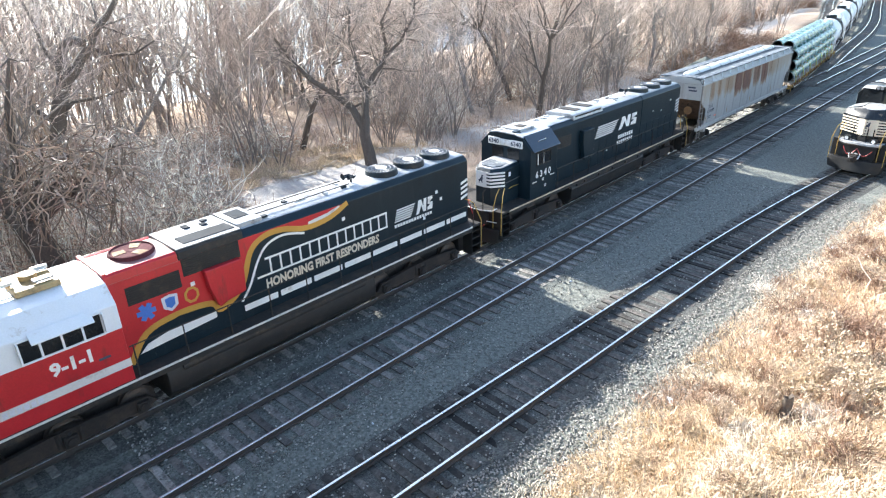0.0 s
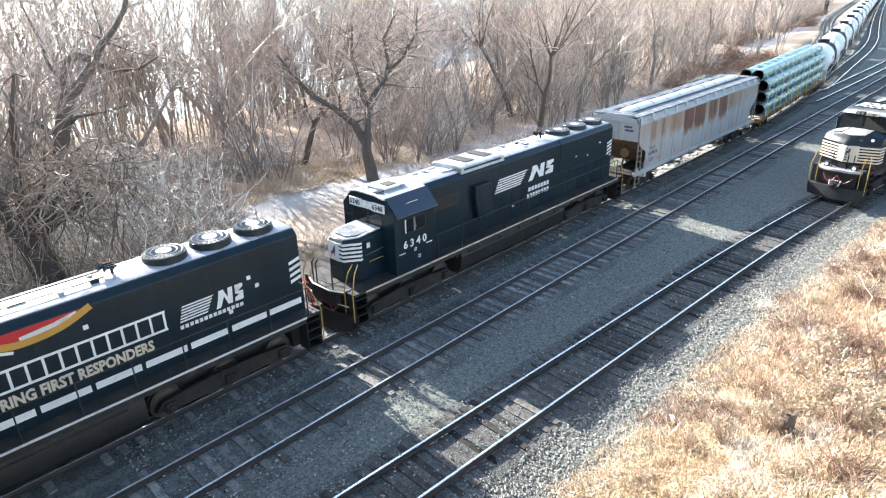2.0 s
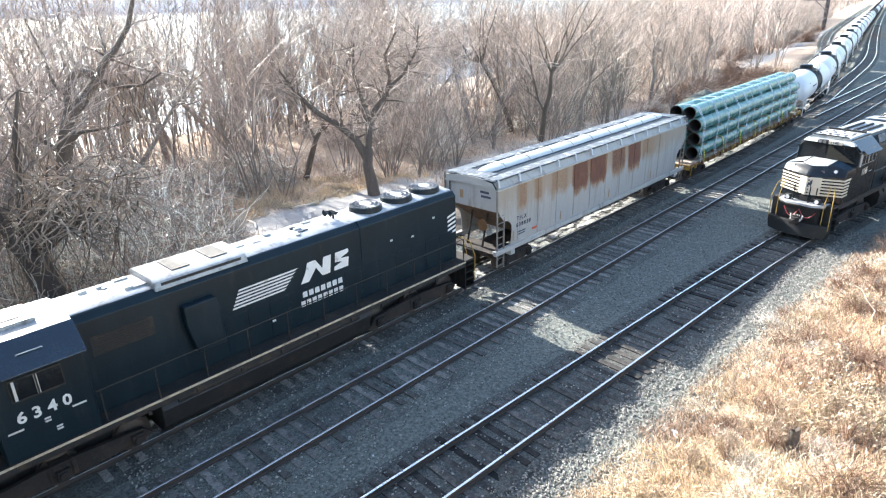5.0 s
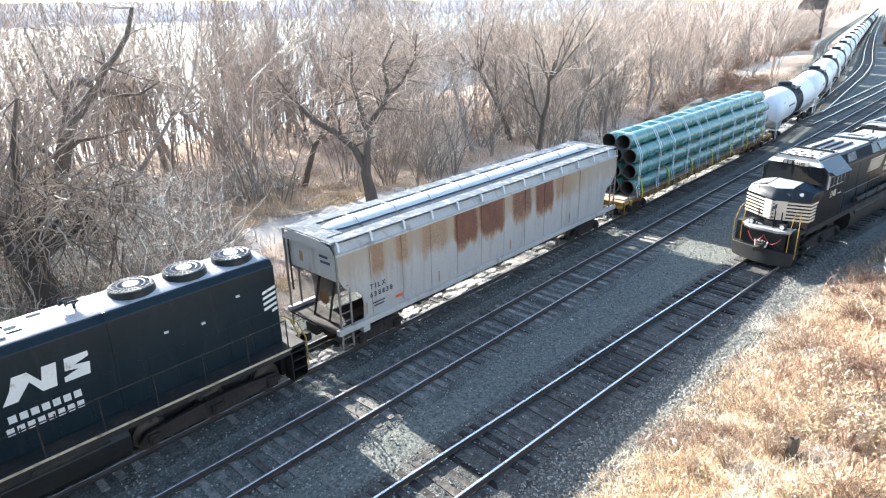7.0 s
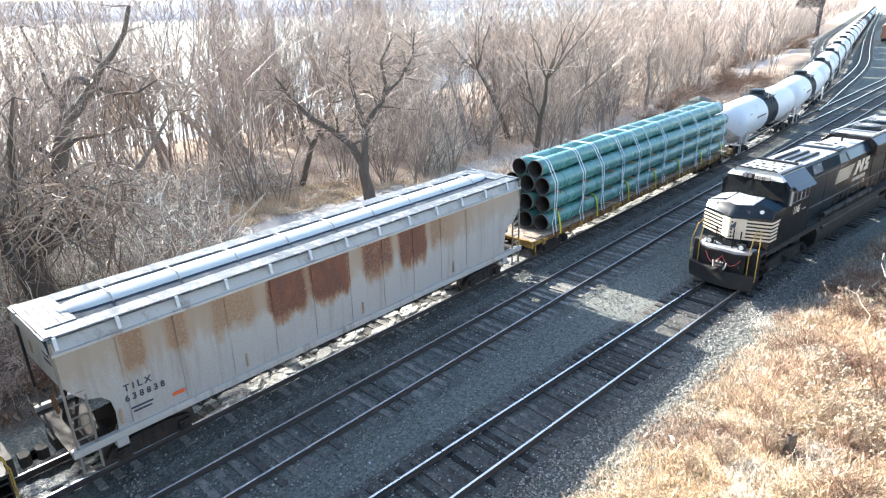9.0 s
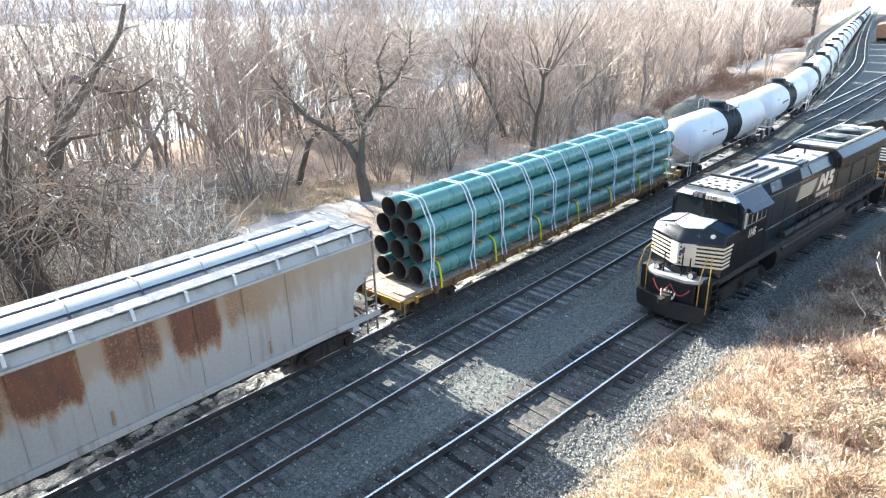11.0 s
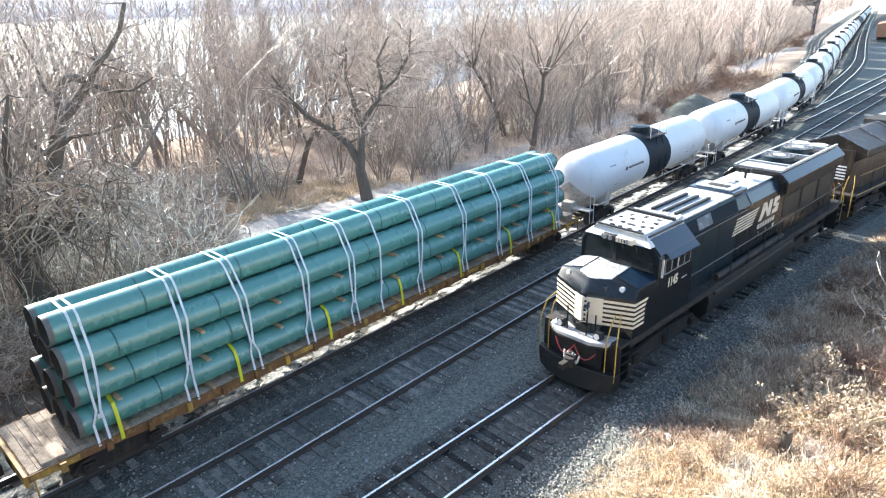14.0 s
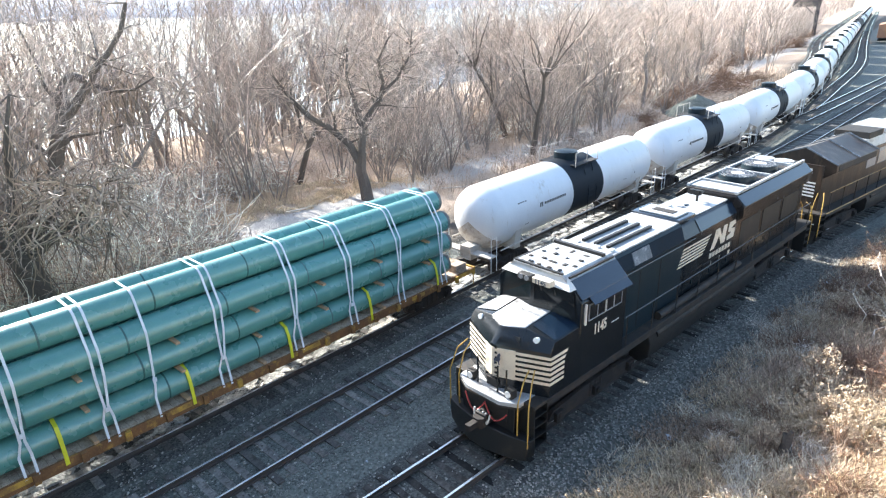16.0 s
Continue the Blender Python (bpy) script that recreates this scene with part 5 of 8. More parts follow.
def emblem(car, y, z, w, h, x, material):
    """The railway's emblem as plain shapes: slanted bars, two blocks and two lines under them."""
    t = 0.008
    e = None
    for k in range(6):
        b = z + h * (0.02 + 0.16 * k)
        top = b + h * 0.085
        bars = M().plate([(y + w * (0.02 + 0.012 * k), b), (y + w * (0.42 + 0.02 * k), b + 0.01), (y + w * (0.44 + 0.022 * k), top + 0.01), (y + w * (0.03 + 0.012 * k), top)], x, x + t)
        o = part("emblem_bar" if e else "emblem", bars, material, e or car, "white slanted bar", smooth=False)
        e = e or o
    bl = M()
    bl.plate([(y + w * 0.56, z), (y + w * 0.63, z), (y + w * 0.70, z + h * 0.6), (y + w * 0.75, z + h * 0.05), (y + w * 0.82, z + h * 0.05), (y + w * 0.84, z + h),
              (y + w * 0.77, z + h), (y + w * 0.755, z + h * 0.45), (y + w * 0.70, z + h), (y + w * 0.63, z + h), (y + w * 0.605, z + h * 0.5)], x, x + t)
    bl.plate([(y + w * 0.86, z + h * 0.05), (y + w * 0.99, z + h * 0.05), (y + w * 1.0, z + h * 0.55), (y + w * 0.92, z + h * 0.62), (y + w * 1.0, z + h * 0.8),
              (y + w * 1.0, z + h), (y + w * 0.88, z + h), (y + w * 0.87, z + h * 0.5), (y + w * 0.94, z + h * 0.42), (y + w * 0.86, z + h * 0.25)], x, x + t)
    part("emblem_block", bl, material, e, smooth=False)
    return e


def caption_bars(car, y, z, w, h, x, material, n=7):
    for k in range(n):
        part("caption_bar", M().box(x, x + 0.008, y + w * k / n, y + w * (k + 0.72) / n, z, z + h), material, car, "painted caption", smooth=False)


def chassis(car, L, deck, r, centres, edge, tank=(7.4, 13.6)):
    """Frame with walkway, bogies, fuel tank, couplers, air tanks and corner steps."""
    m = M().box(-1.50, 1.50, 0.75, L - 0.75, deck - 0.10, deck)
    m.box(-0.75, 0.75, 0.5, L - 0.5, 0.95, deck - 0.1)
    for sx in (-1, 1):
        m.box(sx * 1.47 - 0.03, sx * 1.47 + 0.03, 1.3, L - 1.3, deck - 0.26, deck - 0.1)
    part("frame", m, DULLBLACK, car, bevel=0.01)
    both(car, "sill_stripe", M().box(1.503, 1.512, 1.3, L - 1.3, deck - 0.085, deck - 0.015), edge, "pale painted walkway edge")
    t = M().prism([(-1.42, 0.62), (-1.15, 0.32), (1.15, 0.32), (1.42, 0.62), (1.46, 1.15), (1.3, deck - 0.2), (-1.3, deck - 0.2), (-1.46, 1.15)], *tank)
    f = part("fuel_tank", t, PILOTBLACK, car, bevel=0.03)
    part("air_tank", M().cyl((1.3, tank[0] + 0.5, 1.28), (1.3, tank[1] - 0.5, 1.28), 0.17, n=12), DULLBLACK, f)
    part("air_tank", M().cyl((-1.3, tank[0] + 0.5, 1.28), (-1.3, tank[1] - 0.5, 1.28), 0.17, n=12), DULLBLACK, f)
    for c in centres:
        bogie(car, c, (-1.95, 0.0, 1.95), r)
    for y0, y1 in ((0.8, centres[0] - 2.45), (centres[1] + 2.45, L - 0.8)):
        part("draft_gear", M().box(-1.0, 1.0, y0, y1, 0.42, deck - 0.1), PILOTBLACK, car)
    for y, tw in ((0.28, -1), (L - 0.28, 1)):
        coupler(car, y, tw)
    for y in (1.05, L - 1.05):
        for sx in (-1, 1):
            steps(car, sx, y, deck, PILOTBLACK)


def pilot(car, y, toward, deck, material=PILOTBLACK, plow=True, spread=1.0):
    m = M().box(-0.98, 0.98, min(y, y - toward * 0.06), max(y, y - toward * 0.06), 0.42, deck - 0.02)
    p = part("pilot", m, material, car, bevel=0.01)
    if plow:
        q = M()
        base = [(-1.42, -0.35), (-1.38, 0.05), (-0.9, 0.28), (-0.3, 0.42), (0.3, 0.42), (0.9, 0.28), (1.38, 0.05), (1.42, -0.35)]
        q.loft([[(a * k * spread, y + toward * b * d, z) for a, b in base] for k, d, z in ((0.93, 1.0, 0.10), (0.97, 0.85, 0.35), (1.0, 0.62, 0.78))])
        part("plow", q, PILOTBLACK, p, bevel=0.02)


def fringe(car, y, toward, deck, x=1.02):
    """Bent corner handrails of the end platform in yellow."""
    for sx in (-1, 1):
        grab(car, [(sx * 1.49, y + toward * 0.02, 0.55), (sx * 1.49, y + toward * 0.02, deck + 0.1), (sx * 1.40, y - toward * 0.2, deck + 0.75), (sx * 1.25, y - toward * 0.5, deck + 1.0)], YELLOW)
        grab(car, [(sx * x, y + toward * 0.02, 0.60), (sx * x, y + toward * 0.02, deck + 0.1), (sx * x, y - toward * 0.2, deck + 0.7), (sx * x * 0.98, y - toward * 0.45, deck + 0.95)], YELLOW)


def junk(car, y, toward, z):
    """Coupling gear on the pilot: cut lever, hoses, chain, drawn in steel."""
    grab(car, [(-1.3, y, z + 0.1), (-0.5, y + toward * 0.08, z + 0.05), (0.5, y + toward * 0.08, z + 0.05), (1.3, y, z + 0.1)], SILVER, 0.02)
    hose(car, -0.55, -0.2, y + toward * 0.08, z, HOSE)
    hose(car, 0.25, 0.75, y + toward * 0.08, z, HOSE, 0.22)
    hose(car, -0.95, -0.7, y + toward * 0.06, z - 0.1, DULLBLACK, 0.3)


def windowed(car, y0, y1, z0, z1, x, frame_mat, panes, frame=0.045):
    """A side window: frame and separate panes, set in the cab wall at x."""
    sx = 1 if x > 0 else -1
    m = M()
    t0, t1 = sorted((x, x + sx * 0.035))
    m.box(t0, t1, y0, y1, z0, z0 + frame).box(t0, t1, y0, y1, z1 - frame, z1)
    w = (y1 - y0) / panes
    for k in range(panes + 1):
        c = y0 + w * k
        m.box(t0, t1, max(y0, c - frame / 2), min(y1, c + frame / 2), z0 + frame, z1 - frame)
    f = part("cab_window", m, frame_mat, car)
    for k in range(panes):
        g = M().box(*sorted((x + sx * 0.004, x + sx * 0.014)), y0 + w * k + frame / 2, y0 + w * (k + 1) - frame / 2, z0 + frame, z1 - frame)
        part("pane", g, GLASS, f, "dark glass", smooth=False)


def louvre(car, y0, y1, z0, z1, x, n=9, material=DULLBLACK):
    """Recess of dark slats on both sides."""
    for sx in (-1, 1):
        b = M().box(*sorted((sx * x, sx * (x + 0.012))), y0, y1, z0, z1)
        g = part("intake_grille", b, material, car, "dark slatted air intake", smooth=False)
        s = M()
        for k in range(n):
            z = z0 + (z1 - z0) * (k + 0.3) / n
            s.box(*sorted((sx * (x + 0.012), sx * (x + 0.03))), y0 + 0.03, y1 - 0.03, z, z + (z1 - z0) * 0.35 / n)
        part("slat", s, DULLBLACK, g, smooth=False)


def doors(car, y0, y1, n, z0, z1, x, material):
    """Engine-room doors along the hood, each with a latch."""
    w = (y1 - y0) / n
    for sx in (-1, 1):
        for k in range(n):
            d = part("hood_door", M().box(*sorted((sx * x, sx * (x + 0.014))), y0 + w * k + 0.02, y0 + w * (k + 1) - 0.02, z0, z1), material, car, bevel=0.006)
            if sx > 0:
                part("latch", M().box(x + 0.014, x + 0.035, y0 + w * (k + 0.88), y0 + w * (k + 0.93), (z0 + z1) / 2 - 0.08, (z0 + z1) / 2 + 0.08), BLACK, d)


def nose_bands(car, outline, zs, h, material, grow_by=0.006):
    """Level bands round a nose of the given (x, y) outline."""
    for z in zs:
        part("nose_stripe", M().slab([(x * (1 + grow_by) if abs(x) > 0.3 else x, y - grow_by) for x, y in outline], z, z + h), material, car, "white level stripe", smooth=False)


def horse(car, y, z, s, material, x=0.0):
    """Dark emblem shape on the nose."""
    pts = [(-0.5, 0.1), (-0.15, 0.3), (0.05, 0.75), (0.25, 0.95), (0.42, 0.8), (0.3, 0.7), (0.35, 0.3), (0.2, 0.05), (0.28, -0.3), (0.15, -0.3), (0.05, 0.0), (-0.25, -0.05), (-0.3, -0.4), (-0.42, -0.4), (-0.4, 0.0)]
    part("nose_emblem", M().loft([[(x + s * a, y + d, z + s * b) for a, b in pts] for d in (-0.008, 0.0)]), material, car, "dark emblem", smooth=False)


def roof_bits(car, y0, y1, z, rnd, n, half=0.7):
    for _ in range(n):
        y, x = rnd.uniform(y0, y1), rnd.uniform(-half, half)
        w, l, h = rnd.uniform(0.04, 0.12), rnd.uniform(0.06, 0.25), rnd.uniform(0.03, 0.1)
        part("roof_fitting", M().box(x - w, x + w, y - l, y + l, z, z + h), rnd.choice((BLACK, ROOFGREY, SILVER)), car, bevel=0.01)


def horn(car, y, z):
    m = M().cyl((0, y, z), (0, y, z + 0.2), 0.04, n=8)
    m.box(-0.2, 0.2, y - 0.03, y + 0.03, z + 0.18, z + 0.24)
    h = part("horn", m, BLACK, car)
    for dx, dl in ((-0.16, 0.4), (0.0, 0.5), (0.16, 0.34)):
        part("horn_bell", M().tube([(dx, y + 0.1, z + 0.24), (dx, y - dl * 0.5, z + 0.25), (dx, y - dl * 0.7, z + 0.26)], [0.03, 0.04, 0.10], 8), BLACK, h)


HOOD = ((-0.95, 1.62), (0.95, 1.62), (0.95, 4.38), (0.78, 4.56), (0.0, 4.62), (-0.78, 4.56), (-0.95, 4.38))


# ------------------------------------------------------------ the locomotives


def black_locomotive():
    """Older black six-axle locomotive with a low nose and narrow cab, number 6340."""
    L, deck = 20.98, 1.62
    c = root("locomotive", "black freight locomotive with low striped nose, number 6340", "locomotive", "locomotives")
    chassis(c, L, deck, 0.50, (3.95, 17.05), TANSTRIPE, (6.6, 14.4))
    part("front_platform", M().slab([(-1.0, 1.3), (-1.0, 0.62), (-0.5, 0.42), (0.5, 0.42), (1.0, 0.62), (1.0, 1.3)], deck - 0.1, deck + 0.015), DULLBLACK, c, "dusty buffer platform", bevel=0.02)
    part("tread_plate", M().slab([(-0.95, 1.2), (-0.95, 0.65), (-0.5, 0.47), (0.15, 0.47), (0.2, 1.2)], deck + 0.015, deck + 0.03), DULLBLACK, c, "dark worn tread plate")
    part("platform_edge", M().tube([(1.0, 1.0, deck + 0.02), (1.0, 0.62, deck + 0.02), (0.5, 0.42, deck + 0.02), (-0.5, 0.42, deck + 0.02), (-1.0, 0.62, deck + 0.02)], [0.028] * 5, 6), SILVER, c, "pale worn platform edge")
    for x in (-0.62, -0.4, 0.55):
        grab(c, [(x, 0.55, deck), (x, 0.55, deck + 0.8), (x + 0.06, 0.62, deck + 0.95)], DULLBLACK, 0.028)
    part("marker_case", M().box(0.80, 0.86, 1.98, 2.2, 2.86, 3.14), DULLBLACK, c, bevel=0.01)
    part("marker_light", M().box(0.86, 0.875, 2.01, 2.17, 2.90, 3.10), CABWHITE, c, "pale square marker lamp", bevel=0.01)
    grab(c, [(0.84, 2.1, 2.3), (0.90, 2.2, 2.36), (0.90, 2.7, 2.36), (0.84, 2.8, 2.3)], YELLOW, 0.016)
    grab(c, [(0.82, 1.9, 2.62), (0.94, 2.1, 2.7), (0.94, 2.75, 2.74)], HANDRAIL, 0.018)
    pilot(c, 0.72, -1, deck)
    pilot(c, L - 0.72, 1, deck, plow=False)
    junk(c, 0.62, -1, 1.05)
    fringe(c, 0.72, -1, deck)
    fringe(c, L - 0.72, 1, deck)
    out = [(-0.8, 2.9), (-0.8, 1.75), (-0.42, 1.22), (0.42, 1.22), (0.8, 1.75), (0.8, 2.9)]
    n = M().loft([[(x, y, deck) for x, y in out], [(x, y, 3.17 + 0.06 * (y - 1.2)) for x, y in out],
                  [(x * 0.86, y * 0.94 + 0.17, 3.29 + 0.06 * (y - 1.2)) for x, y in out]])
    part("nose", n, BLACK, c, bevel=0.02)
    nose_bands(c, [(-0.8, 1.84), (-0.8, 1.75), (-0.42, 1.22), (0.42, 1.22), (0.8, 1.75), (0.8, 1.84)], (2.46, 2.62, 2.78, 2.94, 3.09), 0.085, WHITE)
    part("nose_panel", M().box(-0.42, 0.2, 1.205, 1.225, 2.44, 3.16), WHITE, c)
    horse(c, 1.20, 2.72, 0.32, INK, -0.1)
    # dappled tree shade on the lid is given by this dark blotched grey
    part("nose_lid", M().slab([(-0.55, 2.7), (-0.55, 1.8), (-0.3, 1.5), (0.3, 1.5), (0.55, 1.8), (0.55, 2.7)], 3.33, 3.40), WALKWAY, c, "grey nose lid with dappled tree shade in its colour", bevel=0.015)
    part("nose_rim", M().loft([[(x * 0.86, y * 0.94 + 0.17, 3.292 + 0.06 * (y - 1.2)) for x, y in out], [(x * 0.84, y * 0.94 + 0.18, 3.33 + 0.06 * (y - 1.2)) for x, y in out]]), ROOFGREY, c, "dusty nose top with sun glare in its grey")
    prof = ((-1.47, deck), (1.47, deck), (1.47, 4.02), (0.98, 4.54), (0.5, 4.62), (-0.5, 4.62), (-0.98, 4.54), (-1.47, 4.02))
    cab = part("cab", M().prism(prof, 2.88, 5.05), BLACK, c, bevel=0.02)
    part("cab_roof", M().prism(((-0.99, 4.54), (-0.5, 4.625), (0.5, 4.625), (0.99, 4.54), (0.95, 4.59), (0.5, 4.67), (-0.5, 4.67), (-0.95, 4.59)), 2.82, 5.1), ROOFGREY, cab)
    for x in (-1, 1):
        part("roof_slope", M().loft([[(x * 0.97, y, 4.56), (x * 1.60, y, 3.90), (x * 1.60, y, 3.93), (x * 0.98, y, 4.60)] for y in (2.96, 5.12)]), SLOPEBLACK, cab, "glossy sloped cab roof side", bevel=0.008)
        grab(cab, [(x * 1.28, 3.7, 4.27), (x * 1.33, 3.72, 4.31), (x * 1.33, 4.25, 4.31), (x * 1.28, 4.27, 4.27)], SILVER, 0.016)
    part("roof_hatch", M().box(-0.62, 0.5, 3.35, 4.45, 4.66, 4.76), ROOFGREY, cab, bevel=0.02)
    part("hatch_vent", M().box(-0.2, 0.25, 3.75, 4.2, 4.76, 4.78), DULLBLACK, cab, smooth=False)
    for x in (-1, 1):
        windowed(cab, 3.32, 4.50, 3.18, 3.80, x * 1.47, DULLBLACK, 2)
        part("window_seal", M().box(*sorted((x * 1.474, x * 1.50)), 3.40, 3.46, 3.22, 3.76), SILVER, cab, "pale sliding sash", smooth=False)
        part("window_seal", M().box(*sorted((x * 1.474, x * 1.50)), 3.88, 3.95, 3.22, 3.76), SILVER, cab, "pale sliding sash", smooth=False)
        part("windshield", M().box(*sorted((x * 0.12, x * 0.80)), 2.865, 2.88, 3.35, 3.92), GLASS, cab, "dark glass", smooth=False)
        part("number_board", M().box(*sorted((x * 0.30, x * 1.0)), 2.83, 2.885, 4.02, 4.36), WHITE, cab, bevel=0.015)
    lettering("6340", 0.30, 2.825, 4.09, 0.33, INK, cab, "end", 0.006)
    lettering("6340", 0.30, 2.825, 4.09, -0.97, INK, cab, "end", 0.006)
    part("headlight_case", M().box(-0.28, 0.28, 2.84, 2.885, 4.03, 4.34), WHITE, cab, bevel=0.02)
    for x in (-0.12, 0.12):
        part("headlight", M().cyl((x, 2.835, 4.18), (x, 2.80, 4.18), 0.085, n=16), HEADLAMP, cab)
    lettering("6 3 4 0", 0.43, 3.30, 2.60, 1.475, WHITE, cab, "side", 0.012, squeeze=1.02)
    for y, z, w in ((3.05, 2.40, 0.34), (4.5, 2.47, 0.34), (3.85, 2.44, 0.14), (3.85, 2.36, 0.14), (4.05, 2.1, 0.14), (4.05, 2.02, 0.14)):
        part("stencil_bar", M().box(1.472, 1.48, y, y + w, z, z + 0.05), SILVER, cab, smooth=False)
    part("hood", M().prism(HOOD, 5.05, 19.72), BLACK, c, bevel=0.02)
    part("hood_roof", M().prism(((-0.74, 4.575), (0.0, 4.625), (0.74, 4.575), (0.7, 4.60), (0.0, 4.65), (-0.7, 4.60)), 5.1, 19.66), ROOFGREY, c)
    louvre(c, 5.4, 7.05, 3.33, 3.9, 0.95, 8)
    for sx in (-1, 1):
        b = M().plate([(7.85, 3.9), (8.85, 3.9), (8.95, 3.5), (8.95, 2.35), (8.05, 2.35), (7.85, 3.3)], *sorted((sx * 0.95, sx * 1.22)))
        part("filter_box", b, BLACK, c, bevel=0.03)
    part("brake_blister", M().prism(((-0.9, 4.5), (0.9, 4.5), (0.82, 4.74), (0.6, 4.82), (-0.6, 4.82), (-0.82, 4.74)), 7.3, 10.2), ROOFGREY, c, bevel=0.03)
    for y in (8.0, 9.2):
        part("brake_vent", M().box(-0.5, 0.5, y, y + 0.55, 4.82, 4.85), DULLBLACK, c, smooth=False)
    part("brake_vent", M().box(0.82, 0.86, 7.5, 10.0, 4.42, 4.7), DULLBLACK, c, smooth=False)
    doors(c, 9.1, 15.3, 8, 1.75, 2.95, 0.95, BLACK)
    doors(c, 15.4, 19.5, 5, 1.75, 2.9, 0.95, BLACK)
    emblem(c, 9.3, 3.12, 4.7, 0.68, 0.965, WHITE)
    caption_bars(c, 11.95, 2.62, 1.75, 0.2, 0.975, WHITE, 7)
    caption_bars(c, 11.85, 2.3, 1.85, 0.2, 0.975, WHITE, 8)
    for y in (15.72, 17.29, 18.85):
        fan(c, y, 4.6, 0.62)
    horn(c, 14.2, 4.65)
    part("hood_rib", M().prism(((-0.97, 1.62), (0.97, 1.62), (0.97, 4.38), (0.80, 4.59), (-0.80, 4.59), (-0.97, 4.38)), 14.6, 14.68), BLACK, c)
    for k in range(5):
        both(c, "rear_chevron", M().plate([(19.2, 2.75 + 0.19 * k), (19.68, 2.86 + 0.19 * k), (19.68, 2.95 + 0.19 * k), (19.2, 2.84 + 0.19 * k)], 0.953, 0.962), WHITE, "white slanted marker bar")
    for y, z in ((16.0, 3.45), (17.1, 3.3), (18.3, 3.75), (10.7, 2.2)):
        part("handle", M().box(0.965, 0.99, y, y + 0.12, z, z + 0.07), SILVER, c)
    rnd = random.Random(4)
    roof_bits(c, 5.3, 7.2, 4.62, rnd, 7, 0.5)
    roof_bits(c, 10.4, 14.0, 4.63, rnd, 8, 0.5)
    roof_bits(c, 3.0, 3.5, 4.66, rnd, 4, 0.6)
    for sx in (-1, 1):
        rail_run(c, sx * 1.46, [(5.1, 2.62), (19.6, 2.62)], deck, DULLBLACK, DULLBLACK, [5.2 + 1.44 * k for k in range(11)])
    for k in range(9):
        part("sill_hook", M().box(1.50, 1.55, 6.2 + 1.45 * k, 6.3 + 1.45 * k, 1.3, 1.44), DULLBLACK, c)
    return c, L


def memorial_locomotive():
    """Red, white and black locomotive in a commemorative livery, with 9-1-1 on the cab."""
    L, deck = 21.7, 1.66
    c = root("locomotive", "red white and black freight locomotive in commemorative livery with gold swoosh", "locomotive", "locomotives")
    chassis(c, L, deck, 0.50, (4.2, 17.6), SILVER, (6.9, 14.9))
    pilot(c, 0.72, -1, deck)
    pilot(c, L - 0.72, 1, deck, RED, plow=False)
    fringe(c, 0.72, -1, deck)
    for sx in (-1, 1):
        grab(c, [(sx * 1.49, L - 0.70, 0.5), (sx * 1.49, L - 0.70, 1.75), (sx * 1.3, L - 1.0, 2.6), (sx * 0.95, L - 1.1, 2.7)], YELLOW)
        grab(c, [(sx * 1.02, L - 0.68, 0.5), (sx * 1.02, L - 0.68, 1.9), (sx * 0.9, L - 0.9, 2.6)], RED)
    grab(c, [(-0.9, L - 0.7, 2.5), (-0.4, L - 0.68, 2.55), (0.4, L - 0.68, 2.55), (0.9, L - 0.7, 2.5)], RED)
    hose(c, -0.5, -0.15, L - 0.66, 1.1, HOSE)
    hose(c, 0.2, 0.7, L - 0.66, 1.1, HOSE)
    nose = [(-1.45, 2.5), (-1.25, 1.55), (-0.5, 1.1), (0.5, 1.1), (1.25, 1.55), (1.45, 2.5)]
    part("nose", M().loft([[(x, y, deck) for x, y in nose], [(x, y, 3.1) for x, y in nose], [(x * 0.85, y * 0.9 + 0.2, 3.3) for x, y in nose]]), RED, c, bevel=0.03)
    prof = ((-1.5, deck), (1.5, deck), (1.5, 4.02), (1.08, 4.50), (0.55, 4.62), (-0.55, 4.62), (-1.08, 4.50), (-1.5, 4.02))
    cab = part("cab", M().prism(prof, 2.5, 6.05), RED, c, "red cab wall", bevel=0.02)
    top = ((-1.508, 3.3), (1.508, 3.3), (1.508, 4.024), (1.086, 4.508), (0.552, 4.63), (-0.552, 4.63), (-1.086, 4.508), (-1.508, 4.024))
    part("cab_top", M().prism(top, 2.49, 6.058), CABWHITE, cab, "white upper cab and roof", bevel=0.02)
    part("cab_lining", M().prism([(x * 1.0, z) for x, z in ((-1.506, 2.12), (1.506, 2.12), (1.506, 2.36), (-1.506, 2.36))], 2.49, 6.055), SILVER, cab, "pale stripe below the cab", smooth=False)
    caption_bars(cab, 2.95, 2.16, 0.95, 0.15, 1.508, PALEBADGE, 6)
    for sx in (-1, 1):
        windowed(cab, 3.66, 5.62, 3.32, 4.0, sx * 1.508, CABWHITE, 4, 0.055)
        part("wind_deflector", M().box(*sorted((sx * 1.52, sx * 1.66)), 5.62, 5.66, 3.42, 3.96), CABWHITE, cab)
        part("wind_deflector", M().box(*sorted((sx * 1.52, sx * 1.66)), 3.66, 3.70, 3.42, 3.96), CABWHITE, cab)
        part("sun_visor", M().loft([[(sx * 1.50, y, 4.06), (sx * 1.74, y, 3.86), (sx * 1.74, y, 3.89), (sx * 1.50, y, 4.10)] for y in (3.95, 5.4)]), CABWHITE, cab)
        part("windshield", M().box(*sorted((sx * 0.1, sx * 1.2)), 2.478, 2.49, 3.4, 4.05), GLASS, cab, smooth=False)
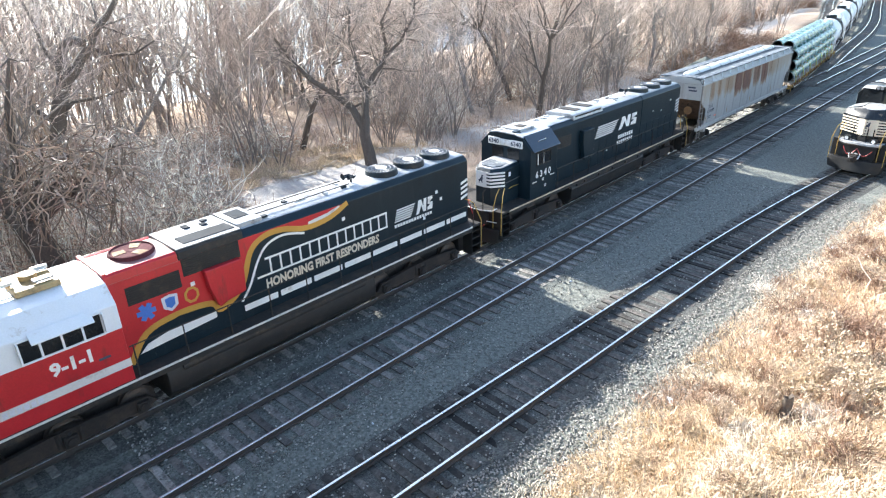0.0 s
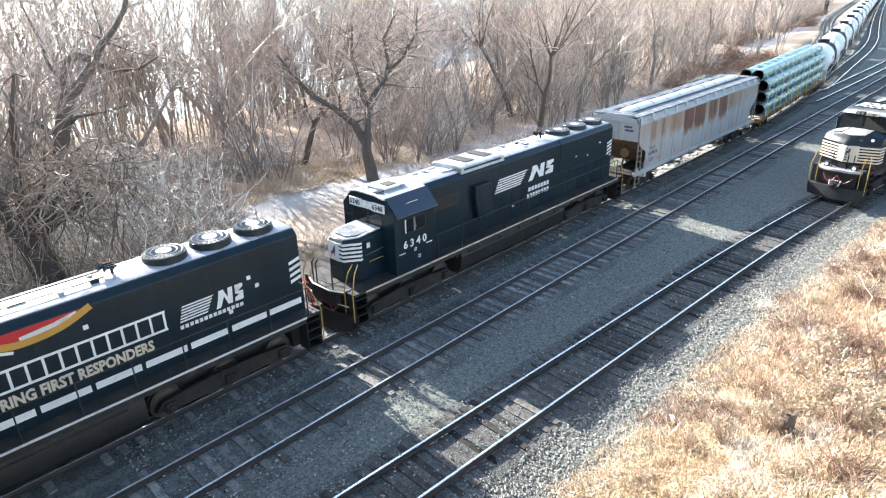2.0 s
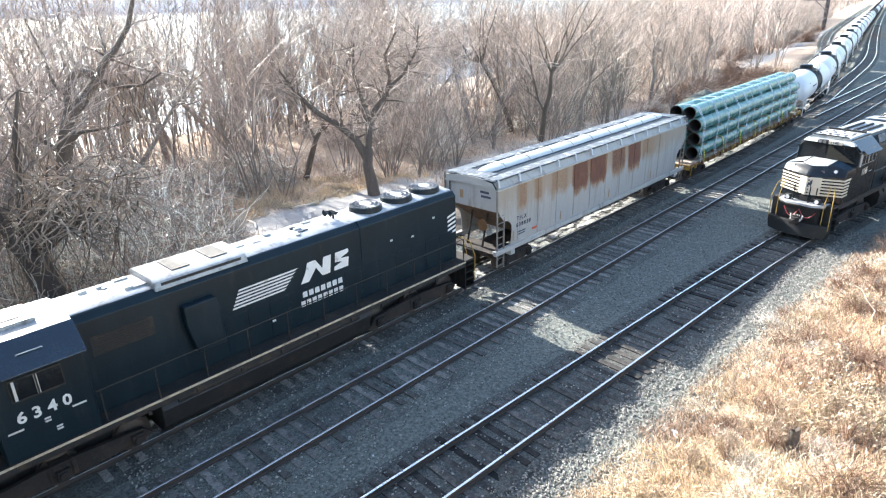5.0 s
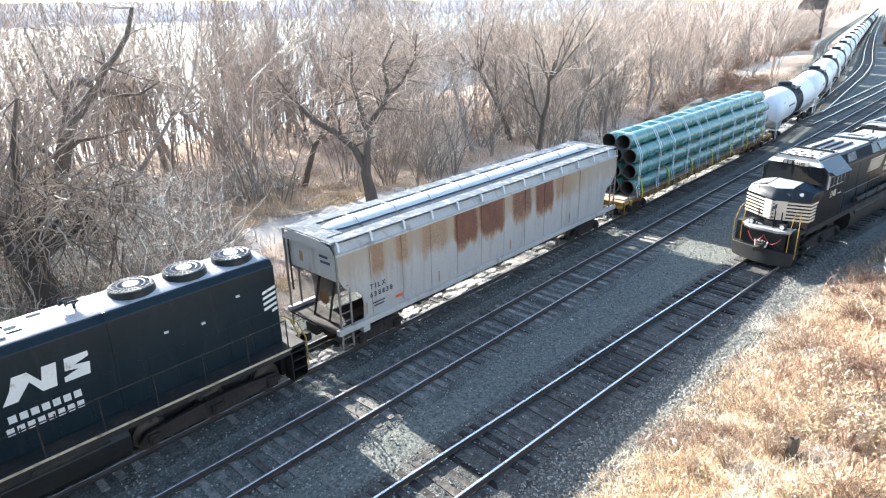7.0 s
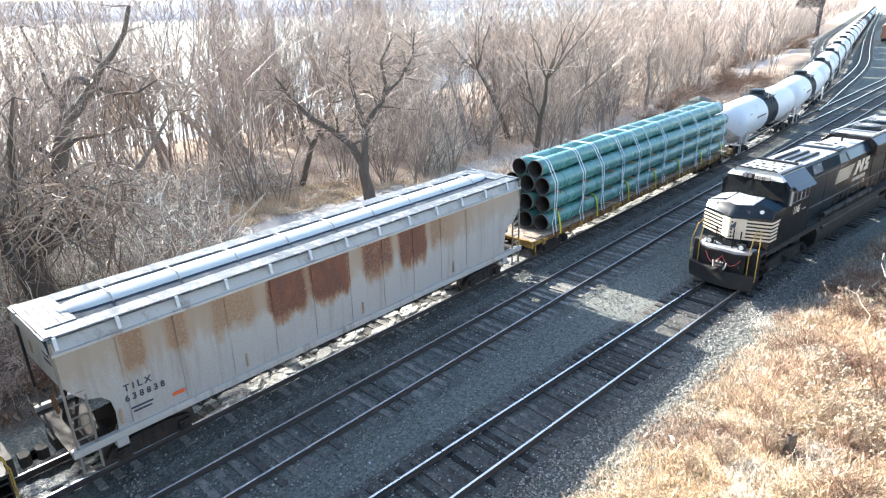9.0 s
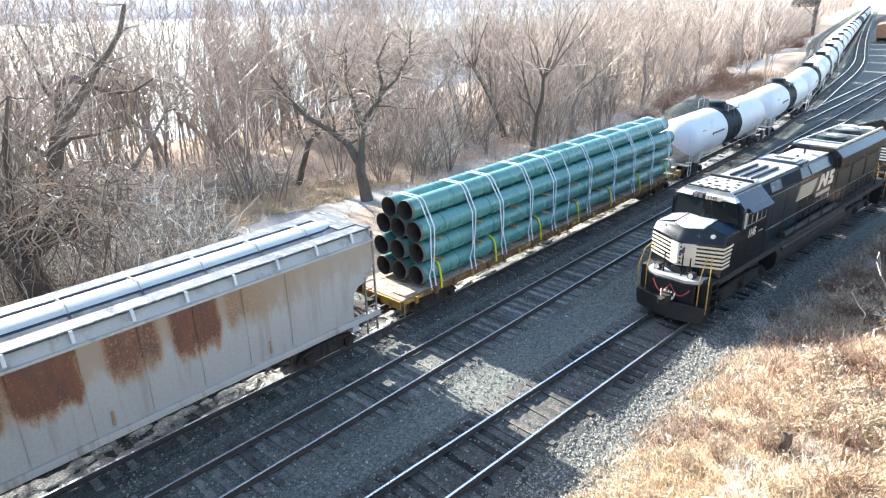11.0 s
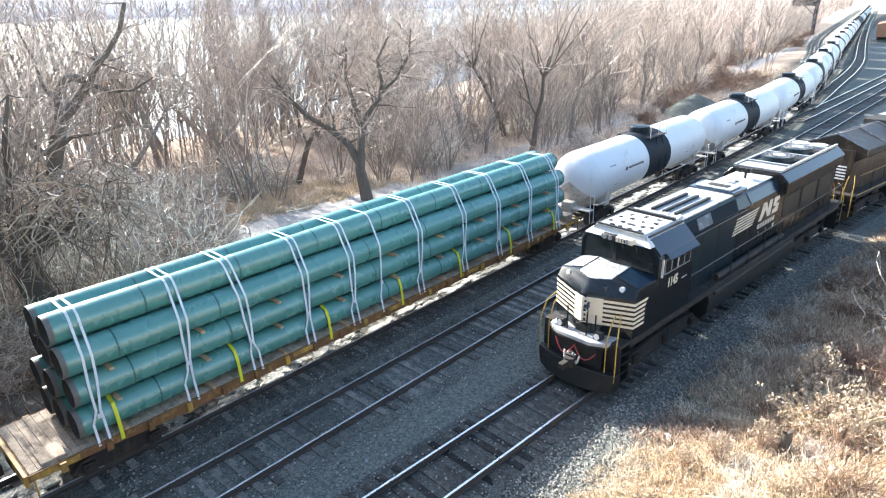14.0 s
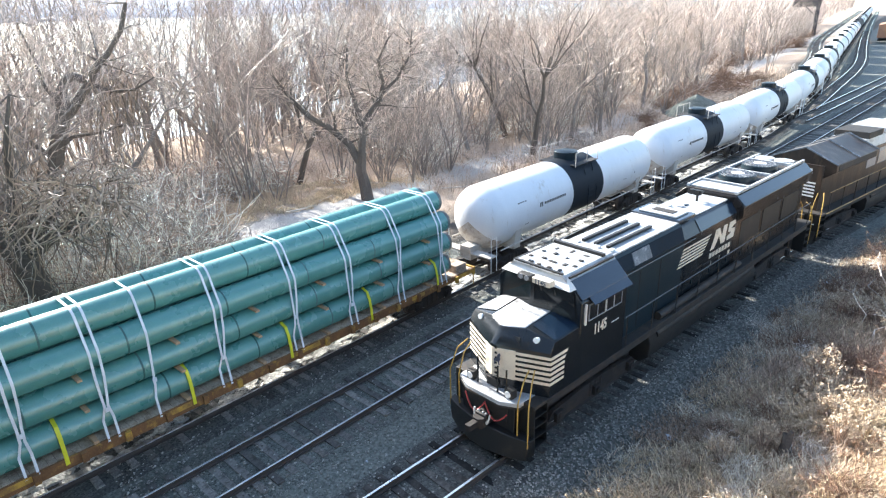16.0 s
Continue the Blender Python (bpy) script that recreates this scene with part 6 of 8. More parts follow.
        part("quarter_window", M().box(*sorted((sx * 1.508, sx * 1.516)), 2.75, 3.2, 3.42, 3.98), GLASS, cab, "dark glass", smooth=False)
    lettering("9-1-1", 0.50, 4.18, 2.72, 1.505, WHITE, cab, "side", 0.02)
    part("stencil_bar", M().box(1.502, 1.51, 5.3, 5.6, 2.62, 2.69), INK, cab, smooth=False)
    rnd = random.Random(9)
    ac = part("air_conditioner", M().box(-0.85, 0.5, 2.7, 3.8, 4.63, 4.83), TAN, cab, "tan dusty roof unit", bevel=0.04)
    part("unit_lid", M().box(-0.7, 0.35, 2.85, 3.6, 4.83, 4.87), TAN, ac, bevel=0.01)
    ac2 = part("air_conditioner", M().box(-0.7, 0.6, 4.15, 5.2, 4.63, 4.80), TAN, cab, "tan dusty roof unit", bevel=0.04)
    part("unit_lid", M().cyl((-0.1, 4.65, 4.80), (-0.1, 4.65, 4.95), 0.22, n=14), TAN, ac2)
    roof_bits(c, 2.8, 5.4, 4.86, rnd, 9, 0.5)
    part("hood", M().prism(HOOD, 6.05, 20.75), BLACK, c, bevel=0.02)
    part("hood_roof", M().prism(((-0.74, 4.575), (0.0, 4.625), (0.74, 4.575), (0.7, 4.60), (0.0, 4.65), (-0.7, 4.60)), 10.3, 20.7), ROOFGREY, c)
    part("hood_roof", M().prism(((-0.97, 4.36), (-0.79, 4.57), (0.0, 4.63), (0.79, 4.57), (0.97, 4.36), (0.76, 4.60), (0.0, 4.66), (-0.76, 4.60)), 6.06, 8.1), STAINED, c, "pale roof with red edges and stains")
    part("roof_edge", M().box(-0.92, 0.92, 6.06, 6.16, 4.62, 4.68), RED, c)
    for sx in (-1, 1):
        part("red_shoulder", M().loft([[(sx * 0.968, y, 4.33), (sx * 0.945, y, 4.58), (sx * 0.88, y, 4.64), (sx * 0.76, y, 4.61)] for y in (6.07, 8.09)]), RED, c, bevel=0.01)
    maroon = mat("faded_maroon_paint", (0.10, 0.035, 0.04), 0.85, vary=0.4, dirt=(0.2, 0.11, 0.11), dirt_amount=0.3, specular=0.1)
    f = part("roof_fan", M().cyl((-0.06, 7.25, 4.62), (-0.06, 7.25, 4.70), 0.64, 0.62, n=28), maroon, c, "faded maroon round roof fan")
    part("fan_ring", M().tube([(-0.06 + 0.58 * math.cos(0.2618 * k), 7.25 + 0.58 * math.sin(0.2618 * k), 4.71) for k in range(25)], [0.03] * 25, 5), maroon, f)
    for k in range(3):
        a = 0.5 + 2.094 * k
        blade = [(0.14, -0.16), (0.46, -0.2), (0.52, 0.1), (0.16, 0.08)]
        part("fan_blade", M().slab([(-0.06 + u * math.cos(a) - v * math.sin(a), 7.25 + u * math.sin(a) + v * math.cos(a)) for u, v in blade], 4.702, 4.715), RUSTPALE, f)
    # livery on the hood, level by level outwards
    wave = rounded([(6.2, 1.80), (6.8, 2.57), (7.82, 2.77), (8.8, 2.67), (9.1, 2.35), (9.87, 2.81), (10.35, 3.85), (10.9, 4.20), (11.6, 4.21), (12.5, 3.98), (13.5, 4.05), (14.3, 4.36)])
    both(c, "red_panel", M().plate([(6.06, 1.68)] + wave + [(6.06, 4.36)], 0.951, 0.957), RED, "red hood side")
    both(c, "gold_swoosh", ribbon(wave, 0.19, 0.957, 0.963), GOLD, "gold wave")
    both(c, "white_swoosh", ribbon(rounded([(9.8, 2.30), (10.15, 2.72), (10.55, 3.45), (10.95, 3.88), (11.6, 4.02), (12.4, 3.82)]), 0.08, 0.957, 0.964), WHITE)
    both(c, "gold_swoosh", ribbon([(12.6, 4.1), (13.4, 4.18), (13.95, 4.3)], 0.12, 0.957, 0.962), SILVER)
    lad = M()
    lad.box(0.957, 0.965, 10.45, 16.1, 2.84, 2.91).box(0.957, 0.965, 10.8, 16.1, 3.40, 3.47)
    both(c, "ladder_side", lad, WHITE, "white ladder emblem side rails")
    for k in range(14):
        y = 10.95 + 0.39 * k
        part("ladder_rung", M().box(0.957, 0.965, y, y + 0.065, 2.91, 3.40), WHITE, c, smooth=False)
    both(c, "black_strip", M().box(0.956, 0.960, 9.9, 16.2, 2.30, 2.80), BLACK)
    lettering("HONORING FIRST RESPONDERS", 0.44, 10.72, 2.41, 0.962, CREAM, c, "side", 0.018, squeeze=0.77)
    for k in range(8):
        y = 9.85 + 1.36 * k
        both(c, "white_band", M().box(0.957, 0.965, y, y + 1.24, 1.93, 2.14), WHITE, "broken white line")
    both(c, "grey_skirt", M().box(0.952, 0.956, 6.9, 20.6, 1.70, 1.88), BLACK)
    both(c, "white_band", M().plate([(6.5, 2.0), (8.9, 2.15), (8.9, 2.36), (7.4, 2.36), (6.75, 2.22)], 0.957, 0.965), WHITE)
    both(c, "black_patch", M().plate([(7.0, 2.4), (8.75, 2.4), (8.6, 2.62), (7.8, 2.70), (7.2, 2.58)], 0.957, 0.964), BLACK)
    emblem(c, 16.42, 2.88, 2.15, 0.56, 0.957, WHITE)
    caption_bars(c, 16.45, 2.68, 2.1, 0.12, 0.957, WHITE, 14)
    for y, z in ((18.75, 3.45), (19.0, 3.1), (14.0, 3.75), (8.3, 3.45), (18.0, 2.55)):
        part("marker_plate", M().box(0.957, 0.966, y, y + 0.13, z, z + 0.13), WHITE, c, smooth=False)
    star = M()
    for k in range(3):
        a = math.pi * k / 3
        d = Vector((math.cos(a), math.sin(a))) * 0.27
        n = Vector((-d.y, d.x)).normalized() * 0.075
        star.plate([tuple(Vector((6.92, 3.2)) + q) for q in (-d - n, d - n, d + n, -d + n)], 1.02 - 0.06 + 0.002 * k, 0.972 + 0.002 * k)
    part("round_badge", star, BLUEBADGE, c, "blue six-armed star badge", smooth=False)
    part("shield_badge", M().plate([(7.38, 3.42), (7.62, 3.47), (7.86, 3.42), (7.84, 3.08), (7.62, 2.93), (7.40, 3.08)], 0.957, 0.968), PALEBADGE, c, "pale shield badge", smooth=False)
    part("shield_badge", M().plate([(7.47, 3.36), (7.62, 3.39), (7.77, 3.36), (7.75, 3.12), (7.62, 3.03), (7.49, 3.12)], 0.968, 0.972), BLUEBADGE, c, "pale shield badge", smooth=False)
    part("cross_badge", M().plate([(8.27 + 0.24 * math.cos(k * 0.785 + 0.39), 3.2 + 0.27 * math.sin(k * 0.785 + 0.39)) for k in range(8)], 0.957, 0.968), GOLD, c, "red and gold badge", smooth=False)
    part("cross_badge", M().plate([(8.27 + 0.16 * math.cos(k * 0.785 + 0.39), 3.2 + 0.18 * math.sin(k * 0.785 + 0.39)) for k in range(8)], 0.968, 0.972), RED, c, "red and gold badge", smooth=False)
    louvre(c, 6.5, 8.05, 3.55, 4.1, 0.957, 8)
    louvre(c, 8.15, 10.0, 3.82, 4.36, 0.957, 8)
    for sx in (-1, 1):
        part("filter_box", M().plate([(8.7, 3.85), (9.9, 3.85), (9.95, 3.5), (9.9, 2.75), (8.95, 2.6), (8.75, 3.3)], *sorted((sx * 0.965, sx * 1.18))), RED, c, bevel=0.03)
    part("brake_blister", M().prism(((-0.96, 4.34), (0.96, 4.34), (0.95, 4.58), (0.88, 4.66), (-0.88, 4.66), (-0.95, 4.58)), 8.1, 10.2), DULLBLACK, c, bevel=0.03)
    part("blister_lid", M().box(-0.86, 0.90, 8.12, 10.18, 4.66, 4.69), ROOFGREY, c, "pale roof plate", smooth=False)
    part("dark_walkway", M().box(0.12, 0.70, 8.45, 10.1, 4.69, 4.71), HOODSIDE, c, "dark blue-grey roof strip", smooth=False)
    for x, y, w in ((-0.5, 9.1, 0.16), (-0.3, 9.6, 0.12), (-0.6, 9.75, 0.1)):
        part("roof_fitting", M().box(x - w, x + w, y - 0.1, y + 0.1, 4.69, 4.73), HOODSIDE, c, bevel=0.015)
    part("roof_hatch", M().box(-0.80, 0.66, 10.2, 11.1, 4.60, 4.74), ROOFGREY, c, "pale raised roof hatch", bevel=0.02)
    part("brake_vent", M().box(-0.55, 0.18, 10.42, 10.92, 4.74, 4.76), HOODSIDE, c, smooth=False)
    for y in (16.8, 18.25, 19.75):
        fan(c, y, 4.6, 0.62)
    horn(c, 15.3, 4.65)
    for x in (-0.25, 0.25):
        grab(c, [(x, 10.5, 4.72), (x, 15.0, 4.72)], DULLBLACK, 0.02)
    for k in range(4):
        part("chevron", M().plate([(20.3, 2.75 + 0.22 * k), (20.72, 2.85 + 0.22 * k), (20.72, 2.96 + 0.22 * k), (20.3, 2.86 + 0.22 * k)], 0.957, 0.965), WHITE, c, "white slanted marker bar", smooth=False)
    roof_bits(c, 10.6, 15.0, 4.63, rnd, 6, 0.6)
    for sx in (-1, 1):
        rail_run(c, sx * 1.46, [(6.1, 2.66), (20.6, 2.66)], deck, DULLBLACK, DULLBLACK, [6.2 + 1.43 * k for k in range(11)])
    return c, L


def wide_cab_locomotive():
    """Modern black locomotive with a wide striped nose, number 1145."""
    L, deck = 22.66, 1.76
    c = root("locomotive", "black modern freight locomotive with wide white-striped nose, number 1145", "locomotive", "locomotives")
    chassis(c, L, deck, 0.53, (4.3, 18.3), BOGIE, (6.95, 15.6))
    pilot(c, 0.52, -1, deck - 0.1, spread=1.1)
    pilot(c, L - 0.72, 1, deck, plow=False)
    # end platform with anticlimber
    apron = [(-1.15, 1.45), (-1.12, 0.55), (-0.62, 0.28), (0.62, 0.28), (1.12, 0.55), (1.15, 1.45)]
    part("anticlimber", M().slab(apron, deck - 0.12, deck + 0.02), ROOFGREY, c, "dusty pale buffer ledge", bevel=0.02)
    part("anticlimber_edge", M().slab([(x * 1.01, y - 0.01) for x, y in apron], deck - 0.17, deck - 0.10), DULLBLACK, c)
    fringe(c, 0.52, -1, deck - 0.05, 1.12)
    fringe(c, L - 0.72, 1, deck)
    for x in (-0.72, 0.72):
        d = part("ditch_light_case", M().box(x - 0.14, x + 0.14, 0.55, 0.78, deck + 0.02, deck + 0.28), DULLBLACK, c, bevel=0.02)
        part("ditch_light", M().cyl((x, 0.55, deck + 0.15), (x, 0.52, deck + 0.15), 0.10, n=16), HEADLAMP, d)
    for x in (-0.45, 0.3, 0.62):
        grab(c, [(x, 0.6, deck), (x, 0.6, deck + 0.85)], DARKPAINT, 0.03)
    grab(c, [(-0.45, 0.6, deck + 0.55), (-0.1, 0.55, deck + 0.45), (0.3, 0.6, deck + 0.55)], DARKPAINT, 0.014)
    hose(c, -0.72, 0.05, 0.36, 1.45, HOSE, 0.42, 0.024)
    hose(c, 0.05, 0.85, 0.36, 1.4, HOSE, 0.34, 0.024)
    for x in (-0.3, -0.12, 0.14):
        hose(c, x, x + 0.16, 0.3, 1.15, SILVER, 0.3, 0.03)
    part("coupler_shank", M().box(-0.2, 0.2, 0.2, 0.55, 0.72, 1.12), DULLBLACK, c, bevel=0.03)
    part("marker_plate", M().box(0.35, 0.85, 0.5, 0.53, 0.62, 0.67), SILVER, c)
    # nose
    low = [(-1.5, 2.75), (-1.5, 1.38), (-0.08, 0.72), (0.08, 0.72), (1.5, 1.38), (1.5, 2.75)]
    mid = [(-1.46, 2.75), (-1.46, 1.55), (-0.10, 1.0), (0.10, 1.0), (1.46, 1.55), (1.46, 2.75)]
    lid = [(-0.62, 2.75), (-0.62, 1.36), (-0.08, 1.08), (0.08, 1.08), (0.62, 1.36), (0.62, 2.75)]
    rings = [[(x, y, deck) for x, y in low], [(x, y, 3.14) for x, y in low], [(x, y, 3.40 + 0.03 * (y - 1.0)) for x, y in mid], [(x, y, 3.56 + 0.09 * (y - 1.0)) for x, y in lid]]
    part("nose", M().loft(rings), DARKPAINT, c, bevel=0.015)
    part("nose_top", M().loft([[(x * 0.98, y + 0.01, 3.562 + 0.09 * (y - 1.0)) for x, y in lid], [(x * 0.95, y + 0.03, 3.585 + 0.09 * (y - 1.0)) for x, y in lid]]), ROOFGREY, c, "dusty nose top with sun glare in its grey", bevel=0.01)
    # sunward shoulder pale, far one black: the sun's glare is put into the colour
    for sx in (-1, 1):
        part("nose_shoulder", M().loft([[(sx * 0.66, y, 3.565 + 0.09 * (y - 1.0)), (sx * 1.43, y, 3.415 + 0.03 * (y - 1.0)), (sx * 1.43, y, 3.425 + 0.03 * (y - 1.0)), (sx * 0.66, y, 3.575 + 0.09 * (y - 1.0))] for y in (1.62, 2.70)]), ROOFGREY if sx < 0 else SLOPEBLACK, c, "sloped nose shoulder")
    part("nose_hatch", M().loft([[(x, 1.0 + 0.02 * k, 3.22), (x, 1.02 + 0.02 * k, 3.22), (x, 1.12 + 0.02 * k, 3.40), (x, 1.10 + 0.02 * k, 3.40)] for k, x in enumerate((0.22, 0.42, 0.62))]), PILOTBLACK, c)
    nose_bands(c, [(-1.505, 2.0)] + low[1:5] + [(1.505, 2.0)], (2.14, 2.30, 2.46, 2.62, 2.78, 2.94), 0.085, CREAM)
    for k in range(6):
        both(c, "nose_stripe", M().plate([(1.98, 2.14 + 0.16 * k), (1.66 + 0.09 * k, 2.14 + 0.16 * k), (1.70 + 0.09 * k, 2.225 + 0.16 * k), (1.98, 2.225 + 0.16 * k)], 1.49, 1.508), CREAM)
    part("nose_panel", M().loft([[(-0.36, 0.825, z), (0.0, 0.69, z), (0.62, 0.945, z), (0.62, 0.965, z), (0.0, 0.73, z), (-0.36, 0.865, z)] for z in (2.14, 3.06)]), CREAM, c, "white panel at the nose tip")
    horse(c, 0.72, 2.66, 0.30, INK, 0.18)
    for sx in (-1, 1):
        part("marker_light", M().cyl((sx * 1.02, 1.42, 3.38), (sx * 1.03, 1.30, 3.40), 0.085, n=12), HEADLAMP, c)
    part("nose_door", M().box(-0.2, 0.2, 0.70, 0.74, 1.8, 2.05), DULLBLACK, c)
    part("grab_iron", M().tube([(-0.1, 2.1, 3.66), (-0.1, 2.1, 3.78), (0.42, 2.1, 3.78), (0.42, 2.1, 3.66)], [0.015] * 4, 5), SILVER, c)
    # cab
    prof = ((-1.5, deck), (1.5, deck), (1.5, 4.16), (1.08, 4.62), (0.9, 4.78), (-0.9, 4.78), (-1.08, 4.62), (-1.5, 4.16))
    cab = part("cab", M().prism(prof, 2.7, 5.05), DARKPAINT, c, bevel=0.02)
    brow = [(-1.26, 4.50), (1.26, 4.50), (1.16, 4.62), (0.92, 4.80), (-0.92, 4.80), (-1.16, 4.62)]
    part("brow", M().loft([[(x * 0.98, 2.22 + 0.20 * abs(x) + 1.0 * (z - 4.50), z) for x, z in brow], [(x, 2.75, z) for x, z in brow]]), SILVER, cab, "pale brow over the windshield", bevel=0.008)
    part("cab_roof", M().prism(((-1.06, 4.64), (-0.88, 4.80), (0.88, 4.80), (1.06, 4.64), (1.0, 4.72), (0.88, 4.84), (-0.88, 4.84), (-1.0, 4.72)), 2.6, 5.05), ROOFGREY, cab, "dusty black roof with sun glare in its grey")
    for sx in (-1, 1):
        part("windshield", M().loft([[(sx * 0.06, 2.38, 3.70), (sx * 1.34, 2.66, 3.62), (sx * 1.22, 2.66, 4.44), (sx * 0.06, 2.46, 4.44)],
                                     [(sx * 0.06, 2.7, 3.70), (sx * 1.34, 2.71, 3.62), (sx * 1.22, 2.71, 4.44), (sx * 0.06, 2.7, 4.44)]]), GLASS, cab, "dark glass", smooth=False)
        part("roof_slope", M().loft([[(sx * 1.05, y, 4.66), (sx * 1.49, y, 4.23), (sx * 1.50, y, 4.26), (sx * 1.06, y, 4.70)] for y in (2.72, 5.02)]), SLOPEBLACK, cab, "glossy sloped cab roof side", bevel=0.008)
        part("sun_visor", M().loft([[(sx * 1.48, y, 4.23), (sx * 1.70, y, 4.05), (sx * 1.70, y, 4.08), (sx * 1.49, y, 4.26)] for y in (3.05, 5.0)]), SLOPEBLACK, cab)
        windowed(cab, 3.05, 4.75, 3.50, 4.02, sx * 1.5, FAN, 4, 0.025)
        part("window_seal", M().box(*sorted((sx * 1.504, sx * 1.535)), 3.88, 3.93, 3.52, 4.00), SILVER, cab, "pale sliding sash", smooth=False)
        part("mirror_frame", M().box(*sorted((sx * 1.50, sx * 1.56)), 2.84, 2.89, 3.46, 4.10), SILVER, cab, "pale upright mirror frame")
    part("windshield_post", M().box(-0.06, 0.06, 2.40, 2.7, 3.62, 4.46), DARKPAINT, cab)
    hc = part("headlight_case", M().box(-0.46, 0.04, 2.25, 2.5, 4.52, 4.69), DULLBLACK, cab, bevel=0.04)
    for x in (-0.29, -0.08):
        part("headlight", M().cyl((x - 0.02, 2.25, 4.605), (x - 0.02, 2.225, 4.605), 0.078, n=16), FAN, hc, "unlit grey lens")
    nb = part("number_board", M().box(0.08, 0.70, 2.27, 2.52, 4.51, 4.69), CREAM, cab, bevel=0.02)
    lettering("1145", 0.20, 2.265, 4.53, 0.17, INK, nb, "end", 0.004)
    for x in (0.3, 0.8):
        part("wiper", M().tube([(x, 2.36, 4.46), (x + 0.02, 2.40, 4.30)], [0.02, 0.02], 5), DULLBLACK, cab)
    lettering("1145", 0.46, 3.36, 2.95, 1.505, CREAM, cab, "side", 0.016, squeeze=0.74)
    part("stencil_bar", M().box(1.502, 1.51, 4.3, 4.7, 2.98, 3.01), SILVER, cab, smooth=False)
    rnd = random.Random(14)
    for x, y, w, l in ((-0.70, 2.75, 0.05, 0.05), (-0.42, 2.85, 0.09, 0.04), (-0.1, 2.80, 0.05, 0.05), (0.25, 2.82, 0.06, 0.05), (0.6, 2.85, 0.05, 0.06), (-0.72, 3.2, 0.05, 0.06), (-0.30, 3.3, 0.07, 0.05),
                       (0.05, 3.25, 0.14, 0.05), (0.45, 3.3, 0.06, 0.09), (0.72, 3.4, 0.06, 0.06), (-0.66, 3.75, 0.06, 0.05), (-0.25, 3.8, 0.06, 0.06), (0.2, 3.75, 0.05, 0.06), (0.62, 3.85, 0.07, 0.05),
                       (-0.5, 4.2, 0.05, 0.1), (0.0, 4.3, 0.05, 0.12), (0.5, 4.3, 0.09, 0.06)):
        part("roof_fitting", M().box(x - w, x + w, y - l, y + l, 4.83, 4.85 + 0.05 * rnd.random()), rnd.choice((PILOTBLACK, DULLBLACK, DARKPAINT)), cab, bevel=0.012)
    for x in (-1.0, 1.0):
        part("rain_strip", M().box(x - 0.03, x + 0.03, 2.75, 4.95, 4.74, 4.80), PILOTBLACK, cab)
    part("rain_strip", M().box(-0.9, 0.9, 4.55, 4.68, 4.83, 4.93), PILOTBLACK, cab)
    part("rain_strip", M().box(-0.85, 0.85, 2.62, 2.70, 4.83, 4.89), PILOTBLACK, cab)
    # hood in three lengths
    part("hood", M().prism(((-1.15, deck), (1.15, deck), (1.15, 4.12), (0.98, 4.58), (0.88, 4.68), (-0.88, 4.68), (-0.98, 4.58), (-1.15, 4.12)), 5.05, 9.3), BLACK, c, bevel=0.02, smooth=False)
    part("hood_roof", M().box(-0.90, 0.90, 5.1, 9.2, 4.68, 4.73), ROOFGREY, c, "dusty black roof with sun glare in its grey", bevel=0.01)
    for x in (-0.45, 0.0, 0.45):
        part("roof_rib", M().box(x - 0.06, x + 0.06, 5.5, 8.1, 4.73, 4.82), PILOTBLACK, c, "dark raised rib", bevel=0.01)
    part("roof_panel", M().box(-0.92, 0.92, 9.2, 10.4, 4.68, 4.80), SLOPEBLACK, c, bevel=0.03)
    part("roof_panel", M().box(-0.72, 0.72, 9.35, 10.25, 4.80, 4.86), ROOFGREY, c, bevel=0.02)
    part("brake_vent", M().box(-0.35, 0.45, 9.6, 9.95, 4.86, 4.88), DULLBLACK, c, smooth=False)
    part("hood", M().prism(((-1.15, deck), (1.15, deck), (1.15, 4.12), (0.9, 4.50), (0.8, 4.58), (-0.8, 4.58), (-0.9, 4.50), (-1.15, 4.12)), 9.3, 13.5), DARKPAINT, c, bevel=0.02, smooth=False)
    for sx in (-1, 1):
        part("hood_slope", M().loft([[(sx * 1.155, y, 4.14), (sx * 0.905, y, 4.52), (sx * 0.91, y, 4.53), (sx * 1.16, y, 4.15)] for y in (10.45, 13.45)]), SLOPEBLACK, c, "glossy sloped hood shoulder")
    part("hood_roof", M().box(-0.78, 0.78, 10.4, 13.4, 4.58, 4.62), ROOFGREY, c, "dusty black roof with sun glare in its grey", bevel=0.01)
    part("hood", M().prism(((-1.15, deck), (1.15, deck), (1.15, 3.75), (1.40, 3.95), (1.40, 4.38), (1.02, 4.74), (-1.02, 4.74), (-1.40, 4.38), (-1.40, 3.95), (-1.15, 3.75)), 13.5, 20.9), SHEENHOOD, c, "black radiator section with brown reflection in its paint", bevel=0.02)
    for sx in (-1, 1):
        part("hood_slope", M().loft([[(sx * 1.405, y, 4.40), (sx * 1.06, y, 4.73), (sx * 1.065, y, 4.74), (sx * 1.41, y, 4.41)] for y in (13.55, 20.85)]), SLOPEBLACK, c, "glossy sloped hood shoulder")
        for y0, y1 in ((14.1, 16.0), (16.3, 18.2), (18.5, 20.4)):
            part("radiator_screen", M().box(*sorted((sx * 1.15, sx * 1.165)), y0, y1, 2.6, 3.6), PILOTBLACK, c, "dark recessed screen", smooth=False)
    part("hood_roof", M().box(-1.0, 1.0, 13.55, 20.85, 4.74, 4.78), DULLBLACK, c, "dark radiator top", bevel=0.01)
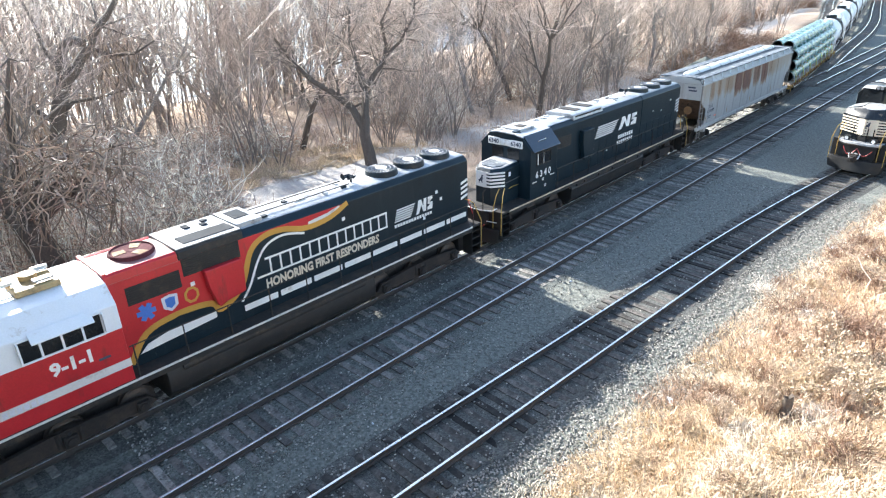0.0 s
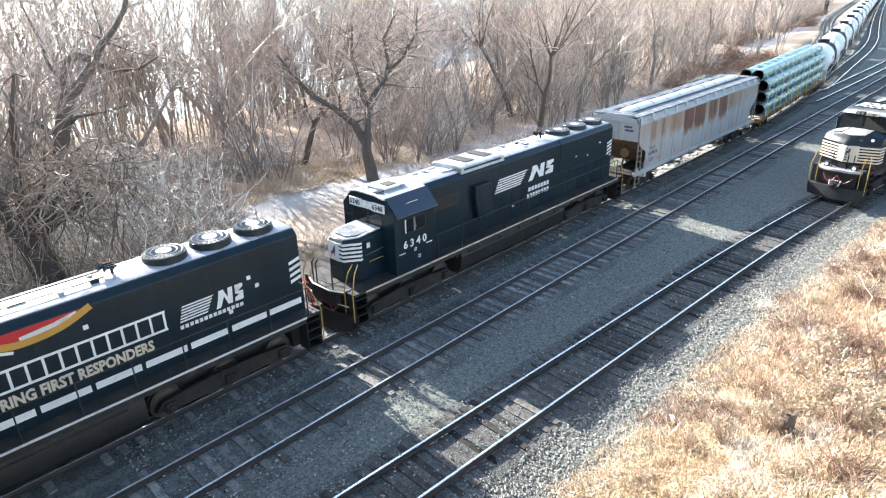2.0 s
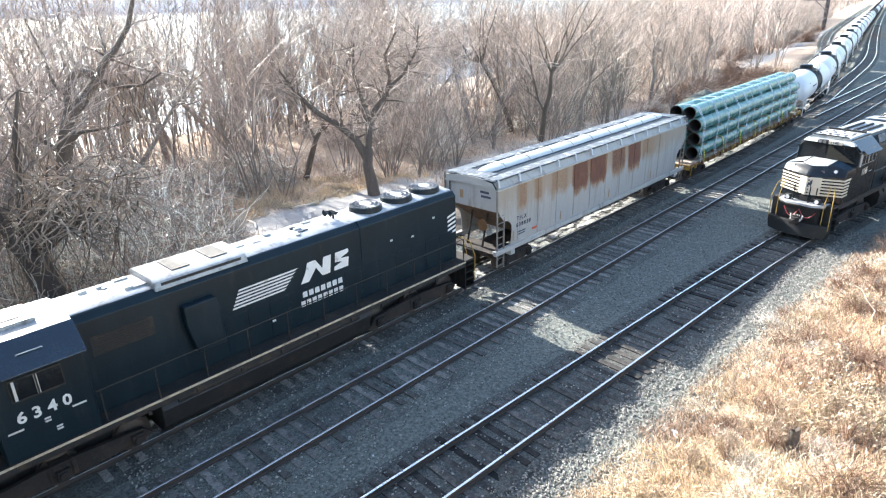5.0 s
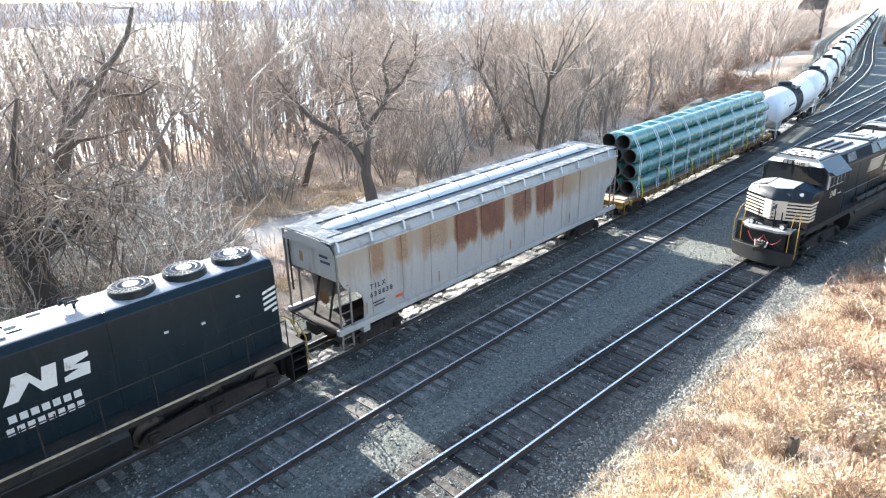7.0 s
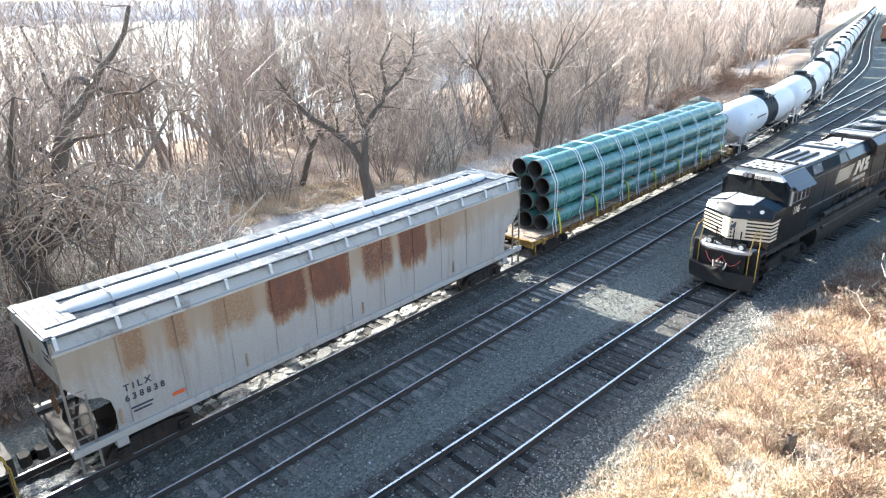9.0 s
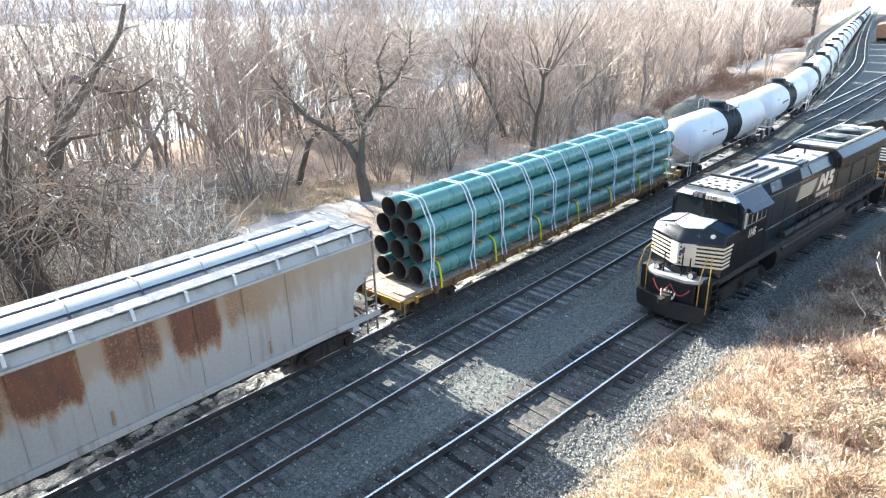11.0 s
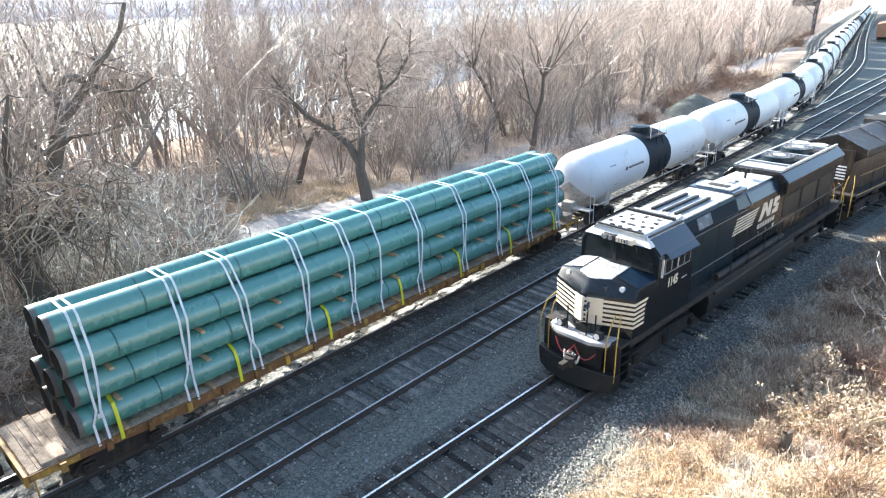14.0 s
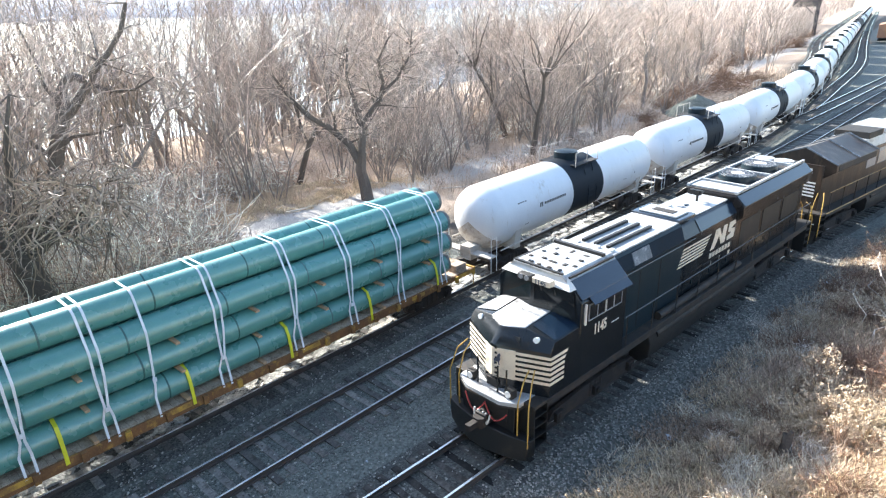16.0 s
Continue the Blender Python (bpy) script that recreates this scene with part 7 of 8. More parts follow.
    part("hood", M().prism(((-0.9, deck), (0.9, deck), (0.9, 3.6), (-0.9, 3.6)), 20.9, 21.4), DARKPAINT, c, bevel=0.02)
    for y in (16.0, 18.3):
        fan(c, y, 4.78, 0.72)
    for y in (14.75, 17.12, 19.5):
        part("fan_frame", M().box(-1.0, 1.0, y - 0.06, y + 0.06, 4.78, 4.90), ROOFGREY, c, "pale cross bar")
    part("radiator_grille", M().box(-0.9, 0.9, 13.7, 14.6, 4.78, 4.84), ROOFGREY, c, bevel=0.01)
    for x in (-0.98, 0.98):
        part("roof_rib", M().box(x - 0.05, x + 0.05, 13.6, 20.8, 4.78, 4.88), ROOFGREY, c)
    for x in (-0.5, 0.35):
        part("radiator_grille", M().cyl((x, 20.2, 4.78), (x, 20.2, 4.86), 0.42, n=20), ROOFGREY, c)
    h = part("horn", M().cyl((0, 12.4, 4.62), (0, 12.4, 5.0), 0.05, n=8), PILOTBLACK, c)
    for k in range(5):
        part("horn_bell", M().tube([(-0.2 + 0.1 * k, 12.45, 5.02), (-0.2 + 0.1 * k, 12.1 - 0.06 * (k % 2), 5.02)], [0.04, 0.10], 8), PILOTBLACK, h)
    for sx in (-1, 1):
        part("hood_slope", M().loft([[(sx * 1.155, y, 4.13), (sx * 0.985, y, 4.59), (sx * 0.99, y, 4.60), (sx * 1.16, y, 4.14)] for y in (5.1, 9.25)]), HOODSIDE, c, "dull dark hood shoulder")
        part("hood_rail", M().tube([(sx * 1.15, 5.3, 4.0), (sx * 1.24, 5.35, 4.06), (sx * 1.24, 9.9, 4.06), (sx * 1.15, 9.95, 4.0)], [0.02] * 4, 6), HANDRAIL, c, "thin rail along the hood")
        for y in (6.4, 7.7):
            part("panel_joint", M().box(*sorted((sx * 1.15, sx * 1.158)), y, y + 0.05, 1.9, 3.9), PILOTBLACK, c, smooth=False)
        part("shoulder_panel", M().loft([[(sx * 1.15, y, 4.16), (sx * 0.99, y, 4.56), (sx * 1.02, y, 4.58), (sx * 1.18, y, 4.18)] for y in (6.0, 7.05)]), WALKWAY, c, "scuffed grey shoulder panel", bevel=0.01)
    doors(c, 9.5, 13.1, 5, 1.9, 2.7, 1.15, DARKPAINT)
    doors(c, 13.7, 20.7, 9, 1.9, 2.5, 1.15, SHEENHOOD)
    emblem(c, 8.85, 3.12, 4.65, 0.74, 1.153, CREAM)
    caption_bars(c, 11.45, 2.80, 1.85, 0.2, 1.153, CREAM, 7)
    caption_bars(c, 11.4, 2.46, 1.95, 0.2, 1.153, CREAM, 8)
    part("air_pipe", M().cyl((1.3, 7.6, 1.9), (1.3, 14.0, 1.9), 0.14, n=12), DULLBLACK, c)
    for sx in (-1, 1):
        rail_run(c, sx * 1.47, [(5.1, 2.80), (21.3, 2.80)], deck, HANDRAIL, DULLBLACK, [5.3 + 1.6 * k for k in range(11)])
    roof_bits(c, 5.2, 5.45, 4.73, rnd, 3, 0.7)
    roof_bits(c, 10.5, 12.2, 4.62, rnd, 4, 0.5)
    return c, L


def trailing_locomotive():
    """Second black locomotive of the waiting train, coupled long hood first, number 9462."""
    L, deck = 22.3, 1.70
    c = root("locomotive", "black freight locomotive with brown glare in its paint, coupled rear end first, number 9462", "locomotive", "locomotives")
    chassis(c, L, deck, 0.53, (4.3, 18.0), TAN, (6.95, 15.4))
    pilot(c, 0.72, -1, deck)
    pilot(c, L - 0.72, 1, deck)
    fringe(c, 0.72, -1, deck)
    junk(c, 0.62, -1, 1.1)
    # the bank's warm reflection is mixed into this black as brown
    brown = mat("black_paint_brown_glare", (0.038, 0.027, 0.020), 0.4, vary=0.3, dirt=(0.12, 0.08, 0.05), dirt_amount=0.4, streak=4)
    part("hood", M().prism(((-1.02, deck), (1.02, deck), (1.02, 4.0), (-1.02, 4.0)), 1.3, 17.6), brown, c, bevel=0.02)
    wing = ((-1.02, 3.35), (1.02, 3.35), (1.56, 3.75), (1.56, 4.12), (0.0, 4.78), (-1.56, 4.12), (-1.56, 3.75))
    part("radiator_housing", M().prism(wing, 1.35, 6.6), brown, c, "wide peaked radiator roof", bevel=0.02)
    for y in (1.3, 3.95, 6.55):
        part("roof_frame", M().prism(((-1.6, 4.10), (0, 4.76), (1.6, 4.10), (1.6, 4.16), (0, 4.84), (-1.6, 4.16)), y, y + 0.10), WALKWAY, c, "scuffed roof edge")
    for sx in (-1, 1):
        part("wing_grille", M().plate([(1.6, 3.78), (6.4, 3.78), (6.4, 4.08), (1.6, 4.08)], *sorted((sx * 1.56, sx * 1.575))), DULLBLACK, c)
    part("hood_roof", M().prism(((-1.02, 4.0), (1.02, 4.0), (0.85, 4.5), (-0.85, 4.5)), 6.6, 17.6), ROOFGREY, c, bevel=0.02)
    part("exhaust_box", M().box(-0.9, 0.9, 7.0, 9.0, 4.5, 4.85), DULLBLACK, c, bevel=0.03)
    part("roof_box", M().box(-0.95, 0.95, 9.4, 12.4, 4.5, 4.80), ROOFGREY, c, bevel=0.03)
    for k in range(6):
        part("hood_grille", M().box(1.02, 1.04, 7.0 + 1.6 * k, 8.3 + 1.6 * k, 2.9, 3.8), FAN, c)
    prof = ((-1.5, deck), (1.5, deck), (1.5, 3.98), (1.1, 4.5), (-1.1, 4.5), (-1.5, 3.98))
    part("cab", M().prism(prof, 17.6, 20.0), brown, c, bevel=0.02)
    part("nose", M().box(-1.2, 1.2, 20.0, 21.4, deck, 3.4), brown, c, bevel=0.05)
    lettering("9462", 0.36, 1.295, 3.55, -0.2, SILVER, c, "end", 0.01)
    for k in range(5):
        part("end_stripe", M().box(-0.75, 0.75, 1.285, 1.30, 2.35 + 0.17 * k, 2.43 + 0.17 * k), WHITE, c, "white level stripe", smooth=False)
    emblem(c, 8.5, 2.95, 3.0, 0.7, 1.045, SEED)
    for sx in (-1, 1):
        rail_run(c, sx * 1.46, [(1.4, 2.72), (17.4, 2.72)], deck, TAN, DULLBLACK, [1.6 + 1.6 * k for k in range(10)])
    return c, L


# ------------------------------------------------------------ the freight cars


def hopper_paint():
    """Grey paint with rust that has eaten the upper panels in blocks between the seams, running down."""
    m = bpy.data.materials.new("rust_blotched_grey_paint")
    m.use_nodes = True
    nt = m.node_tree
    b = nt.nodes["Principled BSDF"]
    Lk = nt.links.new
    co = nt.nodes.new("ShaderNodeTexCoord")
    sep = nt.nodes.new("ShaderNodeSeparateXYZ")
    Lk(co.outputs["Object"], sep.inputs["Vector"])

    def math_node(op, a, c, third=None):
        n = nt.nodes.new("ShaderNodeMath")
        n.operation = op
        for i, v in enumerate((a, c, third)):
            if v is None:
                continue
            if isinstance(v, (int, float)):
                n.inputs[i].default_value = v
            else:
                Lk(v, n.inputs[i])
        return n.outputs[0]

    def span(v, lo, hi):
        r = nt.nodes.new("ShaderNodeMapRange")
        r.inputs["From Min"].default_value, r.inputs["From Max"].default_value = lo, hi
        Lk(v, r.inputs["Value"])
        return r.outputs["Result"]
    ragged = node(nt, "ShaderNodeTexNoise", Scale=2.2, Detail=6.0, Roughness=0.65)
    mp = node(nt, "ShaderNodeMapping")
    mp.inputs["Scale"].default_value = (1, 1.4, 0.5)
    Lk(co.outputs["Object"], mp.inputs["Vector"])
    Lk(mp.outputs["Vector"], ragged.inputs["Vector"])
    fine = node(nt, "ShaderNodeTexNoise", Scale=16.0, Detail=5.0, Roughness=0.7)
    Lk(co.outputs["Object"], fine.inputs["Vector"])
    streaks = node(nt, "ShaderNodeTexNoise", Scale=1.0, Detail=5.0, Roughness=0.6)
    ms = node(nt, "ShaderNodeMapping")
    ms.inputs["Scale"].default_value = (1, 3.0, 0.25)
    Lk(co.outputs["Object"], ms.inputs["Vector"])
    Lk(ms.outputs["Vector"], streaks.inputs["Vector"])
    ramp = nt.nodes.new("ShaderNodeValToRGB")
    er = ramp.color_ramp
    er.interpolation = "LINEAR"
    steps_of = ((0.0, 0.04), (2.15, 0.48), (2.8, 0.1), (3.4, 0.44), (4.0, 0.2), (4.75, 0.40), (6.2, 0.22), (6.65, 0.95), (8.0, 0.45), (8.3, 1.0),
              (9.85, 0.2), (10.5, 0.72), (11.9, 0.2), (12.25, 0.92), (13.7, 0.18), (13.95, 0.46), (15.2, 0.12))
    blocks = [(0.0, 0.04)]
    for (_, a), (y1, v) in zip(steps_of, steps_of[1:]):
        if v > 0.25 or a > 0.25:
            blocks += [(y1 - 0.1, a), (y1 + 0.1, v)]
    blocks = blocks[:31] + [(17.5, 0.1)]
    while len(er.elements) < len(blocks):
        er.elements.new(0.5)
    for el, (y, v) in zip(er.elements, blocks):
        el.position, el.color = y / 20.4, (v, v, v, 1)
    warped = math_node("MULTIPLY_ADD", ragged.outputs["Fac"], 0.012, math_node("MULTIPLY", sep.outputs["Y"], 1 / 20.4))
    Lk(math_node("SUBTRACT", warped, 0.006), ramp.inputs["Fac"])
    amount = nt.nodes.new("ShaderNodeRGBToBW")
    Lk(ramp.outputs["Color"], amount.inputs["Color"])
    level = math_node("MULTIPLY_ADD", ragged.outputs["Fac"], 1.3, sep.outputs["Z"])
    low_edge = span(math_node("MULTIPLY_ADD", amount.outputs["Val"], 0.5, level), 3.55, 4.15)
    top_edge = math_node("SUBTRACT", 1.0, span(sep.outputs["Z"], 4.10, 4.22))
    mask = math_node("MULTIPLY", math_node("MULTIPLY", low_edge, top_edge), amount.outputs["Val"])
    mask = math_node("MULTIPLY", mask, span(fine.outputs["Fac"], 0.15, 0.5))

    def two(fac, a, c):
        x = nt.nodes.new("ShaderNodeMix")
        x.data_type = "RGBA"
        for slot, v in (("A", a), ("B", c)):
            if isinstance(v, tuple):
                x.inputs[slot].default_value = (*v, 1)
            else:
                Lk(v, x.inputs[slot])
        Lk(fac, x.inputs["Factor"])
        return x.outputs["Result"]
    grey = two(span(fine.outputs["Fac"], 0.3, 0.7), (0.345, 0.34, 0.325), (0.43, 0.425, 0.405))
    grey = two(math_node("MULTIPLY", span(streaks.outputs["Fac"], 0.5, 0.72), 0.75), grey, (0.27, 0.235, 0.20))
    rust = two(span(mask, 0.3, 0.75), (0.32, 0.22, 0.14), two(span(ragged.outputs["Fac"], 0.35, 0.65), (0.115, 0.052, 0.038), (0.19, 0.075, 0.042)))
    wash = math_node("MULTIPLY", span(math_node("MULTIPLY_ADD", ragged.outputs["Fac"], 1.2, level), 4.2, 5.0), 0.65)
    grey = two(wash, grey, (0.33, 0.26, 0.19))
    col = two(span(mask, 0.05, 0.4), grey, rust)
    Lk(col, b.inputs["Base Color"])
    b.inputs["Roughness"].default_value = 0.65
    bp = nt.nodes.new("ShaderNodeBump")
    bp.inputs["Strength"].default_value, bp.inputs["Distance"].default_value = 0.2, 0.02
    Lk(fine.outputs["Fac"], bp.inputs["Height"])
    Lk(bp.outputs["Normal"], b.inputs["Normal"])
    return m


def hopper_car():
    L = 20.4
    paint = hopper_paint()
    c = root("hopper_car", "grey covered hopper car with rust patches along its side", "hopper car")

    def f(y):
        return L - y
    outline = [(0.67, 4.2), (0.67, 3.3), (0.85, 3.0), (1.1, 2.72), (1.45, 2.62), (1.66, 2.4), (1.72, 2.0), (1.70, 1.40)]
    outline = outline + [(f(y), z) for y, z in reversed(outline)]
    for sx in (-1, 1):
        side = M()
        # the side sheet bulges a little between sill and eave
        zz = lambda z: sx * (1.50 + 0.06 * math.sin(math.pi * min(max((z - 1.4) / 2.8, 0), 1)))
        side.loft([[(zz(z) - sx * d, y, z) for y, z in outline] for d in (0.05, 0.0)])
        part("side_sheet", side, paint, c, bevel=0.008)
        part("eave_rail", M().box(*sorted((sx * 1.48, sx * 1.60)), 0.62, L - 0.62, 4.16, 4.24), HOPGREY, c, bevel=0.01)
        part("side_sill", M().box(*sorted((sx * 1.40, sx * 1.60)), 0.5, L - 0.5, 1.20, 1.42), HOPGREY, c, bevel=0.015)
        part("upper_side", M().loft([[(sx * 1.52, y, 4.24), (sx * 1.30, y, 4.50), (sx * 1.27, y, 4.50), (sx * 1.47, y, 4.24)] for y in (0.67, L - 0.67)]), HOPGREY, c)
        part("running_board", M().box(*sorted((sx * 0.85, sx * 1.42)), 0.55, L - 0.55, 4.58, 4.63), WALKWAY, c, "pale sheet-metal roof walkway", bevel=0.006)
        for k in range(13):
            y = 0.75 + 1.5 * k + (0.1 if k > 1 else 0)
            part("bracket", M().loft([[(sx * 1.44, y + d, 4.62), (sx * 1.49, y + d, 4.60), (sx * 1.555, y + d, 4.30), (sx * 1.50, y + d, 4.30)] for d in (0, 0.09)]), HATCH, c)
        for k in range(10):
            y = 2.1 + 1.55 * k
            part("seam", M().box(*sorted((sx * 1.545, sx * 1.567)), y, y + 0.03, 1.5, 4.1), paint, c, smooth=False)
    for y0, sgn in ((0.67, 1), (L - 0.67, -1)):
        e = M().box(-1.48, 1.48, min(y0, y0 + sgn * 0.05), max(y0, y0 + sgn * 0.05), 3.2, 4.5)
        part("end_sheet", e, HOPGREY, c, bevel=0.01)
        s = M().loft([[(x, y0, 3.25), (x, y0 + sgn * 0.06, 3.3), (x, y0 + sgn * 2.9, 1.35), (x, y0 + sgn * 2.85, 1.28)] for x in (-1.46, 1.46)])
        part("slope_sheet", s, SLOPERUST, c, "rusty brown sloped end sheet")
        part("end_cap", M().prism(((-1.48, 4.25), (-1.29, 4.50), (-0.6, 4.63), (0.6, 4.63), (1.29, 4.50), (1.48, 4.25)), *sorted((y0 - sgn * 0.10, y0 - sgn * 0.074))), HOPGREY, c)
        for k in range(5):
            part("crossing_board", M().box(-0.84 if k else -1.4, 0.84 if k else 1.4, *sorted((y0 - sgn * 0.06 + sgn * 0.19 * k, y0 + sgn * 0.12 + sgn * 0.19 * k)), 4.632, 4.66), WALKWAY, c, "pale sheet-metal cross walkway", smooth=False)
        part("rust_streak", M().box(-0.64, -0.44, *sorted((y0 - sgn * 0.006, y0)), 3.52, 3.90), RUSTPALE, c, "rust stain", smooth=False)
        part("brake_rod", M().tube([(-1.2, y0 - sgn * 0.06, 4.2), (-1.2, y0 - sgn * 0.06, 2.2)], [0.035] * 2, 6), DULLBLACK, c)
        for x, z, w in ((0.55, 3.95, 0.5), (0.6, 3.75, 0.55)):
            part("stencil_bar", M().box(x, x + w, *sorted((y0 - sgn * 0.006, y0)), z, z + 0.1), INK, c, smooth=False)
        part("end_platform", M().box(-1.45, 1.45, *sorted((y0 - sgn * 0.17, y0 + sgn * 0.9)), 1.22, 1.28), BOGIE, c)
        for x in (-0.45, 0.45):
            part("end_post", M().tube([(x, y0 + sgn * 0.25, 1.28), (x, y0 + sgn * 0.7, 3.0)], [0.05, 0.05], 6), BOGIE, c)
        for sx in (-1, 1):
            for yy in (y0 - sgn * 0.02, y0 + sgn * 0.45):
                part("ladder_rail", M().box(sx * 1.53 - 0.03, sx * 1.53 + 0.03, yy - 0.03, yy + 0.03, 0.62, 2.9 if yy != y0 - sgn * 0.02 else 4.55), LADDERGREY, c)
            for k in range(8):
                z = 0.68 + 0.33 * k
                if sx > 0 or k < 3:
                    part("rung", M().box(sx * 1.54 - 0.015, sx * 1.54 + 0.015, *sorted((y0 - sgn * 0.02, y0 + sgn * 0.45)), z, z + 0.035), LADDERGREY, c, smooth=False)
        part("brake_wheel" if sgn > 0 else "end_box", M().cyl((0.75, y0 - sgn * 0.06, 2.5), (0.75, y0 - sgn * 0.1, 2.5), 0.27, n=16) if sgn > 0 else M().box(0.4, 0.8, *sorted((y0, y0 - sgn * 0.15)), 1.9, 2.4), CARBROWN, c)
        coupler(c, y0 - sgn * 0.42, -sgn)
        bogie(c, y0 + sgn * 2.0, (-0.88, 0.88), 0.46)
    part("roof", M().prism(((-1.49, 4.24), (-1.30, 4.49), (-0.6, 4.62), (0.6, 4.62), (1.30, 4.49), (1.49, 4.24)), 0.60, L - 0.60), HOPROOF, c)
    hatch = M()
    hatch.loft([[(x * w, y, 4.62 + z * w) for x, z in ((-0.36, 0), (-0.33, 0.11), (-0.16, 0.2), (0.16, 0.2), (0.33, 0.11), (0.36, 0))]
                for y, w in ((1.35, 0.45), (1.6, 0.8), (2.0, 1.0), (L - 2.0, 1.0), (L - 1.6, 0.8), (L - 1.35, 0.45))])
    h = part("hatch_cover", hatch, HATCH, c, "long white trough hatch cover")
    for k in range(9):
        y = 2.6 + 1.9 * k
        part("hatch_latch", M().tube([(-0.5, y, 4.66), (-0.3, y, 4.85), (0.3, y, 4.85), (0.5, y, 4.66)], [0.025] * 4, 5), HOPGREY, h)
    for k in range(4):
        y = 3.6 + 4.0 * k
        o = M().loft([[(-0.95, y, 1.3), (0.95, y, 1.3), (0.95, y + 1.5, 1.3), (-0.95, y + 1.5, 1.3)], [(-0.4, y + 0.45, 0.62), (0.4, y + 0.45, 0.62), (0.4, y + 1.05, 0.62), (-0.4, y + 1.05, 0.62)]])
        part("outlet_gate", o, HOPGREY, c)
    part("centre_sill", M().box(-0.3, 0.3, 0.4, L - 0.4, 0.88, 1.25), BOGIE, c)
    for y in (1.55, L - 1.9):
        part("jacking_pad", M().box(1.35, 1.62, y, y + 0.3, 0.98, 1.22), HOPGREY, c)
    lettering("T I L X", 0.27, 2.02, 2.50, 1.567, INK, c, "side", 0.006, squeeze=0.95)
    lettering("6 3 8 8 3 8", 0.27, 2.0, 2.18, 1.567, INK, c, "side", 0.006, squeeze=0.92)
    for y, z, w in ((2.1, 1.9, 0.6), (2.15, 1.78, 0.5)):
        part("stencil_bar", M().box(1.56, 1.568, y, y + w, z, z + 0.05), INK, c, smooth=False)
    part("reflector", M().box(1.56, 1.57, 3.25, 3.6, 1.74, 1.84), mat("orange_reflector", (0.8, 0.14, 0.05), 0.3), c, smooth=False)
    for y in (1.78, 5.6, 10.3, 15.2):
        part("reflector", M().box(1.555, 1.565, y, y + 0.07, 1.6, 2.05), RUSTPALE, c, smooth=False)
    return c, L


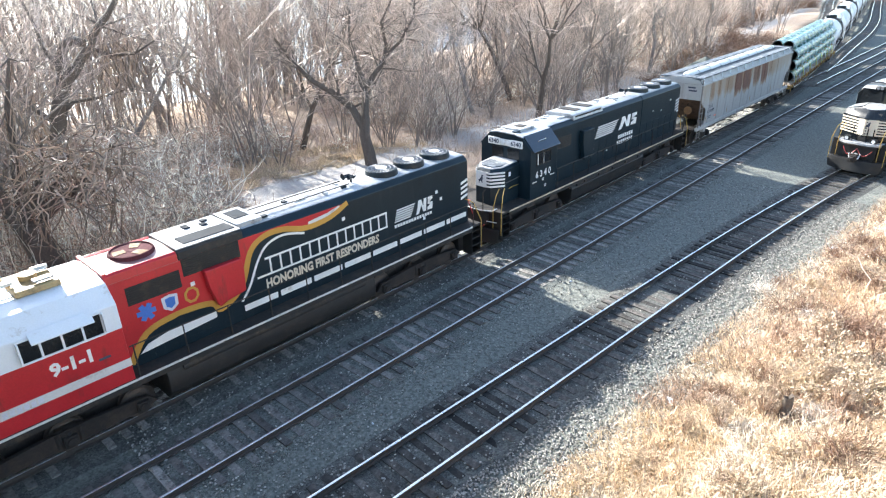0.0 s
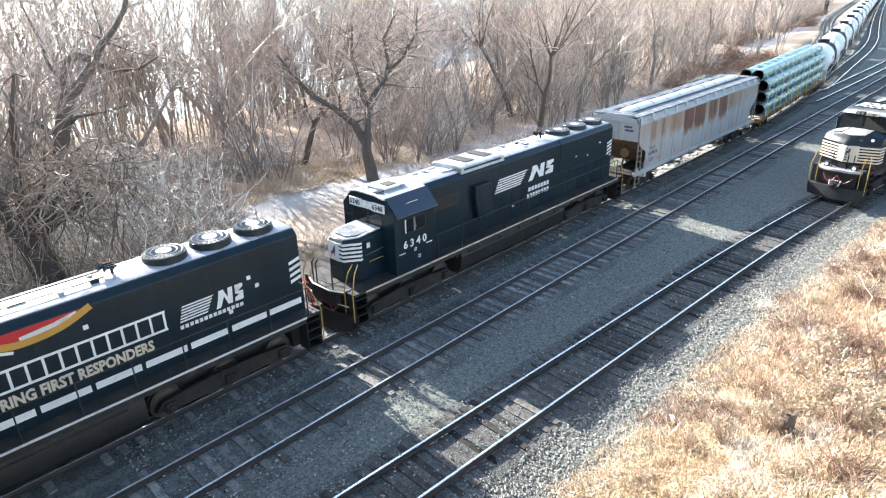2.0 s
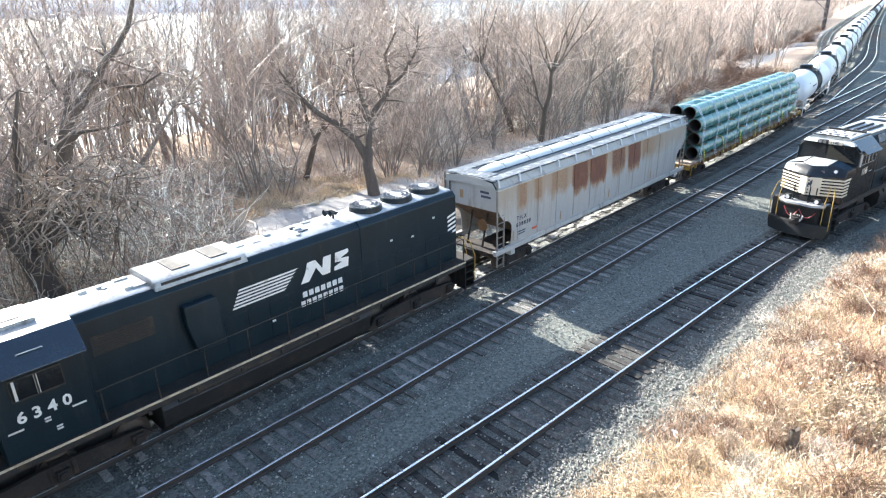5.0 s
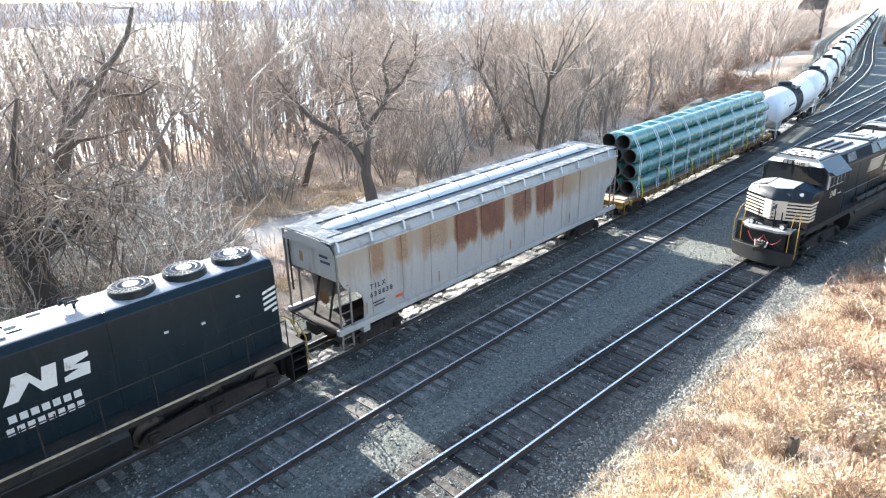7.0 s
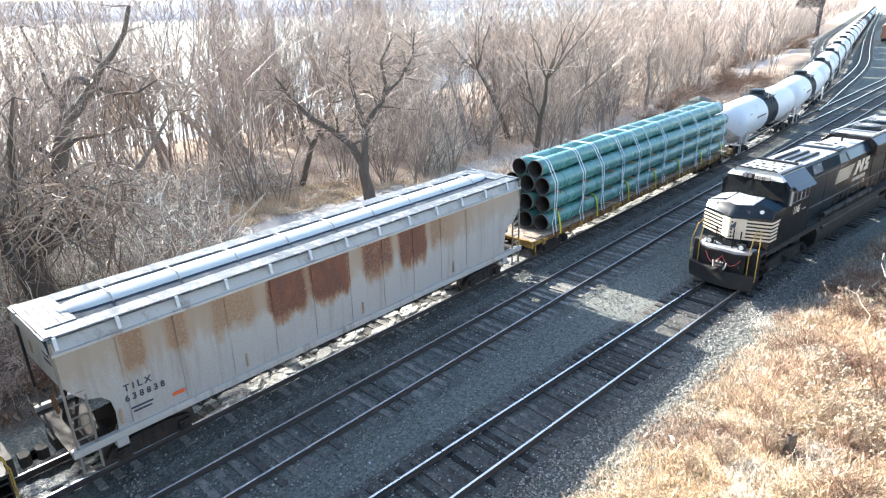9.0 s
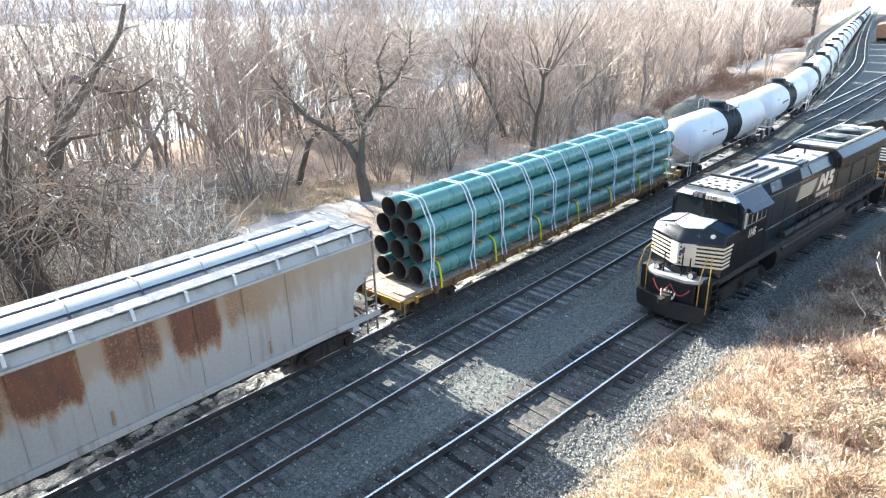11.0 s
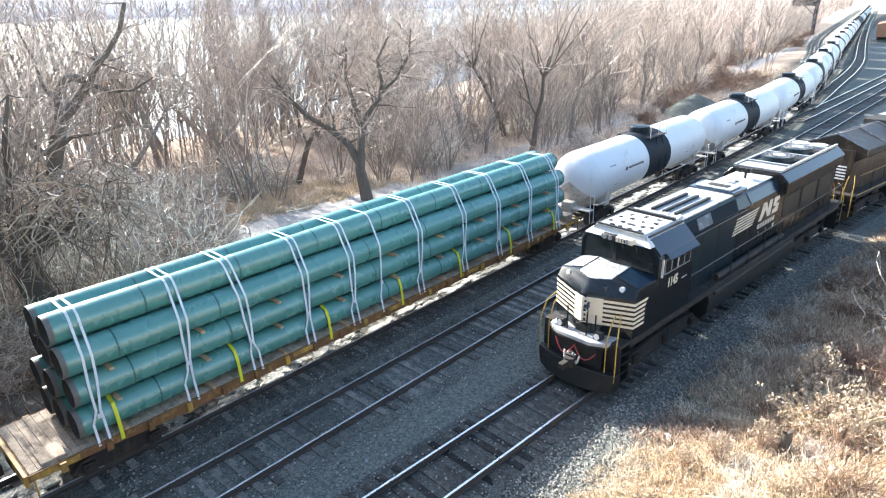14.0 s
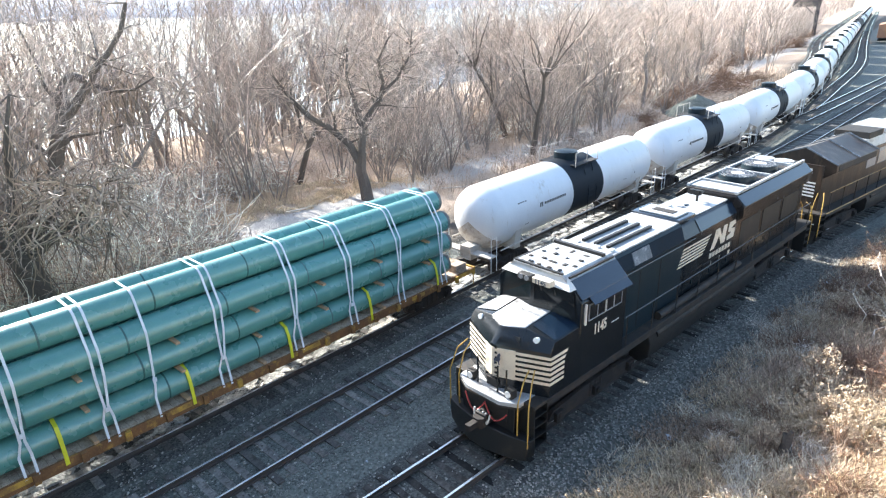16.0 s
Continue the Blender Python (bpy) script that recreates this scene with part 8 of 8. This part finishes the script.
def flat_car():
    L = 26.9
    c = root("flat_car", "rusty yellow-brown flat car with plank deck and strapped load", "flat car")
    part("deck_frame", M().box(-1.42, 1.42, 0.5, L - 0.5, 1.05, 1.14), CARBROWN, c, bevel=0.01)
    for sx in (-1, 1):
        s = M().plate([(0.5, 1.18), (L - 0.5, 1.18), (L - 0.5, 0.98), (L - 2.6, 0.95), (L - 4.2, 0.86), (4.2, 0.86), (2.6, 0.95), (0.5, 0.98)], *sorted((sx * 1.40, sx * 1.46)))
        side = part("side_sill", s, CARBROWN, c, bevel=0.01)
        for k in range(22):
            y = 1.2 + 1.14 * k
            part("stake_pocket", M().box(*sorted((sx * 1.46, sx * 1.56)), y, y + 0.16, 0.88, 1.16), CARBROWN if k % 3 else CARYELLOW, side, bevel=0.01)
        for y0, y1 in ((0.55, 1.7), (8.4, 9.2), (12.6, 13.4), (17.0, 18.1), (22.6, 23.3), (L - 1.7, L - 0.55)):
            part("yellow_panel", M().box(*sorted((sx * 1.46, sx * 1.468)), y0, y1, 0.99, 1.15), CARYELLOW, side, smooth=False)
    rnd = random.Random(6)
    y = 0.55
    while y < L - 0.75:
        w = rnd.uniform(0.19, 0.22)
        part("plank", M().box(-1.38, 1.38 + rnd.uniform(-0.02, 0.02), y, y + w - 0.012, 1.14, 1.19 + rnd.uniform(-0.006, 0.006)), DECKWOOD, c, smooth=False)
        y += w
    part("centre_sill", M().plate([(0.4, 1.05), (L - 0.4, 1.05), (L - 0.4, 0.75), (L - 5, 0.72), (5, 0.72), (0.4, 0.75)], -0.35, 0.35), BOGIE, c)
    for y0, sgn in ((0.5, 1), (L - 0.5, -1)):
        part("end_sill", M().box(-1.44, 1.44, *sorted((y0, y0 - sgn * 0.1)), 0.86, 1.2), CARYELLOW, c, bevel=0.01)
        part("end_box", M().box(0.55, 1.3, *sorted((y0 + sgn * 0.35, y0 + sgn * 1.0)), 1.19, 1.5 if sgn < 0 else 1.26), DECKWOOD, c, bevel=0.02)
        coupler(c, y0 - sgn * 0.3, -sgn)
        bogie(c, y0 + sgn * 2.3, (-0.88, 0.88), 0.42)
        grab(c, [(1.5, y0 + sgn * 0.1, 0.45), (1.5, y0 + sgn * 0.1, 1.1)], CARYELLOW)
    # timber bearers under and between the rows
    for k in range(9):
        y = 2.9 + 2.6 * k
        for z, h in ((1.19, 0.09), (2.15, 0.07), (3.07, 0.07)):
            part("timber_bearer", M().box(-1.36, 1.36 + 0.1 * rnd.random(), y, y + 0.12, z, z + h), BLOCKWOOD, c, smooth=False)
    def arc(cx, cz, a0, a1, n, r=0.442):
        return [(cx + r * math.cos(radians(a0 + (a1 - a0) * k / n)), cz + r * math.sin(radians(a0 + (a1 - a0) * k / n))) for k in range(n + 1)]
    right = [(1.47, 1.1), (1.40, 1.45)] + arc(0.91, 1.71, 0, 0, 1)[:1] + arc(0.91, 3.57, 0, 30, 4) + arc(0.455, 4.355, 30, 90, 6)
    for y, two in ((2.35, 1), (4.9, 1), (7.1, 1), (9.2, 1), (11.2, 1), (12.5, 0), (14.6, 1), (17.3, 1), (19.7, 1), (22.1, 1), (24.5, 1)):
        slack, knot = rnd.uniform(-0.06, 0.06), rnd.uniform(1.9, 2.9)
        for d in ((-0.11, 0.11) if two else (0,)):
            # the two bands draw together where they are tied, and splay below
            pts = [(x, y + d * (0.35 + 0.65 * min(1, abs(z - knot) / 0.9) if x > 0 else 1) + slack * (z - 1), z)
                   for x, z in [(1.372, 2.1), (1.372, 2.5), (1.372, 3.0)] + right[3:] + [(-x, z) for x, z in reversed(right[2:])]]
            pts = [(x, y + d * 1.25, z) for x, z in right[:3]] + pts
            m = M().loft([[(x, q - 0.033, z), (x, q + 0.033, z), (x * 0.993, q + 0.033, z - 0.012), (x * 0.993, q - 0.033, z - 0.012)] for x, q, z in pts])
            part("strap", m, STRAPWHITE, c, "white woven tie-down strap", smooth=False)
        part("ratchet", M().box(1.372, 1.41, y - 0.06 + slack * (knot - 1), y + 0.06 + slack * (knot - 1), knot - 0.07, knot + 0.07), STRAPWHITE, c, bevel=0.02)
    for y in (2.8, 6.45, 10.0, 13.5, 16.95, 20.5, 24.1):
        for sx in (-1, 1):
            pts = [(sx * 1.48, 1.0), (sx * 1.46, 1.4), (sx * 1.40, 1.78), (sx * 1.28, 2.08), (sx * 1.0, 2.19)]
            part("strap", M().loft([[(x, y - 0.05, z), (x, y + 0.05, z), (x - sx * 0.02, y + 0.05, z - 0.008), (x - sx * 0.02, y - 0.05, z - 0.008)] for x, z in pts]), STRAPYELLOW, c, "bright yellow tie-down strap", smooth=False)
    return c, L


def pipe_mesh():
    """A long coated steel pipe with a real bore and bare bevelled ends."""
    r, t, n, l = 0.43, 0.022, 40, 23.2

    def ring(y, q):
        return [(q * math.cos(6.283185 * k / n), y, q * math.sin(6.283185 * k / n)) for k in range(n)]
    return (M().loft([ring(0.14, r), ring(l - 0.14, r)], caps=False),
            M().loft([ring(l - 0.14, r - 0.003), ring(l, r - 0.006), ring(l, r - t), ring(0, r - t), ring(0, r - 0.006), ring(0.14, r - 0.003)], caps=False),
            M().loft([ring(0.0, r - t - 0.001), ring(l, r - t - 0.001)], caps=False))


def pipe_load():
    """Eleven pipes: three rows of three and two on top."""
    outer, ends, bore = pipe_mesh()
    places = [(x, z) for z in (1.71, 2.65, 3.57) for x in (-0.91, 0.0, 0.91)] + [(-0.455, 4.355), (0.455, 4.355)]
    first, made = None, []
    rnd = random.Random(3)
    for i, (x, z) in enumerate(places):
        if first is None:
            p = root("pipe", "long green coated steel pipe strapped on the flat car", "pipe", "pipe load")
            part("coating", outer, PIPEGREEN, p, fix=False)
            part("bare_end", ends, PIPEEND, p, "bare dark steel ends", fix=False)
            part("bore", bore, PIPEIN, p, "dark rusty inside", fix=False)
            first = p
            for k in range(7):
                y = 2.0 + 2.95 * k
                rr = [[(q * math.cos(6.283185 * a / 40), y + d, q * math.sin(6.283185 * a / 40)) for a in range(40)] for d, q in ((0, 0.429), (0.012, 0.434), (0.045, 0.434), (0.057, 0.429))]
                part("joint_ring", M().loft(rr, caps=False), mat_ring, p, "darker welded joint", fix=False)
        else:
            p = copy_thing(first, pose(0, 0, 0))
            d = rnd.uniform(-0.9, 0.9)
            for o in p.children:
                if o.name.startswith("joint_ring"):
                    o.location.y = d
        made.append((p, x, 1.82 + rnd.uniform(-0.12, 0.12), z))
    return made


mat_ring = mat("joint_coating", (0.03, 0.10, 0.095), 0.5, vary=0.2)


def tank_car():
    L = 17.4
    c = root("tank_car", "white tank car with black centre band and dirty underside", "tank car", "tank cars")
    R, zc = 1.53, 2.62

    def shell(ys, grow_by=0.0, n=36):
        rings = []
        for y in ys:
            q = R + grow_by
            e = min(y - 0.7, L - 0.7 - y)
            if e < 1.0:
                q *= math.sqrt(max(1 - (1 - e) ** 2, 0.0004))
            rings.append([(q * math.cos(6.283185 * k / n), y, zc + q * math.sin(6.283185 * k / n)) for k in range(n)])
        return M().loft(rings)
    head = [0.7, 0.73, 0.8, 0.92, 1.1, 1.35, 1.7]
    part("tank", shell(head + [5, 9, 13] + [L - y for y in reversed(head)]), TANKWHITE, c, "white barrel")
    part("band", shell([7.2, 7.21, 10.2, 10.21], 0.012), TANKBAND, c, "broad black band")
    dome = part("manway", M().cyl((0, 8.7, 4.04), (0, 8.7, 4.48), 0.62, n=24), BLACK, c, "black protective housing", bevel=0.02)
    part("manway_lid", M().cyl((0, 8.7, 4.48), (0, 8.7, 4.53), 0.55, 0.4, n=24), BLACK, dome)
    part("platform", M().box(0.45, 1.15, 7.9, 10.1, 3.92, 3.96), DULLBLACK, c)
    part("platform", M().box(-1.15, -0.45, 7.9, 10.1, 3.92, 3.96), DULLBLACK, c)
    for sx in (-1, 1):
        for y in (7.9, 9.0, 10.1):
            part("stanchion", M().tube([(sx * 1.13, y, 3.9), (sx * 1.13, y, 4.62)], [0.02, 0.02], 5), TANKGRIME, c)
        part("handrail", M().tube([(sx * 1.13, 7.9, 4.62), (sx * 1.13, 10.1, 4.62)], [0.02, 0.02], 5), TANKGRIME, c)
        part("side_rail", M().tube([(sx * 1.50, 1.2, 1.42), (sx * 1.50, L - 1.2, 1.42)], [0.035, 0.035], 6), TANKGRIME, c)
        for k in range(6):
            y = 3.0 + 2.4 * k
            part("rail_bracket", M().tube([(sx * 1.50, y, 1.42), (sx * 0.95, y, 1.72)], [0.025, 0.025], 5), TANKGRIME, c)
        for y in (8.6, 9.4):
            part("ladder_rail", M().tube([(sx * 1.52, y, 1.0), (sx * 1.57, y, 2.62), (sx * 1.14, y, 3.94)], [0.02] * 3, 5), TANKBAND, c)
        for k in range(7):
            part("rung", M().tube([(sx * 1.54, 8.6, 1.05 + 0.3 * k), (sx * 1.54, 9.4, 1.05 + 0.3 * k)], [0.014, 0.014], 4), TANKBAND, c)
    for y0, sgn in ((0.45, 1), (L - 0.45, -1)):
        part("saddle", M().prism(((-1.3, 1.05), (1.3, 1.05), (1.42, 2.35), (1.1, 1.9), (0.5, 1.5), (-0.5, 1.5), (-1.1, 1.9), (-1.42, 2.35)), *sorted((y0 + sgn * 2.0, y0 + sgn * 2.5))), TANKGRIME, c, bevel=0.02)
        part("stub_sill", M().box(-0.32, 0.32, *sorted((y0, y0 + sgn * 3.6)), 0.85, 1.5), TANKGRIME, c, bevel=0.02)
        part("end_platform", M().box(-1.45, 1.45, *sorted((y0, y0 + sgn * 0.5)), 1.18, 1.24), TANKGRIME, c)
        # a darker brownish patch over the low part of each tank end
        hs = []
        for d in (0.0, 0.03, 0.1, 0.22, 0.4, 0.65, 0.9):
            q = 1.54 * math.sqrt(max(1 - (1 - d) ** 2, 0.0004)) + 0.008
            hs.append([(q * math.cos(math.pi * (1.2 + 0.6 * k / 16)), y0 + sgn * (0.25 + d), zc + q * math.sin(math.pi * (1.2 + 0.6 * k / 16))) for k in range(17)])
        part("head_shield", M().loft(hs, caps=False), TANKGRIME, c, "darker lower part of the tank end")
        for sx in (-1, 1):
            grab(c, [(sx * 1.45, y0 + sgn * 0.1, 0.5), (sx * 1.45, y0 + sgn * 0.1, 2.1), (sx * 1.45, y0 + sgn * 0.5, 2.1), (sx * 1.45, y0 + sgn * 0.5, 0.5)], TANKWHITE)
        coupler(c, y0 - sgn * 0.25, -sgn)
        bogie(c, y0 + sgn * 2.2, (-0.88, 0.88), 0.46)
    for y, z, w, h in ((4.6, 2.8, 1.9, 0.2), (4.2, 2.75, 0.3, 0.34), (2.6, 3.25, 0.7, 0.08), (12.6, 2.3, 0.4, 0.3), (13.8, 2.45, 0.1, 0.25), (3.1, 2.15, 0.35, 0.3)):
        n = max(1, int(w / 0.14))
        for k in range(n):
            yy = y + w * k / n
            x = math.sqrt(max(R * R - (z - zc) ** 2, 0)) + 0.006
            part("stencil_bar", M().box(x - 0.02, x, yy, yy + w / n * 0.6, z, z + h * 0.62), PIPEEND, c, smooth=False)
    return c, L


def far_tank_car(paint, label):
    L = 17.4
    c = root("tank_car", label, "tank car", "tank cars")
    n, R, zc = 24, 1.5, 2.65
    rings = [[(q * math.cos(6.283185 * k / n), y, zc + q * math.sin(6.283185 * k / n)) for k in range(n)] for y, q in ((0.7, 0.3), (0.8, 0.95), (1.1, 1.35), (1.6, R), (L - 1.6, R), (L - 1.1, 1.35), (L - 0.8, 0.95), (L - 0.7, 0.3))]
    part("tank", M().loft(rings), paint, c)
    part("band", M().cyl((0, L / 2 - 1.4, zc), (0, L / 2 + 1.4, zc), R + 0.012, n=n), TANKBAND, c)
    part("manway", M().cyl((0, L / 2, 4.0), (0, L / 2, 4.5), 0.5, n=16), BLACK, c)
    part("underframe", M().box(-0.4, 0.4, 0.4, L - 0.4, 0.85, 1.4), BOGIE, c)
    for y in (2.6, L - 2.6):
        w = M()
        for o in (-0.88, 0.88):
            for sx in (-1, 1):
                w.cyl((sx * 0.69, y + o, 0.46), (sx * 0.82, y + o, 0.46), 0.46, n=14)
        w.box(-1.1, 1.1, y - 1.2, y + 1.2, 0.45, 0.85)
        part("bogie", w, BOGIE, c)
    return c, L


def orange_boxcar():
    L = 16.5
    c = root("boxcar", "faded orange boxcar standing far up the line", "boxcar")
    part("body", M().prism(((-1.5, 1.1), (1.5, 1.1), (1.5, 4.2), (0, 4.5), (-1.5, 4.2)), 0.6, L - 0.6), ORANGE, c, bevel=0.02)
    for sx in (-1, 1):
        part("sliding_door", M().box(*sorted((sx * 1.5, sx * 1.58)), 6.6, 9.6, 1.15, 4.1), ORANGE, c, bevel=0.01)
    for k in range(12):
        part("rib", M().box(1.5, 1.55, 1.2 + 1.25 * k, 1.28 + 1.25 * k, 1.15, 4.15), ORANGE, c)
    part("underframe", M().box(-1.2, 1.2, 0.4, L - 0.4, 0.85, 1.1), BOGIE, c)
    for y in (2.6, L - 2.6):
        bogie(c, y, (-0.88, 0.88), 0.46)
    m = Matrix.Rotation(radians(8), 4, "Z")
    m.translation = (-32.0, 199, 0)
    c.matrix_basis = m


# ------------------------------------------------------------ the trains and their run

SPEED = 4.31
TRAIN1, TRAIN3, PIPES = [], [], []


def couple(train, made, s):
    train.append((made[0], s, made[1]))


couple(TRAIN1, memorial_locomotive(), -1.4)
couple(TRAIN1, black_locomotive(), 20.3)
couple(TRAIN1, hopper_car(), 41.4)
couple(TRAIN1, flat_car(), 62.0)
PIPES = pipe_load()
white_tank = tank_car()
couple(TRAIN1, white_tank, 89.05)
for i in range(1, 6):
    TRAIN1.append((copy_thing(white_tank[0], pose(0, 0, 0)), 89.05 + 17.4 * i, 17.4))
# far up the line: plainer cars, white ones and dark ones
pale_tank = far_tank_car(TANKWHITE, "white tank car far up the line")
black_tank = far_tank_car(DULLBLACK, "dark grimy tank car among white ones")
order = "wwwwwwddwwdwwwwwwww"
for i, kind in enumerate(order):
    proto = (pale_tank if kind == "w" else black_tank)[0]
    TRAIN1.append((copy_thing(proto, pose(0, 0, 0)), 193.45 + 17.4 * i, 17.4))
for proto in (pale_tank[0], black_tank[0]):
    drop_far([proto])
couple(TRAIN3, wide_cab_locomotive(), 0.0)
couple(TRAIN3, trailing_locomotive(), 22.66)
orange_boxcar()


def car_pose(way, s, length):
    """Pose of a vehicle whose leading coupler is at s: both bogie centres stand on the line."""
    a, b = way.at(s + length * 0.18), way.at(s + length * 0.82)
    d = (b - a).normalized()
    m = Matrix(((d.y, d.x, 0), (-d.x, d.y, 0), (0, 0, 1))).to_4x4()
    m.translation = (a + b) / 2 - d * (length * 0.5)
    return m


def lead_1(t):
    return -SPEED * t


def lead_3(t):
    return 42.41 - 1.2747 * t - 0.06817 * t * t + 0.001669 * t ** 3


def motions():
    halves = [0.5 * k for k in range(33)]
    for car, s, length in TRAIN1:
        walk(car, [(t, car_pose(WAY1, s + lead_1(t), length)) for t in halves])
    for p, x, y, z in PIPES:
        walk(p, [(t, car_pose(WAY1, 62.0 + lead_1(t), 26.9) @ pose(x, y, z)) for t in halves])
    for car, s, length in TRAIN3:
        walk(car, [(t, car_pose(WAY3, s + lead_3(t), length)) for t in halves])
    turning = {c.name: (lead_1, 4) for c, s, _ in TRAIN1[:5]}
    turning.update({c.name: (lead_3, 8) for c, s, _ in TRAIN3})
    for ws, car, off, r in SPIN:
        if car.name in turning:
            lead, step = turning[car.name]
            rows = []
            for k in range(0, 481, step):
                t = k / FPS
                rows.append((t, pose(0, off, r, math.degrees((lead(0) - lead(t)) / r))))
            walk(ws, rows)

# track_1 takes the oily dark stone, which also carries the trees' shade
build_track("track_1", WAY1, -45, 480, (2, 62), DULLRAIL, "ballasted railway track carrying the freight train", 1, DARKGRAVEL)
build_track("track_2", WAY2, -45, 400, (2, 70), DULLRAIL, "empty ballasted railway track with weathered ties", 2, MIDGRAVEL)
build_track("track_3", WAY3, -45, 220, (2, 60), BRIGHTRAIL, "ballasted railway track with bright polished rails", 3, DARKGRAVEL, DARKTIE)
build_track("track_4", WAY4, 26, 250, (0, 0), FARRAIL, "straight railway track beyond the junction", 4, GRAVEL, TIE)
build_track("track_5", WAY5, 14, 480, (0, 0), FARRAIL, "railway track bending away beyond the junction", 5, GRAVEL, TIE)
build_track("track_6", WAY6, 2, 440, (0, 0), FARRAIL, "curved siding beside the woods", 6, GRAVEL, TIE)
build_sun_patches()
build_stones()
build_woods()
build_bank()

# ------------------------------------------------------------ small things beside the line


def gravel_pile():
    m = M()
    rings = []
    for k in range(7):
        q = 1 - k / 6
        rings.append([((3.0 * q + 0.05) * math.cos(0.3491 * a) * (1 + 0.12 * noise.noise((a, k, 1))), (5.6 * q + 0.05) * math.sin(0.3491 * a),
                       -0.2 + 2.1 * (1 - q) ** 0.8 + 0.12 * noise.noise((a * 0.7, k, 3))) for a in range(18)])
    m.loft(rings)
    ob = tagged(part("gravel_heap", m, GRAVEL), "grey-green heap of gravel beside the tracks", "gravel heap", kind="stuff")
    ob.location = (-29.6, 76.2, -0.7)


def gantry():
    """Dark steel pier with a deck end, far up the line."""
    g = root("bridge_pier", "tall dark steel bridge pier far up the line", "bridge pier")
    part("pillar", M().box(-0.55, 0.55, -0.55, 0.55, -1.0, 8.2), PIERDARK, g, bevel=0.03)
    part("cap_beam", M().box(-7.0, 0.7, -0.9, 0.9, 8.2, 9.2), PIERDARK, g, bevel=0.03)
    part("girder", M().box(-7.2, 0.9, -1.2, 1.2, 9.2, 12.6), PIERDARK, g, bevel=0.03)
    part("brace", M().tube([(-0.5, 0, 5.6), (-3.4, 0, 8.3)], [0.15, 0.15], 6), PIERDARK, g)
    g.matrix_basis = pose(-56.3, 233, 0, 0, 0, 12)


def scraps():
    """A few bits of litter on the stones."""
    rnd = random.Random(2)
    for x, y, s in ((-5.6, 15.4, 0.16), (-6.1, 17.0, 0.1), (-5.0, 30.5, 0.16), (-4.7, 31.2, 0.12), (-5.4, 33.0, 0.14), (-12.3, 20.6, 0.1), (-11.8, 9.2, 0.06), (-5.9, 16.0, 0.12)):
        m = M()
        q = [(s * rnd.uniform(0.5, 1.1) * math.cos(1.0472 * k), s * rnd.uniform(0.4, 0.8) * math.sin(1.0472 * k)) for k in range(6)]
        m.loft([[(a, b, 0.0) for a, b in q], [(a * 0.8, b * 0.8, s * 0.35 + s * 0.2 * rnd.random()) for a, b in q]])
        ob = tagged(part("scrap", m, LITTER, smooth=False), "crumpled pale scrap lying on the stones", "litter", "litter by the track")
        ob.location = (x, y, ground_z(x, y) + 0.0)
        ob.rotation_euler = (0, 0, rnd.uniform(0, 6))


def fallen_boughs():
    rnd = random.Random(44)
    for x, y, l in ((-34.6, 22.0, 2.2), (-35.2, 25.2, 1.6), (-33.2, 18.4, 1.8), (-36.5, 30.5, 2.4), (-30.8, 33.0, 2.0)):
        a = rnd.uniform(0, 3.1)
        z = ground_z(x, y) + 0.06
        m = M().tube([(0, 0, 0), (l * 0.5 * math.cos(a), l * 0.5 * math.sin(a), 0.05), (l * math.cos(a + 0.2), l * math.sin(a + 0.2), 0.02)], [0.06, 0.05, 0.02], 6)
        ob = tagged(part("fallen_bough", m, PALETWIG), "pale fallen bough on the sandy strip", "bough", "fallen boughs")
        ob.location = (x, y, z)


def overpass():
    """Plain road bridge, unseen, added behind the camera to hold skylight off the line."""
    m = M().box(-70, 60, -13.5, -0.9, 9.3, 10.3).box(-70, 60, -1.15, -0.9, 10.3, 11.2).box(-70, 60, -13.5, -13.25, 10.3, 11.2)
    for x in (-69.0, -24.5, 6.0, 57.0):
        m.box(x, x + 1.2, -12.5, -3.0, -4.0, 9.3)
    tagged(part("wall_overpass", m, CONCRETE, smooth=False), "unseen plain grey concrete road bridge added over the railway", "bridge", kind="structure")


def stump():
    """Dark stump shape that stands in for a shaded crevice in the bank."""
    rnd = random.Random(3)
    m = M()
    m.loft([[(r * math.cos(0.6283 * k) * (1 + 0.2 * rnd.random()), r * math.sin(0.6283 * k), z + (0.16 * rnd.random() if z > 0.5 else 0)) for k in range(10)]
            for r, z in ((0.22, -0.2), (0.15, 0.1), (0.12, 0.35), (0.10, 0.6), (0.03, 0.5))])
    ob = tagged(part("stump", m, DARKBARK), "dark stump shape standing in for a shaded crevice in straw grass", "stump")
    ob.location = (-2.7, 15.6, ground_z(-2.7, 15.6))


gravel_pile()
stump()
overpass()
gantry()
scraps()
fallen_boughs()

motions()
